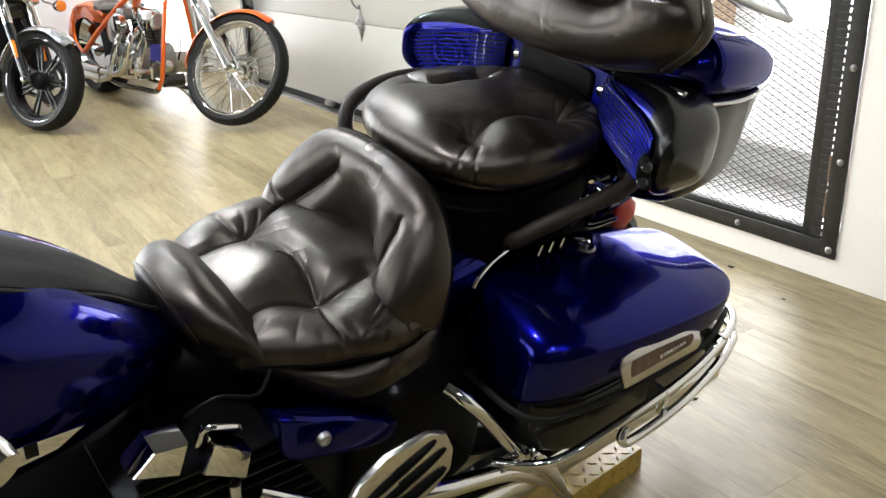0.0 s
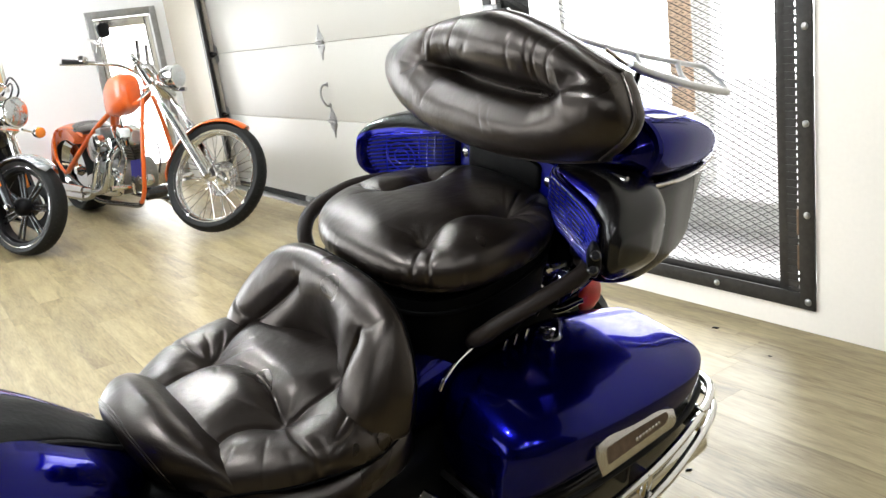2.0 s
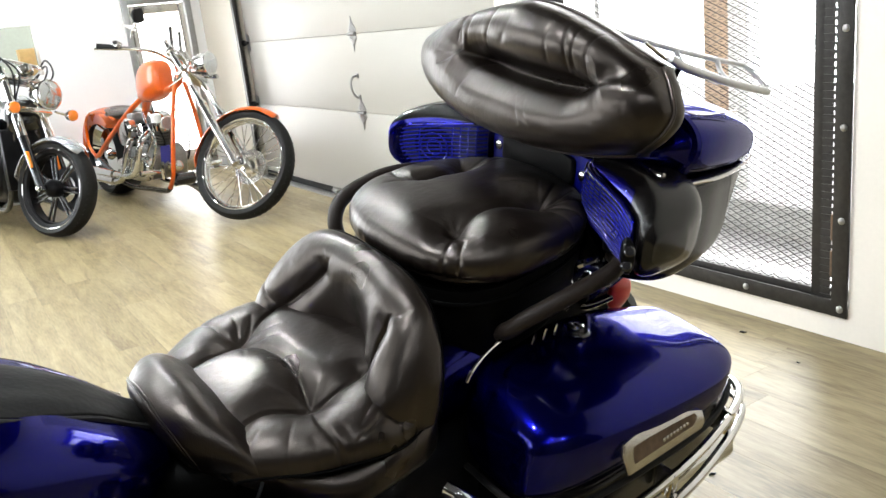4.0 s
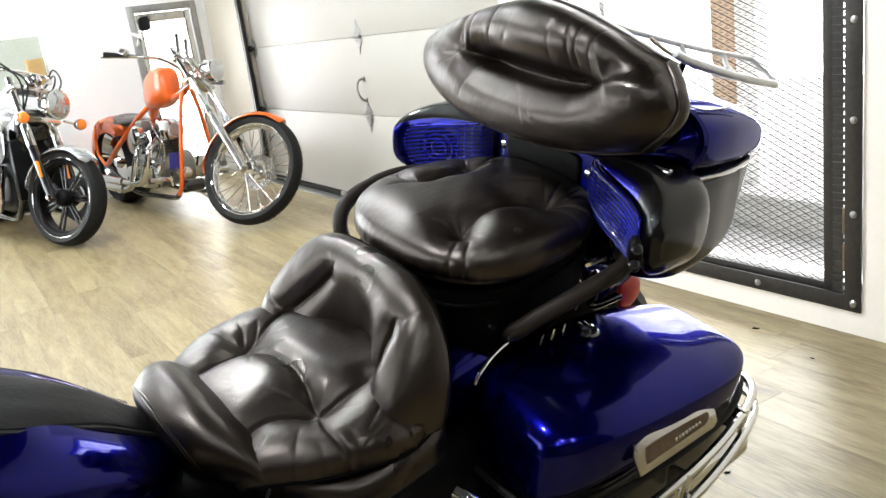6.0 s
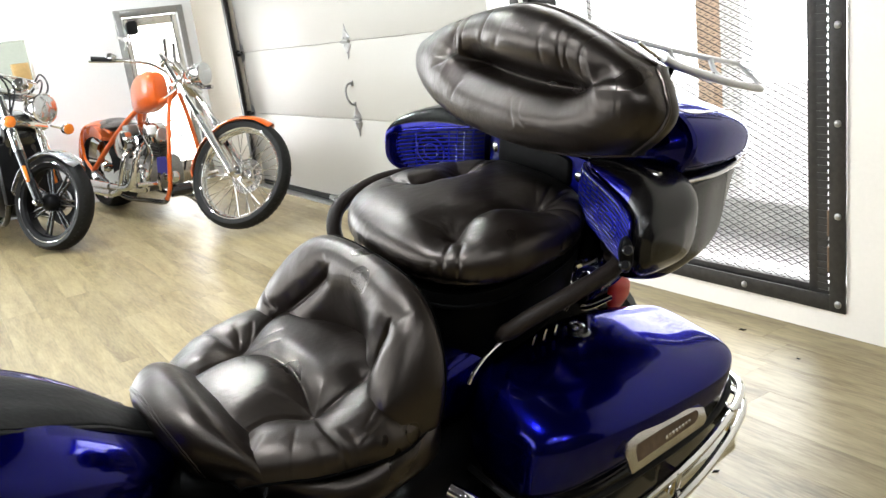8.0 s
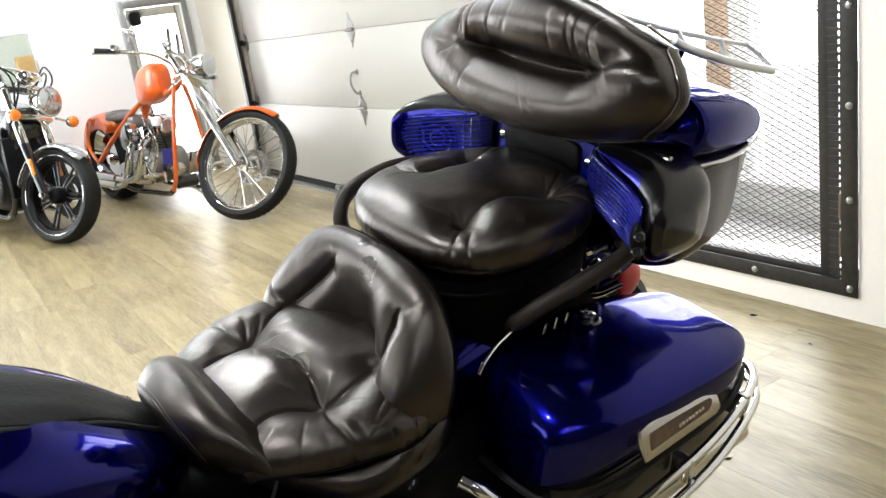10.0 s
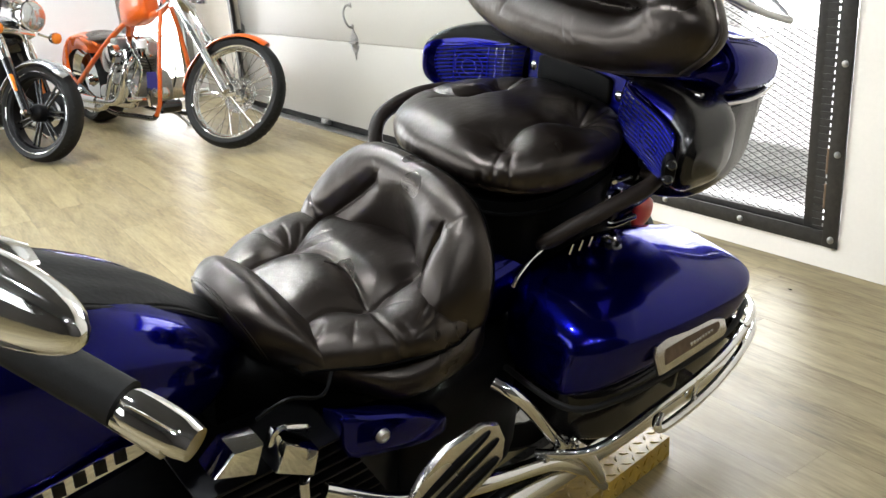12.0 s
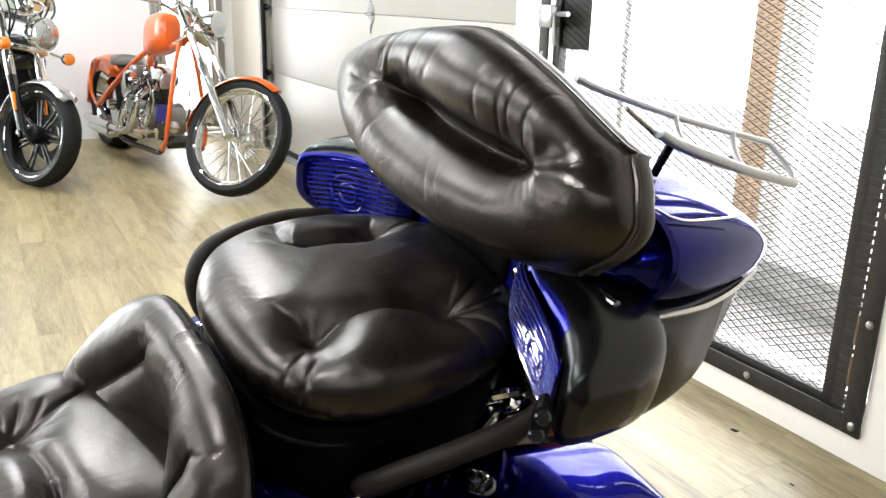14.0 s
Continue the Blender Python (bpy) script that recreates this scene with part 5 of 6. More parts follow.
def running_gear():
    LX, LY, LZ = 0.100, -0.103, 0.580
    fender = part("rear_fender", loft([(lambda a0, w: (lambda v: Vector((w * sup(v, 3)[0], 0.0 + (0.37 + 0.03 * sup(v, 3)[1]) * math.sin(a0), 0.31 + (0.335 + 0.03 * sup(v, 3)[1]) * math.cos(a0)))))(radians(a), w) for a, w in ((-60, 0.10), (-35, 0.115), (-10, 0.12), (8, 0.12), (20, 0.11), (28, 0.09))], 24, 4), BLUE, bike, "blue rear mudguard")
    for n, y, rr in (("rear_wheel", 0.0, 0.325), ("front_wheel", -1.70, 0.325)):
        t = part(n, lathe([(rr - 0.08, -0.055), (rr - 0.03, -0.07), (rr - 0.008, -0.055), (rr, 0), (rr - 0.008, 0.055), (rr - 0.03, 0.07), (rr - 0.08, 0.055)], 40, pose(0, y, rr, 0, 90, 0), True), RUBBER, bike)
        part("rim", lathe([(0.03, -0.06), (0.05, -0.03), (rr - 0.10, -0.02), (rr - 0.078, -0.05), (rr - 0.078, 0.05), (rr - 0.10, 0.02), (0.05, 0.03), (0.03, 0.06)], 32, pose(0, y, rr, 0, 90, 0)), ALLOY, t)
    for sg in (1, -1):
        part("fork_leg", tube([(sg * 0.11, -1.70, 0.325), (sg * 0.11, -1.37, 0.95)], 0.027, 12), CHROME, bike)
    part("frame", merge(tube([(0, -1.36, 0.85), (0, -1.30, 0.70), (0, -0.80, 0.50), (0, -0.40, 0.44), (0, 0.0, 0.5)], 0.03), tube([(0, -1.36, 0.80), (0.1, -1.25, 0.35), (0.13, -1.10, 0.20), (0.13, -0.40, 0.20), (0.10, -0.05, 0.33)], 0.022), tube([(0, -1.36, 0.80), (-0.1, -1.25, 0.35), (-0.13, -1.10, 0.20), (-0.13, -0.40, 0.20), (-0.10, -0.05, 0.33)], 0.022)), GLOSS_BLACK, bike)
    e = part("engine", loft([rect_ring(y, -w, w, 0.17, z, 5) for y, w, z in ((-1.12, 0.14, 0.36), (-1.08, 0.19, 0.42), (-0.85, 0.21, 0.46), (-0.62, 0.20, 0.44), (-0.52, 0.16, 0.40), (-0.50, 0.12, 0.36))], 32, 3), DARK_ALLOY, bike, "black engine cases")
    for y, z, tilt in ((-0.845, 0.40, 14), (-0.755, 0.36, 22)):
        pass
    for sg in (1, -1):
        for (ya, za), (yb, zb), (yc, zc), (yd, zd) in (((-0.885, 0.548), (-0.855, 0.577), (-0.812, 0.570), (-0.826, 0.523)), ((-0.797, 0.507), (-0.780, 0.553), (-0.729, 0.514), (-0.738, 0.470))):
            cv = plate([(ya, za), (yb, zb), (yc, zc), (yd, zd)], 0.05, Matrix(((0, 0, sg, 0.195 * sg), (1, 0, 0, 0), (0, 1, 0, 0), (0, 0, 0, 1))), 0.006)
            part("head_cover", cv, CHROME, e, "chrome cylinder head cover")
        for k in range(9):
            yy, zz = -0.79, 0.50 - k * 0.022
            part("cooling_fin", box((sg * 0.10 if sg > 0 else -0.225, -0.90 + k * 0.012, zz - 0.006), (sg * 0.225 if sg > 0 else -0.10, -0.68 + k * 0.012, zz), 0.002), DARK_ALLOY, e)
        part("push_rod_tube", tube([(sg * 0.235, -0.745, 0.30), (sg * 0.240, -0.755, 0.47)], 0.010, 10), CHROME, e)
        if sg > 0:
            part("hose", tube([(sg * 0.20, -0.80, 0.575), (sg * 0.215, -0.76, 0.60), (sg * 0.22, -0.71, 0.585), (sg * 0.20, -0.68, 0.60)], 0.003, 6), BLACK, e)
        if sg > 0:
            part("cap_clip", tube([(sg * 0.225, -0.795, 0.545), (sg * 0.235, -0.785, 0.575), (sg * 0.235, -0.745, 0.56), (sg * 0.225, -0.735, 0.54)], 0.004, 6), CHROME, e)
        if sg > 0:
            sc = part("side_cover", loft([(lambda y, z0, z1, x: (lambda a: Vector((sg * (x - 0.02 + 0.02 * sup(a, 4)[0]), y, (z0 + z1) / 2 + (z1 - z0) / 2 * sup(a, 4)[1]))))(*r) for r in ((-0.685, 0.50, 0.530, 0.222), (-0.672, 0.458, 0.538, 0.240), (-0.60, 0.440, 0.515, 0.250), (-0.54, 0.42, 0.485, 0.246), (-0.49, 0.41, 0.450, 0.236), (-0.478, 0.415, 0.435, 0.222))], 24, 4), BLUE, bike, "blue side cover")
            part("cover_bolt", lathe([(0.012, 0), (0.012, 0.004), (0.009, 0.008), (0.006, 0.008), (0.006, 0.005)], 18, pose(sg * 0.249, -0.626, 0.491, 0, 90 * sg, 0)), DULL_CHROME, sc, "round chrome bolt")
        if sg > 0:
            # folded-up passenger footboard
            side = Matrix(((0, 0, sg, 0.345 * sg), (1, 0, 0, 0), (0, 1, 0, 0), (0, 0, 0, 1)))
            fb = part("footboard", plate([(-0.665, 0.385), (-0.660, 0.455), (-0.635, 0.495), (-0.595, 0.525), (-0.525, 0.534), (-0.494, 0.520), (-0.478, 0.485), (-0.478, 0.445), (-0.505, 0.418), (-0.575, 0.385)], 0.014, side, 0.005), DULL_CHROME, bike, "chrome passenger footboard, folded up")
            for y0, z0, y1, z1 in ((-0.640, 0.455, -0.515, 0.520), (-0.655, 0.415, -0.495, 0.495), (-0.625, 0.395, -0.49, 0.455)):
                part("rubber_rib", tube([(sg * 0.359, y0, z0), (sg * 0.359, (y0 + y1) / 2, (z0 + z1) / 2 + 0.002), (sg * 0.359, y1, z1)], 0.008, 8, taper=lambda t: 0.35 + 0.65 * math.sin(math.pi * min(1, max(0, t))) ** 0.5), BLACK, fb)
            # rear crash bar and exhaust
            part("crash_bar", tube([(sg * 0.28, -0.435, 0.520), (sg * 0.318, -0.405, 0.493), (sg * 0.320, -0.296, 0.349), (sg * 0.320, -0.150, 0.170), (sg * 0.30, -0.11, 0.13)], 0.011, 12), CHROME, bike, "chrome rear crash bar")
            part("peg_bracket", loft([(lambda y, z, r: (lambda a: Vector((sg * (0.338 + r * math.cos(a)), y, z + 1.3 * r * math.sin(a)))))(*q) for q in ((-0.285, 0.352, 0.010), (-0.275, 0.345, 0.016), (-0.225, 0.285, 0.018), (-0.185, 0.225, 0.014), (-0.175, 0.21, 0.008))], 14, 3), CHROME, bike, "chrome bar clamp")
            part("crash_bar", tube([(sg * 0.28, -0.56, 0.345), (sg * 0.305, -0.44, 0.335), (sg * 0.318, -0.31, 0.312), (sg * 0.320, -0.22, 0.25)], 0.016, 10), CHROME, bike)
        part("exhaust", tube([(sg * 0.20, -1.0, 0.16), (sg * 0.24, -0.80, 0.16), (sg * 0.25, -0.55, 0.175), (sg * 0.25, -0.40, 0.18), (sg * 0.25, 0.35, 0.22)], 0.032, 16, taper=lambda t: 0.75 if t < 0.55 else 0.75 + 0.55 * min(1, (t - 0.55) / 0.12)), CHROME, bike, "chrome exhaust pipe")
        part("shift_linkage", tube([(sg * 0.24, -0.72, 0.43), (sg * 0.28, -0.62, 0.38), (sg * 0.30, -0.50, 0.345)], 0.013, 10), CHROME, bike)
        if sg > 0:
            tl = part("tail_lamp", loft([(lambda y, r: (lambda a: Vector((LX + 0.28 * r * math.cos(a), y + LY, LZ + 1.15 * r * math.sin(a)))))(y, r) for y, r in ((0.215, 0.010), (0.225, 0.026), (0.255, 0.030), (0.275, 0.018))], 20, 3), RED, bike, "red tail lamp lens")
            part("lamp_arm", tube([(0.06, 0.05, 0.62), (LX - 0.02, LY + 0.16, LZ - 0.01), (LX, LY + 0.222, LZ)], 0.009, 10), CHROME, tl)
    part("rear_deck", loft([rect_ring(y, -w, w, 0.50, z, 5) for y, w, z in ((-0.36, 0.10, 0.60), (-0.30, 0.115, 0.64), (-0.1, 0.10, 0.655), (0.06, 0.085, 0.655), (0.13, 0.06, 0.63), (0.15, 0.04, 0.58))], 28, 3), VINYL, bike, "black carrier under the top case")
    part("shoulder_panel", loft([rect_ring(y, -w, w, 0.50, z, 4) for y, w, z in ((-0.40, 0.155, 0.61), (-0.36, 0.165, 0.64), (-0.25, 0.16, 0.655), (-0.17, 0.145, 0.63))], 32, 3), BLUE, bike, "blue panel under the pillion seat")
    # filler added so the shaded gap under the seat nose stays black
    part("nose_filler", loft([rect_ring(y, -w, w, 0.44, z, 4) for y, w, z in ((-0.80, 0.07, 0.56), (-0.76, 0.10, 0.58), (-0.66, 0.13, 0.58), (-0.56, 0.16, 0.56), (-0.53, 0.14, 0.54))], 28, 3), VINYL, bike, "black filler for the dark gap under the seat")
    # added block, black in place of the shade between seat and saddlebag
    part("gap_filler", loft([rect_ring(y, -w, w, 0.14, z, 5) for y, w, z in ((-0.53, 0.15, 0.46), (-0.50, 0.19, 0.47), (-0.36, 0.20, 0.50), (-0.26, 0.18, 0.50), (-0.22, 0.14, 0.46))], 28, 3), BLACK, bike, "black filler for the dark gap behind the engine")
    part("side_stand", tube([(0.12, -0.72, 0.20), (0.20, -0.70, 0.10), (0.262, -0.66, -0.035)], 0.013, 10), CHROME, bike)


rider_seat()
passenger_seat()
passenger_backrest()
trunk()
trunk_front()
for s in (1, -1):
    speaker_pod(s)
    saddlebag(s)
    grab_rail(s)
tank()
handlebar()
luggage_rack()
running_gear()


# ---- the other motorcycles ----
def tyre(r, w, m, parent, groove=True):
    t = part("tyre", lathe([(r - 0.062, -w * 0.34), (r - 0.048, -w * 0.46), (r - 0.026, -w * 0.5), (r - 0.010, -w * 0.36), (r - 0.002, -w * 0.16), (r, 0), (r - 0.002, w * 0.16), (r - 0.010, w * 0.36), (r - 0.026, w * 0.5), (r - 0.048, w * 0.46), (r - 0.062, w * 0.34)], 64, m, True), RUBBER, parent, "black rubber tyre")
    if groove:
        bm = bmesh.new()
        for k in range(56):
            for sg in (1, -1):
                a = 2 * math.pi * (k + 0.25 * sg) / 56
                bm2 = box((-0.005, -0.012, -0.001), (0.005, 0.012, 0.0006))
                q = m @ Matrix.Rotation(a, 4, "Z") @ Matrix.Translation((r - 0.0085, 0, sg * w * 0.27)) @ pose(0, 0, 0, 0, 90, 0) @ pose(0, 0, 0, sg * 22, 0, 0)
                bm = merge(bm, moved(bm2, q))
        tagged(part("tread_blocks", bm, RUBBER, parent, smooth=False), kind="stuff")
    return t


def spoked_wheel(r, w, m, parent):
    wh = new("wheel")
    wh.parent = parent
    tyre(r, w, m, wh)
    part("rim", lathe([(r - 0.072, -w * 0.33), (r - 0.060, -w * 0.40), (r - 0.053, -w * 0.37), (r - 0.057, -w * 0.31), (r - 0.075, -0.012), (r - 0.075, 0.012), (r - 0.057, w * 0.31), (r - 0.053, w * 0.37), (r - 0.060, w * 0.40), (r - 0.072, w * 0.33), (r - 0.085, 0.008), (r - 0.085, -0.008)], 64, m, True), CHROME, wh, "chrome rim")
    part("hub", lathe([(0.012, -0.075), (0.03, -0.07), (0.042, -0.055), (0.042, -0.048), (0.024, -0.038), (0.022, 0.038), (0.042, 0.048), (0.042, 0.055), (0.03, 0.07), (0.012, 0.075)], 28, m), CHROME, wh)
    part("brake_disc", lathe([(0.07, 0.060), (0.112, 0.060), (0.112, 0.064), (0.07, 0.064)], 40, m @ pose(0, 0, 0, 180, 0, 0), True), DULL_CHROME, wh)
    n = 40
    for k in range(n):
        sg = 1 if k % 2 else -1
        a = 2 * math.pi * k / n
        b = a + (0.42 if k % 4 < 2 else -0.42)
        p0 = m @ Vector((0.040 * math.cos(b), 0.040 * math.sin(b), sg * 0.050))
        p1 = m @ Vector(((r - 0.080) * math.cos(a), (r - 0.080) * math.sin(a), sg * 0.004))
        part("spoke", tube([p0, p1], 0.0022, 6), CHROME, wh)
    return wh


def fender(r, w, a0, a1, m, material, parent, name="fender", label="", skirt=0.0):
    """A mudguard: an arched strip round the wheel's axis from angle a0 to a1."""
    def f(u, v):
        a = radians(a0 + (a1 - a0) * u)
        if v <= 0.5:
            s, rr = (v / 0.5) * 2 - 1, r
        else:
            s, rr = 1 - (v - 0.5) / 0.5 * 2, r - 0.004
        end = 1 - 0.5 * smooth_step(0.9, 1.0, abs(2 * u - 1))
        rr -= 0.030 * min(1, abs(s) / 0.75) ** 2.5 + skirt * max(0, abs(s) - 0.75) / 0.25 * math.sin(math.pi * u) ** 0.6
        q = Vector((rr * math.cos(a), rr * math.sin(a), math.copysign(min(1, abs(s) / 0.75), s) * w / 2 * end))
        return m @ q
    return part(name, surface(f, 40, 28, close_v=True), material, parent, label)


def chopper():
    o = thing("chopper", pose(-4.80, 2.235, 0, -3, 0, 10.6), "orange custom chopper with a long chrome fork, on its side stand", "motorcycle", "display motorcycles")
    R = 0.347
    hub, head = Vector((0.07, 0, R)), Vector((-0.60, 0, 1.02))
    ax = (head - hub).normalized()
    S = Matrix.Translation(hub) @ Matrix.Rotation(radians(34), 4, ax) @ Matrix.Translation(-hub)
    wm = S @ pose(hub.x, 0, R, 90, 0, 0)
    spoked_wheel(R, 0.095, wm, o)
    fender(R + 0.022, 0.12, 62, 188, wm, ORANGE, o, "front_fender", "orange front mudguard")
    front = o
    for sg in (1, -1):
        lo, up = hub + Vector((0, sg * 0.095, 0)), head + Vector((-0.06, sg * 0.095, 0.065))
        mid = lo.lerp(up, 0.45)
        leg = part("fork_leg", moved(tube([lo + Vector((0.01, 0, -0.02)), mid], 0.027, 16), S), DULL_CHROME, o, "polished lower fork leg")
        part("fork_tube", moved(tube([mid, up], 0.0205, 16), S), CHROME, leg)
        part("dust_cap", moved(tube([mid - (mid - lo).normalized() * 0.012, mid + (mid - lo).normalized() * 0.02], 0.031, 16), S), CHROME, leg)
        part("riser", moved(tube([up + Vector((0.02, sg * -0.05, -0.02)), up + Vector((-0.03, sg * -0.05, 0.12))], 0.014, 10), S), CHROME, o)
    for k in (0.80, 1.0):
        c = hub.lerp(head, k)
        part("fork_yoke", moved(moved(box((-0.035, -0.125, -0.014), (0.035, 0.125, 0.014), 0.008), Matrix.Translation(c) @ pose(0, 0, 0, 0, -43, 0)), S), CHROME, o)
    part("axle", moved(tube([hub + Vector((0, -0.125, 0)), hub + Vector((0, 0.125, 0))], 0.013, 10), S), CHROME, o)
    bar = [(-0.93, 0.36, 0.940), (-0.84, 0.28, 0.965), (-0.74, 0.12, 1.010), (-0.72, 0.0, 1.015), (-0.74, -0.12, 1.010), (-0.84, -0.28, 0.965), (-0.93, -0.36, 0.940)]
    hb = part("handlebar", moved(tube(bar, 0.0125, 12), S), CHROME, o, "chrome handlebar")
    for sg in (1, -1):
        part("grip", moved(tube([(-0.85, sg * 0.289, 0.962), (-0.94, sg * 0.37, 0.937)], 0.018, 12), S), RUBBER, hb)
        part("lever", moved(tube([(-0.82, sg * 0.28, 0.955), (-0.86, sg * 0.33, 0.935), (-0.93, sg * 0.39, 0.912)], 0.006, 8), S), CHROME, hb)
        part("control_box", moved(box((-0.88, sg * 0.30 - 0.02, 0.960), (-0.83, sg * 0.30 + 0.03, 1.000), 0.008), S), CHROME, hb)
    st = part("mirror_stem", tube([(-0.93, -0.17, 1.165), (-0.91, -0.16, 1.22), (-0.85, -0.15, 1.27)], 0.006, 8), CHROME, hb)
    part("mirror", moved(loft([(lambda y, r: (lambda a: Vector((1.25 * r * sup(a, 3.4)[0], y, r * sup(a, 3.4)[1]))))(y, r) for y, r in ((-0.022, 0.018), (-0.018, 0.034), (0.0, 0.045), (0.010, 0.046), (0.014, 0.040))], 24, 3), pose(-0.82, -0.15, 1.300, 0, 8, -60)), BLACK, st, "black mirror")
    # headlamp
    hm = S @ pose(-0.36, 0.0, 0.985, 0, 84, 0) @ Matrix.Scale(0.82, 4)
    hl = part("headlamp", lathe([(0.012, -0.17), (0.045, -0.15), (0.078, -0.08), (0.09, 0.0), (0.093, 0.012), (0.088, 0.018)], 32, hm), CHROME, o, "chrome bullet headlamp")
    part("lens", lathe([(0.02, 0.032), (0.06, 0.027), (0.086, 0.016), (0.086, 0.010)], 28, hm), LENS, hl)
    part("lamp_bracket", moved(tube([(-0.27, 0, 0.90), (-0.38, 0, 0.90), (-0.42, 0, 0.93)], 0.014, 8), S), CHROME, o)
    # frame
    for sg in (1, -1):
        part("down_tube", tube([(-0.66, sg * 0.03, 0.86), (-0.66, sg * 0.07, 0.70), (-0.66, sg * 0.115, 0.40), (-0.68, sg * 0.13, 0.24), (-0.74, sg * 0.135, 0.16)], 0.0150, 12), ORANGE, o, "orange frame tube")
        part("lower_rail", tube([(-0.74, sg * 0.135, 0.16), (-0.80, sg * 0.135, 0.135), (-1.0, sg * 0.135, 0.13), (-1.5, sg * 0.135, 0.14), (-1.95, sg * 0.14, 0.31)], 0.0185, 12), GLOSS_BLACK, o, "black lower frame rail")
        part("stay_tube", tube([(-1.22, sg * 0.03, 0.76), (-1.40, sg * 0.07, 0.66), (-1.65, sg * 0.115, 0.50), (-1.95, sg * 0.145, 0.31)], 0.019, 12), ORANGE, o)
    part("backbone", tube([(-0.62, 0, 1.0), (-0.67, 0, 0.86), (-0.90, 0, 0.80), (-1.22, 0, 0.76)], 0.024, 12), ORANGE, o)
    part("seat_post", tube([(-1.24, 0, 0.77), (-1.36, 0, 0.45), (-1.40, 0, 0.18)], 0.019, 12), ORANGE, o)
    # tank
    rows = []
    for x, w, z0, z1 in ((-1.29, 0.030, 0.765, 0.81), (-1.26, 0.066, 0.740, 0.87), (-1.18, 0.100, 0.728, 0.955), (-1.08, 0.122, 0.728, 1.000), (-0.98, 0.120, 0.75, 1.015), (-0.90, 0.095, 0.78, 1.000), (-0.87, 0.06, 0.81, 0.96)):
        rows.append((lambda x, w, z0, z1: (lambda a: Vector((x, 0.74 * w * sup(a, 3.3)[0], (z0 + z1) / 2 + (z1 - z0) / 2 * sup(a, 3.3)[1]))))(x, w, z0, z1))
    tk = part("fuel_tank", loft(rows, 36, 5), ORANGE, o, "glossy orange fuel tank")
    part("filler_cap", lathe([(0.03, 0), (0.03, 0.012), (0.02, 0.018)], 18, pose(-1.02, 0, 1.003)), CHROME, tk)
    # saddle and rear end
    def sad(u, v):
        a, e = 2 * math.pi * u, math.pi * (v - 0.5)
        c, s = sup(a, 2.3)
        r = max(0, math.cos(e)) ** 0.6
        return Vector((-1.60 + 0.19 * c * r, 0.135 * s * r * (1 - 0.30 * c), 0.640 + 0.035 * math.sin(e) + 0.05 * (max(0, -c * r)) ** 2))
    part("saddle", surface(sad, 36, 20, close_u=True), LEATHER, o, "small black leather saddle")
    rm = pose(-1.97, 0, 0.32, 90, 0, 0)
    rw = new("rear_wheel")
    rw.parent = o
    tyre(0.32, 0.20, rm, rw, groove=False)
    part("rim", lathe([(0.03, -0.07), (0.05, -0.03), (0.20, -0.03), (0.245, -0.075), (0.245, 0.075), (0.20, 0.03), (0.05, 0.03), (0.03, 0.07)], 36, rm), CHROME, rw)
    fender(0.365, 0.25, 40, 190, rm, ORANGE, o, "rear_fender", "orange rear mudguard", 0.10)
    for sg in (1, -1):
        part("fender_strut", tube([(-1.55, sg * 0.12, 0.60), (-1.75, sg * 0.135, 0.665), (-2.05, sg * 0.14, 0.62), (-2.10, sg * 0.145, 0.42), (-1.97, sg * 0.15, 0.32)], 0.012, 10), ORANGE, o)
    # v-twin engine
    e = part("crankcase", loft([(lambda y, r: (lambda a: Vector((-1.13 + r * 1.25 * sup(a, 3)[0], y, 0.31 + r * sup(a, 3)[1]))))(y, r) for y, r in ((-0.145, 0.06), (-0.135, 0.105), (-0.10, 0.125), (0.10, 0.125), (0.135, 0.105), (0.145, 0.06))], 32, 3), ALLOY, o, "polished v-twin crankcase")
    for tilt in (24, -24):
        base = Vector((-1.13, 0, 0.36))
        d = Vector((math.sin(radians(tilt)), 0, math.cos(radians(tilt))))
        M = Matrix.Translation(base) @ pose(0, 0, 0, 0, tilt, 0)
        for k in range(7):
            part("cylinder_fin", moved(lathe([(0.07, 0), (0.082, 0.002), (0.082, 0.008), (0.07, 0.010)], 24), M @ Matrix.Translation((0, 0, 0.07 + k * 0.022))), ALLOY, e)
        part("cylinder", moved(lathe([(0.066, 0.03), (0.066, 0.24)], 20), M), DARK_ALLOY, e)
        part("rocker_box", moved(box((-0.085, -0.075, 0.225), (0.085, 0.075, 0.305), 0.022, 3), M), CHROME, e, "chrome rocker box")
        for sgx in (0.02, -0.02):
            part("push_rod", moved(tube([(sgx, -0.10, 0.0), (sgx * 1.6, -0.088, 0.24)], 0.008, 8), M), CHROME, e)
        part("spark_lead", moved(tube([(0.02, -0.07, 0.24), (0.03, -0.14, 0.22), (0.0, -0.12, 0.12)], 0.005, 6), M), BLACK, e)
    part("air_cleaner", lathe([(0.02, 0.03), (0.055, 0.026), (0.068, 0.012), (0.068, -0.03), (0.04, -0.045)], 28, pose(-1.20, -0.17, 0.56, 90, 0, 0)), CHROME, e, "round chrome air cleaner")
    part("cam_cover", lathe([(0.03, 0.018), (0.075, 0.014), (0.088, 0.0), (0.088, -0.02)], 28, pose(-1.06, -0.148, 0.30, 90, 0, 0)), CHROME, e)
    part("oil_filter", lathe([(0.03, -0.05), (0.038, -0.045), (0.038, 0.05), (0.025, 0.056)], 20, pose(-0.80, -0.05, 0.30, 0, 90, 0)), CHROME, e)
    part("gearbox", box((-1.52, -0.11, 0.20), (-1.28, 0.11, 0.40), 0.03, 3), ALLOY, e)
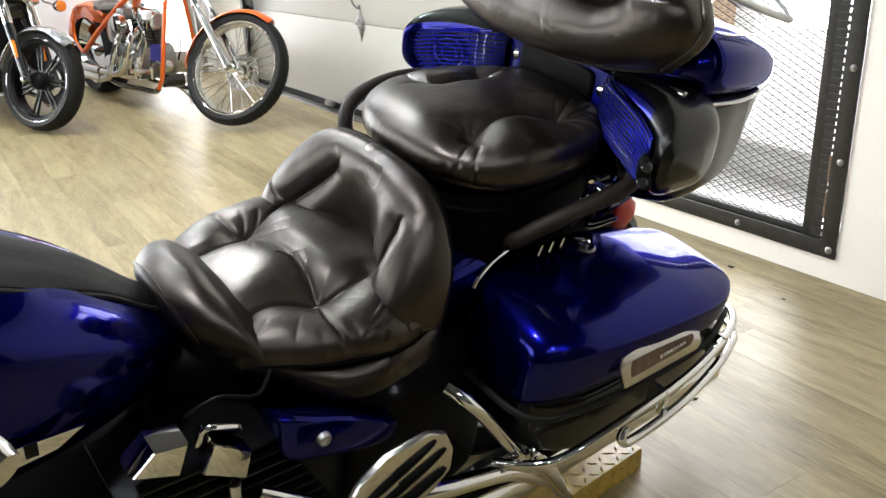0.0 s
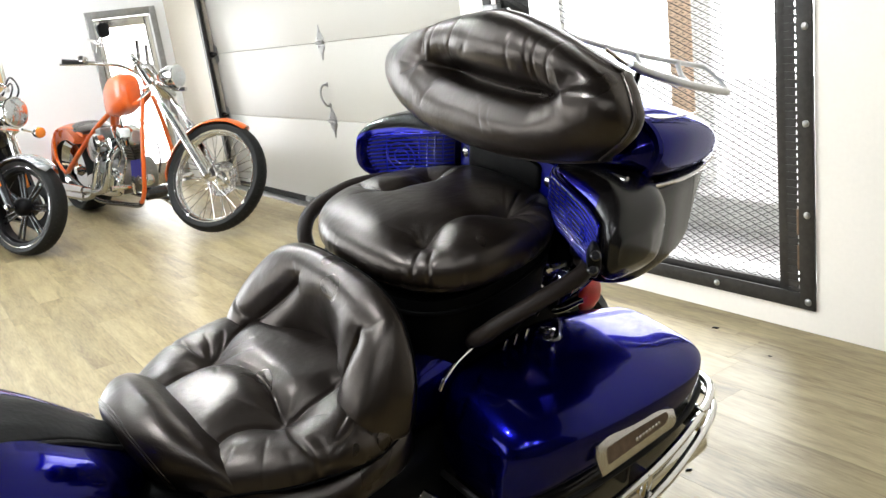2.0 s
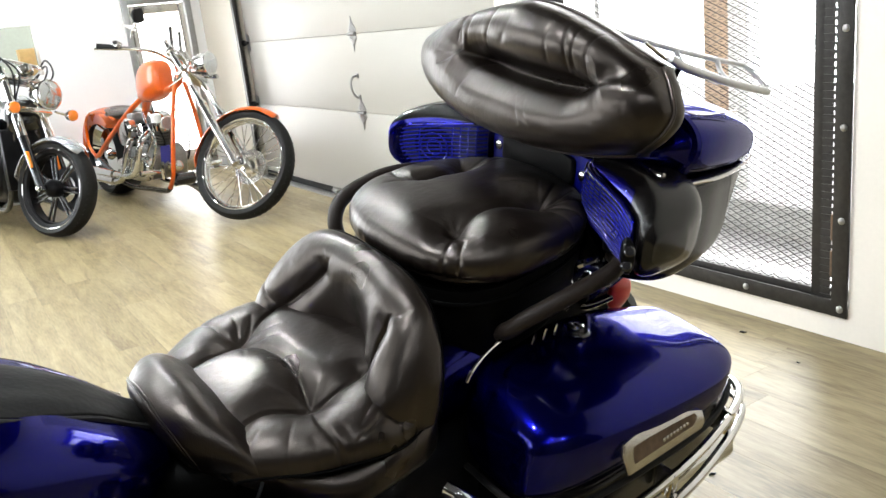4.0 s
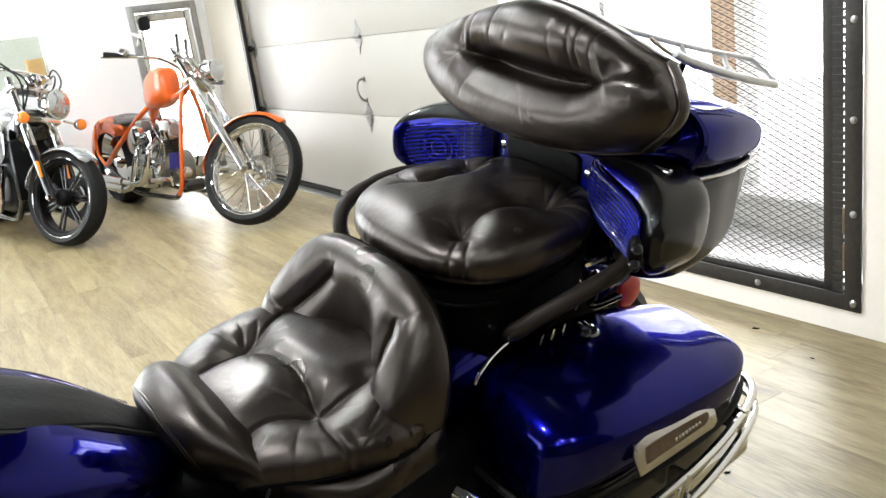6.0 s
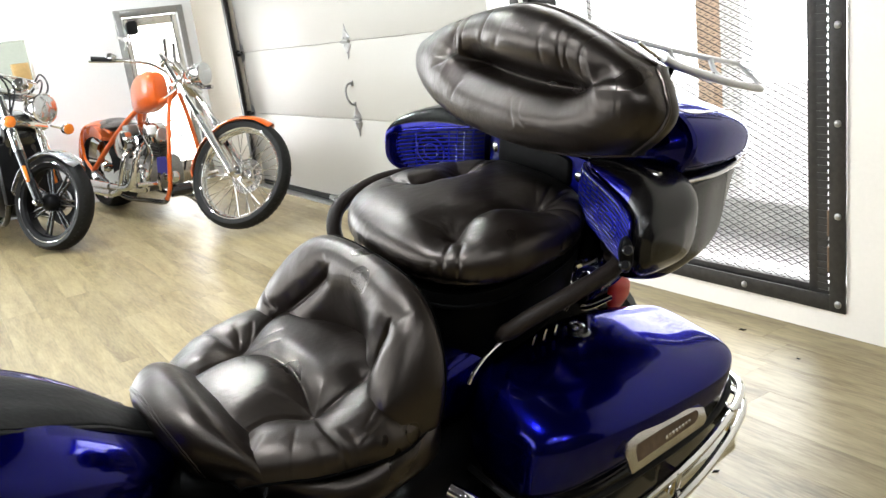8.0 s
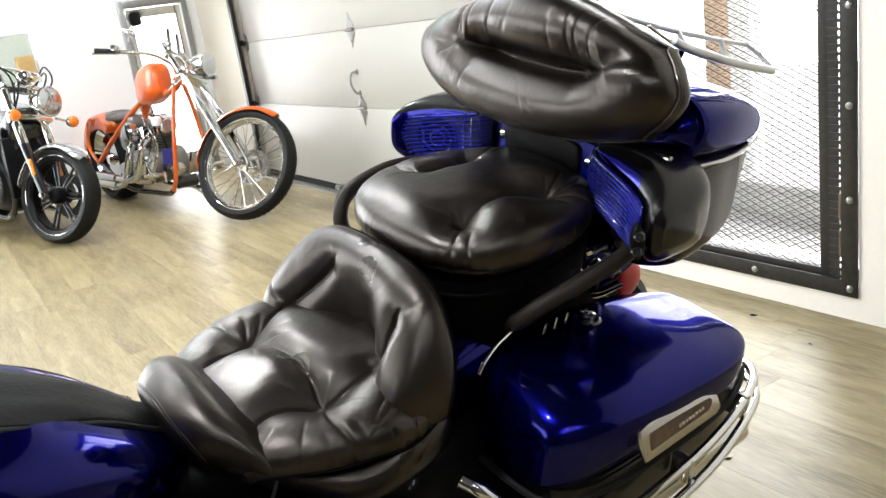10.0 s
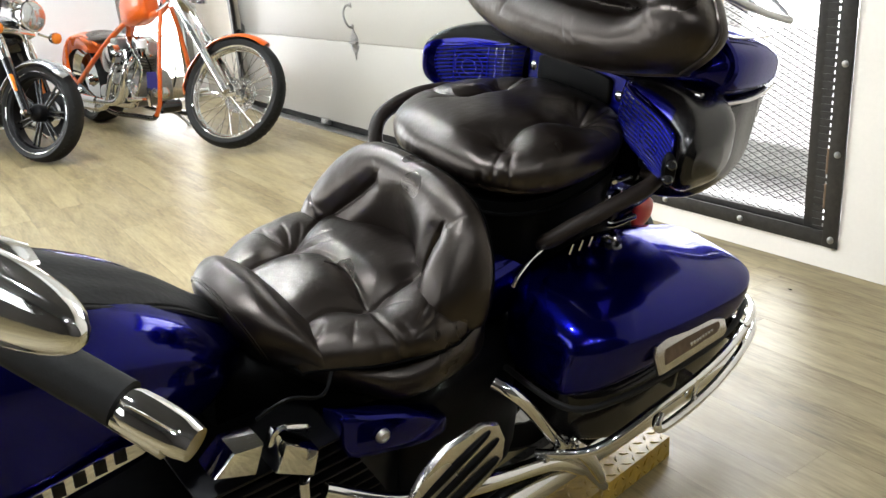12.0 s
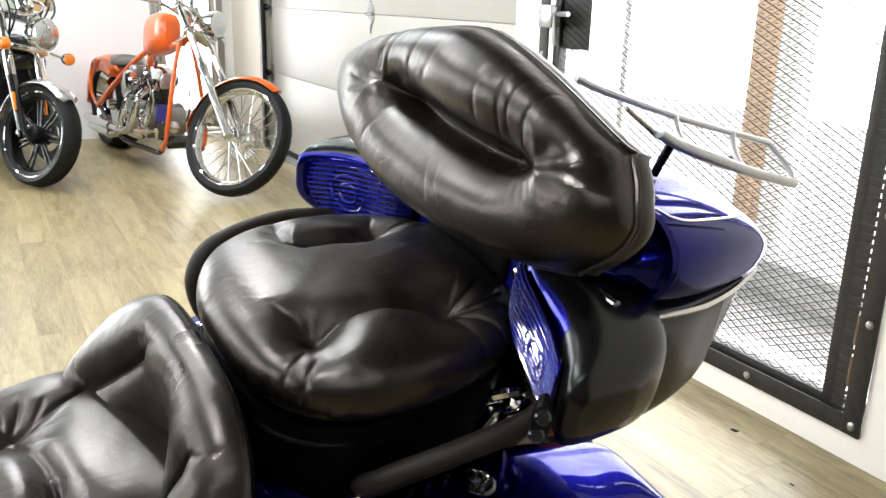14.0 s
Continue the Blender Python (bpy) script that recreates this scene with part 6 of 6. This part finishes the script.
    part("oil_tank", lathe([(0.03, -0.11), (0.085, -0.10), (0.09, 0.10), (0.03, 0.11)], 28, pose(-1.50, 0, 0.50, 90, 0, 0)), DULL_CHROME, o, "chrome oil tank")
    part("carburettor", box((-1.27, -0.15, 0.58), (-1.17, -0.05, 0.66), 0.02, 3), ALLOY, e)
    part("oil_cap", lathe([(0.03, 0.0), (0.034, 0.01), (0.034, 0.05), (0.02, 0.06)], 18, pose(-0.86, -0.11, 0.60)), WALL, e, "white breather cap")
    part("coil_box", box((-0.95, -0.12, 0.53), (-0.87, -0.02, 0.62), 0.012), CHROME, e)
    part("oil_line", tube([(-0.92, -0.13, 0.55), (-0.84, -0.15, 0.45), (-0.90, -0.16, 0.33), (-1.0, -0.16, 0.26)], 0.009, 8), CHROME, e)
    part("oil_line", tube([(-1.0, -0.14, 0.66), (-0.92, -0.16, 0.60), (-0.88, -0.15, 0.50), (-0.96, -0.16, 0.40)], 0.008, 8), CHROME, e)
    part("primary_cover", loft([(lambda x, h: (lambda a: Vector((x, -0.165 + 0.025 * sup(a, 4)[0], 0.27 + h * sup(a, 4)[1]))))(*r) for r in ((-0.96, 0.03), (-0.98, 0.07), (-1.10, 0.085), (-1.30, 0.08), (-1.44, 0.06), (-1.46, 0.03))], 24, 3), CHROME, e, "chrome primary cover")
    part("starter", lathe([(0.02, -0.08), (0.045, -0.07), (0.045, 0.07), (0.02, 0.08)], 18, pose(-0.80, 0.0, 0.20, 90, 0, 0)), GLOSS_BLACK, e)
    part("belt_guard", tube([(-1.15, 0.16, 0.33), (-1.55, 0.16, 0.36), (-1.95, 0.16, 0.33)], 0.03, 12), CHROME, e)
    # exhaust
    for k, (x0, z0) in enumerate(((-1.05, 0.52), (-1.25, 0.50))):
        part("exhaust_pipe", tube([(x0, -0.09, z0), (x0 + 0.03, -0.17, z0 - 0.05), (x0 - 0.01, -0.20, 0.33), (x0 - 0.12, -0.205, 0.235 - 0.045 * k), (x0 - 0.35, -0.205, 0.215 - 0.05 * k), (-2.0 + 0.08 * k, -0.205, 0.225 - 0.05 * k)], 0.025, 14), CHROME, o, "chrome exhaust pipe")
        part("heat_shield", tube([(-1.50, -0.208, 0.215 - 0.05 * k), (-2.0 + 0.08 * k, -0.208, 0.225 - 0.05 * k)], 0.032, 14), CHROME, o)
    for sg in (1, -1):
        part("foot_peg", tube([(-0.80, sg * 0.15, 0.27), (-0.80, sg * 0.30, 0.28)], 0.016, 12), CHROME, o)
        part("peg_mount", tube([(-0.80, sg * 0.14, 0.22), (-0.76, sg * 0.16, 0.30), (-0.70, sg * 0.18, 0.34)], 0.012, 8), CHROME, o)
        part("hose", tube([(-1.0, sg * 0.06, 0.70), (-0.90, sg * 0.10, 0.62), (-0.82, sg * 0.09, 0.45), (-0.9, sg * 0.1, 0.32)], 0.006, 8), BLACK, o)
    for k in range(3):
        part("cable", moved(tube([(-0.86, -0.28 + 0.02 * k, 1.12), (-0.62, -0.18 + 0.03 * k, 1.10 - 0.03 * k), (-0.48, -0.05, 0.98 - 0.03 * k), (-0.60, -0.04, 0.80)], 0.005, 8), S), DULL_CHROME, o)
    part("side_stand", tube([(-1.10, 0.12, 0.15), (-1.05, 0.20, 0.08), (-1.02, 0.245, 0.012)], 0.012, 10), CHROME, o)
    part("horn", lathe([(0.02, -0.02), (0.035, -0.015), (0.045, 0.0), (0.04, 0.01)], 20, pose(-0.72, -0.10, 0.60, 0, 80, 0)), GALV, o)
    part("tag_ribbon", plate([(-0.03, 0.0), (0.03, 0.0), (0.042, -0.10), (0.02, -0.12), (0.005, -0.105), (-0.02, -0.125), (-0.038, -0.10)], 0.006, pose(-0.74, -0.13, 0.45, 90, 0, 70)), RIBBON, o, "blue cloth pouch hanging at the frame")
    return o


def cruiser():
    o = thing("cruiser_motorcycle", pose(-5.66, 1.225, 0, -3, 0, 10.6), "black and silver cruiser motorcycle with dark cast wheels", "motorcycle", "display motorcycles")
    R = 0.305
    hub, head = Vector((0.20, 0, R)), Vector((-0.16, 0, 0.95))
    ax = (head - hub).normalized()
    S = Matrix.Translation(hub) @ Matrix.Rotation(radians(26), 4, ax) @ Matrix.Translation(-hub)
    wm = S @ pose(hub.x, 0, R, 90, 0, 0)
    wh = new("wheel")
    wh.parent = o
    tyre(R, 0.125, wm, wh)
    part("rim", lathe([(R - 0.078, -0.045), (R - 0.054, -0.05), (R - 0.048, -0.045), (R - 0.066, -0.02), (R - 0.066, 0.02), (R - 0.048, 0.045), (R - 0.054, 0.05), (R - 0.078, 0.045), (R - 0.090, 0.03), (R - 0.090, -0.03)], 64, wm, True), BLACK, wh, "black cast rim")
    for sg in (1, -1):
        part("rim_edge", moved(tube([((R - 0.053) * math.cos(a), (R - 0.053) * math.sin(a), sg * 0.052) for a in (2 * math.pi * k / 48 for k in range(48))], 0.0035, 8, 1, closed=True), wm), CHROME, wh, "bright machined rim edge")
    for k in range(7):
        for dl in (-0.13, 0.13):
            a = 2 * math.pi * k / 7 + dl * 1.6
            b = 2 * math.pi * k / 7 + dl * 0.7
            p0, p1 = Vector((0.045 * math.cos(a), 0.045 * math.sin(a), 0)), Vector(((R - 0.082) * math.cos(b), (R - 0.082) * math.sin(b), 0))
            part("cast_spoke", moved(tube([p0, p0.lerp(p1, 0.5), p1], 0.0085, 10, taper=lambda t: 1.25 - 0.3 * t), wm), GLOSS_BLACK, wh)
    part("hub", lathe([(0.015, -0.08), (0.04, -0.07), (0.055, -0.05), (0.055, 0.05), (0.04, 0.07), (0.015, 0.08)], 28, wm), BLACK, wh)
    part("brake_disc", lathe([(0.085, 0.066), (0.140, 0.066), (0.140, 0.071), (0.085, 0.071)], 40, wm @ pose(0, 0, 0, 180, 0, 0), True), DARK_ALLOY, wh)
    fender(R + 0.03, 0.15, 48, 175, wm, SILVER, o, "front_fender", "silver painted front mudguard")
    for sg in (1, -1):
        lo, up = hub + Vector((-0.03, sg * 0.105, 0)), head + Vector((-0.06, sg * 0.105, 0.10))
        mid = lo.lerp(up, 0.42)
        leg = part("fork_leg", moved(tube([lo + Vector((0.03, 0, -0.02)), mid], 0.028, 16), S), GLOSS_BLACK, o, "black lower fork leg")
        part("fork_tube", moved(tube([mid, up], 0.023, 16), S), CHROME, leg)
        part("fork_cover", moved(tube([mid, mid.lerp(up, 0.30)], 0.029, 16), S), CHROME, leg)
        part("reflector", moved(box((-0.008, -0.012, -0.055), (0.008, 0.012, 0.055), 0.004), S @ Matrix.Translation(lo.lerp(mid, 0.55) + Vector((0.022, -0.026, 0))) @ pose(0, 0, 0, 0, -27, 0)), AMBER, leg, "amber fork reflector")
        part("axle_cap", moved(lathe([(0.016, 0), (0.016, 0.02), (0.010, 0.026)], 14, Matrix.Translation(hub + Vector((0, sg * 0.13, 0))) @ pose(0, 0, 0, -90 * sg, 0, 0)), S), CHROME, leg)
        ts = part("turn_signal", moved(lathe([(0.015, -0.045), (0.033, -0.03), (0.039, 0.0), (0.037, 0.004)], 20, pose(0.06, sg * 0.22, 0.79, 0, 90, 0)), S), CHROME, o, "chrome turn signal")
        part("lens", moved(lathe([(0.036, 0.004), (0.033, 0.018), (0.015, 0.026)], 20, pose(0.06, sg * 0.22, 0.79, 0, 90, 0)), S), AMBER, ts, "amber lens")
        part("stalk", moved(tube([(0.03, sg * 0.11, 0.80), (0.04, sg * 0.20, 0.79)], 0.009, 8), S), CHROME, ts)
    part("fork_yoke", moved(moved(box((-0.045, -0.14, -0.016), (0.045, 0.14, 0.016), 0.008), Matrix.Translation(hub.lerp(head, 0.74)) @ pose(0, 0, 0, 0, -26, 0)), S), CHROME, o)
    part("fork_yoke", moved(moved(box((-0.045, -0.14, -0.016), (0.045, 0.14, 0.016), 0.008), Matrix.Translation(hub.lerp(head, 1.05)) @ pose(0, 0, 0, 0, -26, 0)), S), CHROME, o)
    hm = S @ pose(0.09, 0, 0.895, 0, 88, 0)
    hl = part("headlamp", lathe([(0.02, -0.13), (0.06, -0.11), (0.085, -0.05), (0.095, 0.0), (0.098, 0.012), (0.092, 0.018)], 32, hm), CHROME, o, "round chrome headlamp")
    part("lens", lathe([(0.02, 0.034), (0.06, 0.030), (0.090, 0.016), (0.090, 0.010)], 28, hm), LENS, hl)
    bar = [(-0.62, 0.42, 1.02), (-0.50, 0.38, 1.06), (-0.32, 0.28, 1.10), (-0.22, 0.10, 1.10), (-0.22, -0.10, 1.10), (-0.32, -0.28, 1.10), (-0.50, -0.38, 1.06), (-0.62, -0.42, 1.02)]
    hb = part("handlebar", moved(tube(bar, 0.0125, 12), S), CHROME, o, "chrome handlebar")
    for sg in (1, -1):
        part("grip", moved(tube([(-0.52, sg * 0.39, 1.054), (-0.63, sg * 0.425, 1.016)], 0.018, 12), S), RUBBER, hb)
        part("lever", moved(tube([(-0.46, sg * 0.37, 1.06), (-0.52, sg * 0.42, 1.03), (-0.62, sg * 0.47, 0.99)], 0.007, 8), S), CHROME, hb)
        for k in range(2):
            part("cable", moved(tube([(-0.44, sg * 0.35, 1.05), (-0.26, sg * 0.26, 1.16 - 0.04 * k), (-0.06, sg * (0.16 - 0.05 * k), 1.04), (-0.12, sg * 0.07, 0.84)], 0.006, 8), S), BLACK, o)
    part("gauge", lathe([(0.02, -0.05), (0.045, -0.04), (0.05, 0.0), (0.045, 0.01)], 24, S @ pose(-0.13, 0.0, 1.06, 0, -35, 0)), CHROME, o)
    rows = []
    for x, w, z0, z1 in ((-0.98, 0.05, 0.64, 0.70), (-0.94, 0.11, 0.60, 0.75), (-0.78, 0.165, 0.60, 0.82), (-0.58, 0.180, 0.63, 0.88), (-0.42, 0.155, 0.68, 0.89), (-0.34, 0.10, 0.74, 0.86), (-0.32, 0.05, 0.77, 0.83)):
        rows.append((lambda x, w, z0, z1: (lambda a: Vector((x, w * sup(a, 2.6)[0], (z0 + z1) / 2 + (z1 - z0) / 2 * sup(a, 2.6)[1]))))(x, w, z0, z1))
    part("fuel_tank", loft(rows, 36, 4), SILVER, o, "silver painted fuel tank")
    part("radiator", box((-0.30, -0.16, 0.28), (-0.22, 0.16, 0.68), 0.012), BLACK, o, "black radiator")
    part("neck_cover", loft([(lambda x, w, z0, z1: (lambda a: Vector((x, w * sup(a, 4)[0], (z0 + z1) / 2 + (z1 - z0) / 2 * sup(a, 4)[1]))))(*r) for r in ((-0.42, 0.12, 0.62, 0.80), (-0.30, 0.13, 0.60, 0.82), (-0.20, 0.10, 0.66, 0.86), (-0.16, 0.06, 0.72, 0.86))], 28, 3), GLOSS_BLACK, o)
    en = part("engine", loft([(lambda x, w, z0, z1: (lambda a: Vector((x, w * sup(a, 4)[0], (z0 + z1) / 2 + (z1 - z0) / 2 * sup(a, 4)[1]))))(*r) for r in ((-0.30, 0.10, 0.24, 0.44), (-0.36, 0.17, 0.18, 0.56), (-0.60, 0.20, 0.16, 0.62), (-0.86, 0.19, 0.17, 0.58), (-0.95, 0.12, 0.22, 0.48))], 28, 3), DARK_ALLOY, o, "black engine block")
    for tilt in (26, -26):
        M = Matrix.Translation((-0.62, 0, 0.36)) @ pose(0, 0, 0, 0, tilt, 0)
        for k in range(7):
            part("cylinder_fin", moved(lathe([(0.09, 0), (0.105, 0.002), (0.105, 0.008), (0.09, 0.010)], 20), M @ Matrix.Translation((0, 0, 0.08 + k * 0.024))), GLOSS_BLACK, en)
    for sg in (1, -1):
        part("frame_tube", tube([(-0.20, sg * 0.03, 0.82), (-0.26, sg * 0.10, 0.50), (-0.34, sg * 0.15, 0.18), (-0.60, sg * 0.16, 0.13), (-1.1, sg * 0.15, 0.16), (-1.50, sg * 0.14, 0.33)], 0.02, 12), GLOSS_BLACK, o)
        part("shroud", plate([(-0.10, 0.0), (0.04, 0.06), (0.10, 0.20), (0.0, 0.24), (-0.16, 0.16)], 0.012, pose(-0.34, sg * 0.17, 0.52, 90, 0, 0), 0.004), GLOSS_BLACK, o)
    part("exhaust_pipe", tube([(-0.42, -0.18, 0.50), (-0.38, -0.23, 0.40), (-0.50, -0.24, 0.22), (-0.9, -0.24, 0.18), (-1.8, -0.24, 0.22)], 0.032, 14), CHROME, o)
    def sad(u, v):
        a, e = 2 * math.pi * u, math.pi * (v - 0.5)
        c, s = sup(a, 2.4)
        r = max(0, math.cos(e)) ** 0.6
        return Vector((-1.22 + 0.27 * c * r, 0.17 * s * r * (1 - 0.3 * c), 0.68 + 0.05 * math.sin(e)))
    part("saddle", surface(sad, 32, 16, close_u=True), LEATHER, o, "black leather saddle")
    rm = pose(-1.50, 0, 0.335, 90, 0, 0)
    rw = new("rear_wheel")
    rw.parent = o
    tyre(0.335, 0.19, rm, rw, groove=False)
    part("rim", lathe([(0.03, -0.06), (0.05, -0.03), (0.20, -0.03), (0.26, -0.06), (0.26, 0.06), (0.20, 0.03), (0.05, 0.03), (0.03, 0.06)], 36, rm), GLOSS_BLACK, rw)
    fender(0.375, 0.23, 50, 185, rm, SILVER, o, "rear_fender", "silver rear mudguard")
    part("side_stand", tube([(-0.75, 0.15, 0.16), (-0.70, 0.24, 0.08), (-0.66, 0.29, 0.012)], 0.012, 10), CHROME, o)
    return o


chopper()
cruiser()


# ---- tread-plate ramp beside the wheel, and litter on the floor ----
def ramp():
    o = thing("tread_plate_ramp", pose(-0.808, 1.722, 0, 0, 0, 9.0), "low steel tread-plate ramp painted yellow and black, on the floor", "ramp")
    deck = part("deck", box((-0.21, -0.95, 0.0), (-0.10, -0.004, 0.05), 0.003), PLATE_BLACK, o, "black painted tread plate")
    edge = part("edge_band", box((-0.0985, -0.95, 0.0), (0.0, -0.004, 0.05), 0.003), YELLOW, o, "worn yellow painted tread plate")
    def lugs(x0, x1, y0, y1, seed, material, parent, side=False):
        bm = bmesh.new()
        sx, sy = 0.026, 0.026
        j, y = 0, y0
        while y < y1:
            i, x = 0, x0
            while x < x1:
                a = radians(45 if (i + j) % 2 else -45)
                c, s = math.cos(a), math.sin(a)
                L, w, h = 0.0115, 0.0036, 0.0018
                pts = [(-L, 0), (0, -w), (L, 0), (0, w)]
                lo = [bm.verts.new((x + p * c - q * s, y + p * s + q * c, 0.0)) for p, q in pts]
                hi = [bm.verts.new((x + 0.6 * (p * c - q * s), y + 0.6 * (p * s + q * c), h)) for p, q in pts]
                bm.faces.new(hi)
                for k in range(4):
                    bm.faces.new((lo[k], lo[(k + 1) % 4], hi[(k + 1) % 4], hi[k]))
                x += sx
                i += 1
            y += sy
            j += 1
        return bm
    tagged(part("tread_lug", moved(lugs(-0.20, -0.108, -0.93, -0.015, 1, None, None), pose(0, 0, 0.05)), PLATE_BLACK, deck, smooth=False), kind="stuff")
    tagged(part("tread_lug", moved(lugs(-0.09, -0.006, -0.93, -0.015, 2, None, None), pose(0, 0, 0.05)), YELLOW, edge, smooth=False), kind="stuff")
    tagged(part("tread_lug", moved(lugs(0.008, 0.045, 0.02, 0.94, 2, None, None), Matrix(((0, 0, 1, 0.0), (0, -1, 0, 0), (1, 0, 0, 0), (0, 0, 0, 1)))), YELLOW, edge, smooth=False), kind="stuff")


ramp()
for x, y, s, a in ((-1.429, 2.754, 0.62, 35), (-1.167, 2.674, 0.34, 10), (-0.93, 2.02, 0.5, 70), (-0.52, 2.28, 0.4, 20), (-0.40, 1.93, 0.5, 50)):
    d = thing("dirt_crumb", pose(x, y, 0.0, 0, 0, a), "small dark crumb of dirt on the floor", "dirt", "crumbs on the floor")
    part("crumb", moved(tube([(-0.018, 0, 0.003), (-0.006, 0.004, 0.005), (0.006, -0.002, 0.004), (0.02, 0.006, 0.003)], 0.0045, 6, 2, taper=lambda t: 0.4 + math.sin(math.pi * t)), Matrix.Scale(s, 4)), DARK_ALLOY, d)


# ---- floor planks ----
def planks():
    fl = tagged(new("floor"), "pale oak-look vinyl plank floor, slightly worn", kind="structure")
    W, L = 0.152, 1.22
    rnd = random.Random(5)
    meshes = []
    for length in (L, L * 0.5):
        me = bpy.data.meshes.new("plank")
        bm = box((0, 0, -0.006), (length - 0.0002, W - 0.0002, 0.0), 0.0)
        bmesh.ops.bevel(bm, geom=[e for e in bm.edges if all(v.co.z > -0.001 for v in e.verts)], offset=0.0003, segments=1, affect="EDGES")
        bm.to_mesh(me)
        bm.free()
        me.materials.append(FLOOR)
        meshes.append((length, me))
    y, row = WALL_Y - W, 0
    while y > WALL_S - W * 0.5:
        x, length = WALL_W, L * (0.35 + 0.65 * rnd.random())
        while x < WALL_E - 0.01:
            length = min(length, WALL_E - x)
            o = new("plank", meshes[0][1])
            o.location, o.parent = (x, y, 0), fl
            o.scale.x = length / L
            x += length
            length = L
        y -= W
        row += 1


planks()
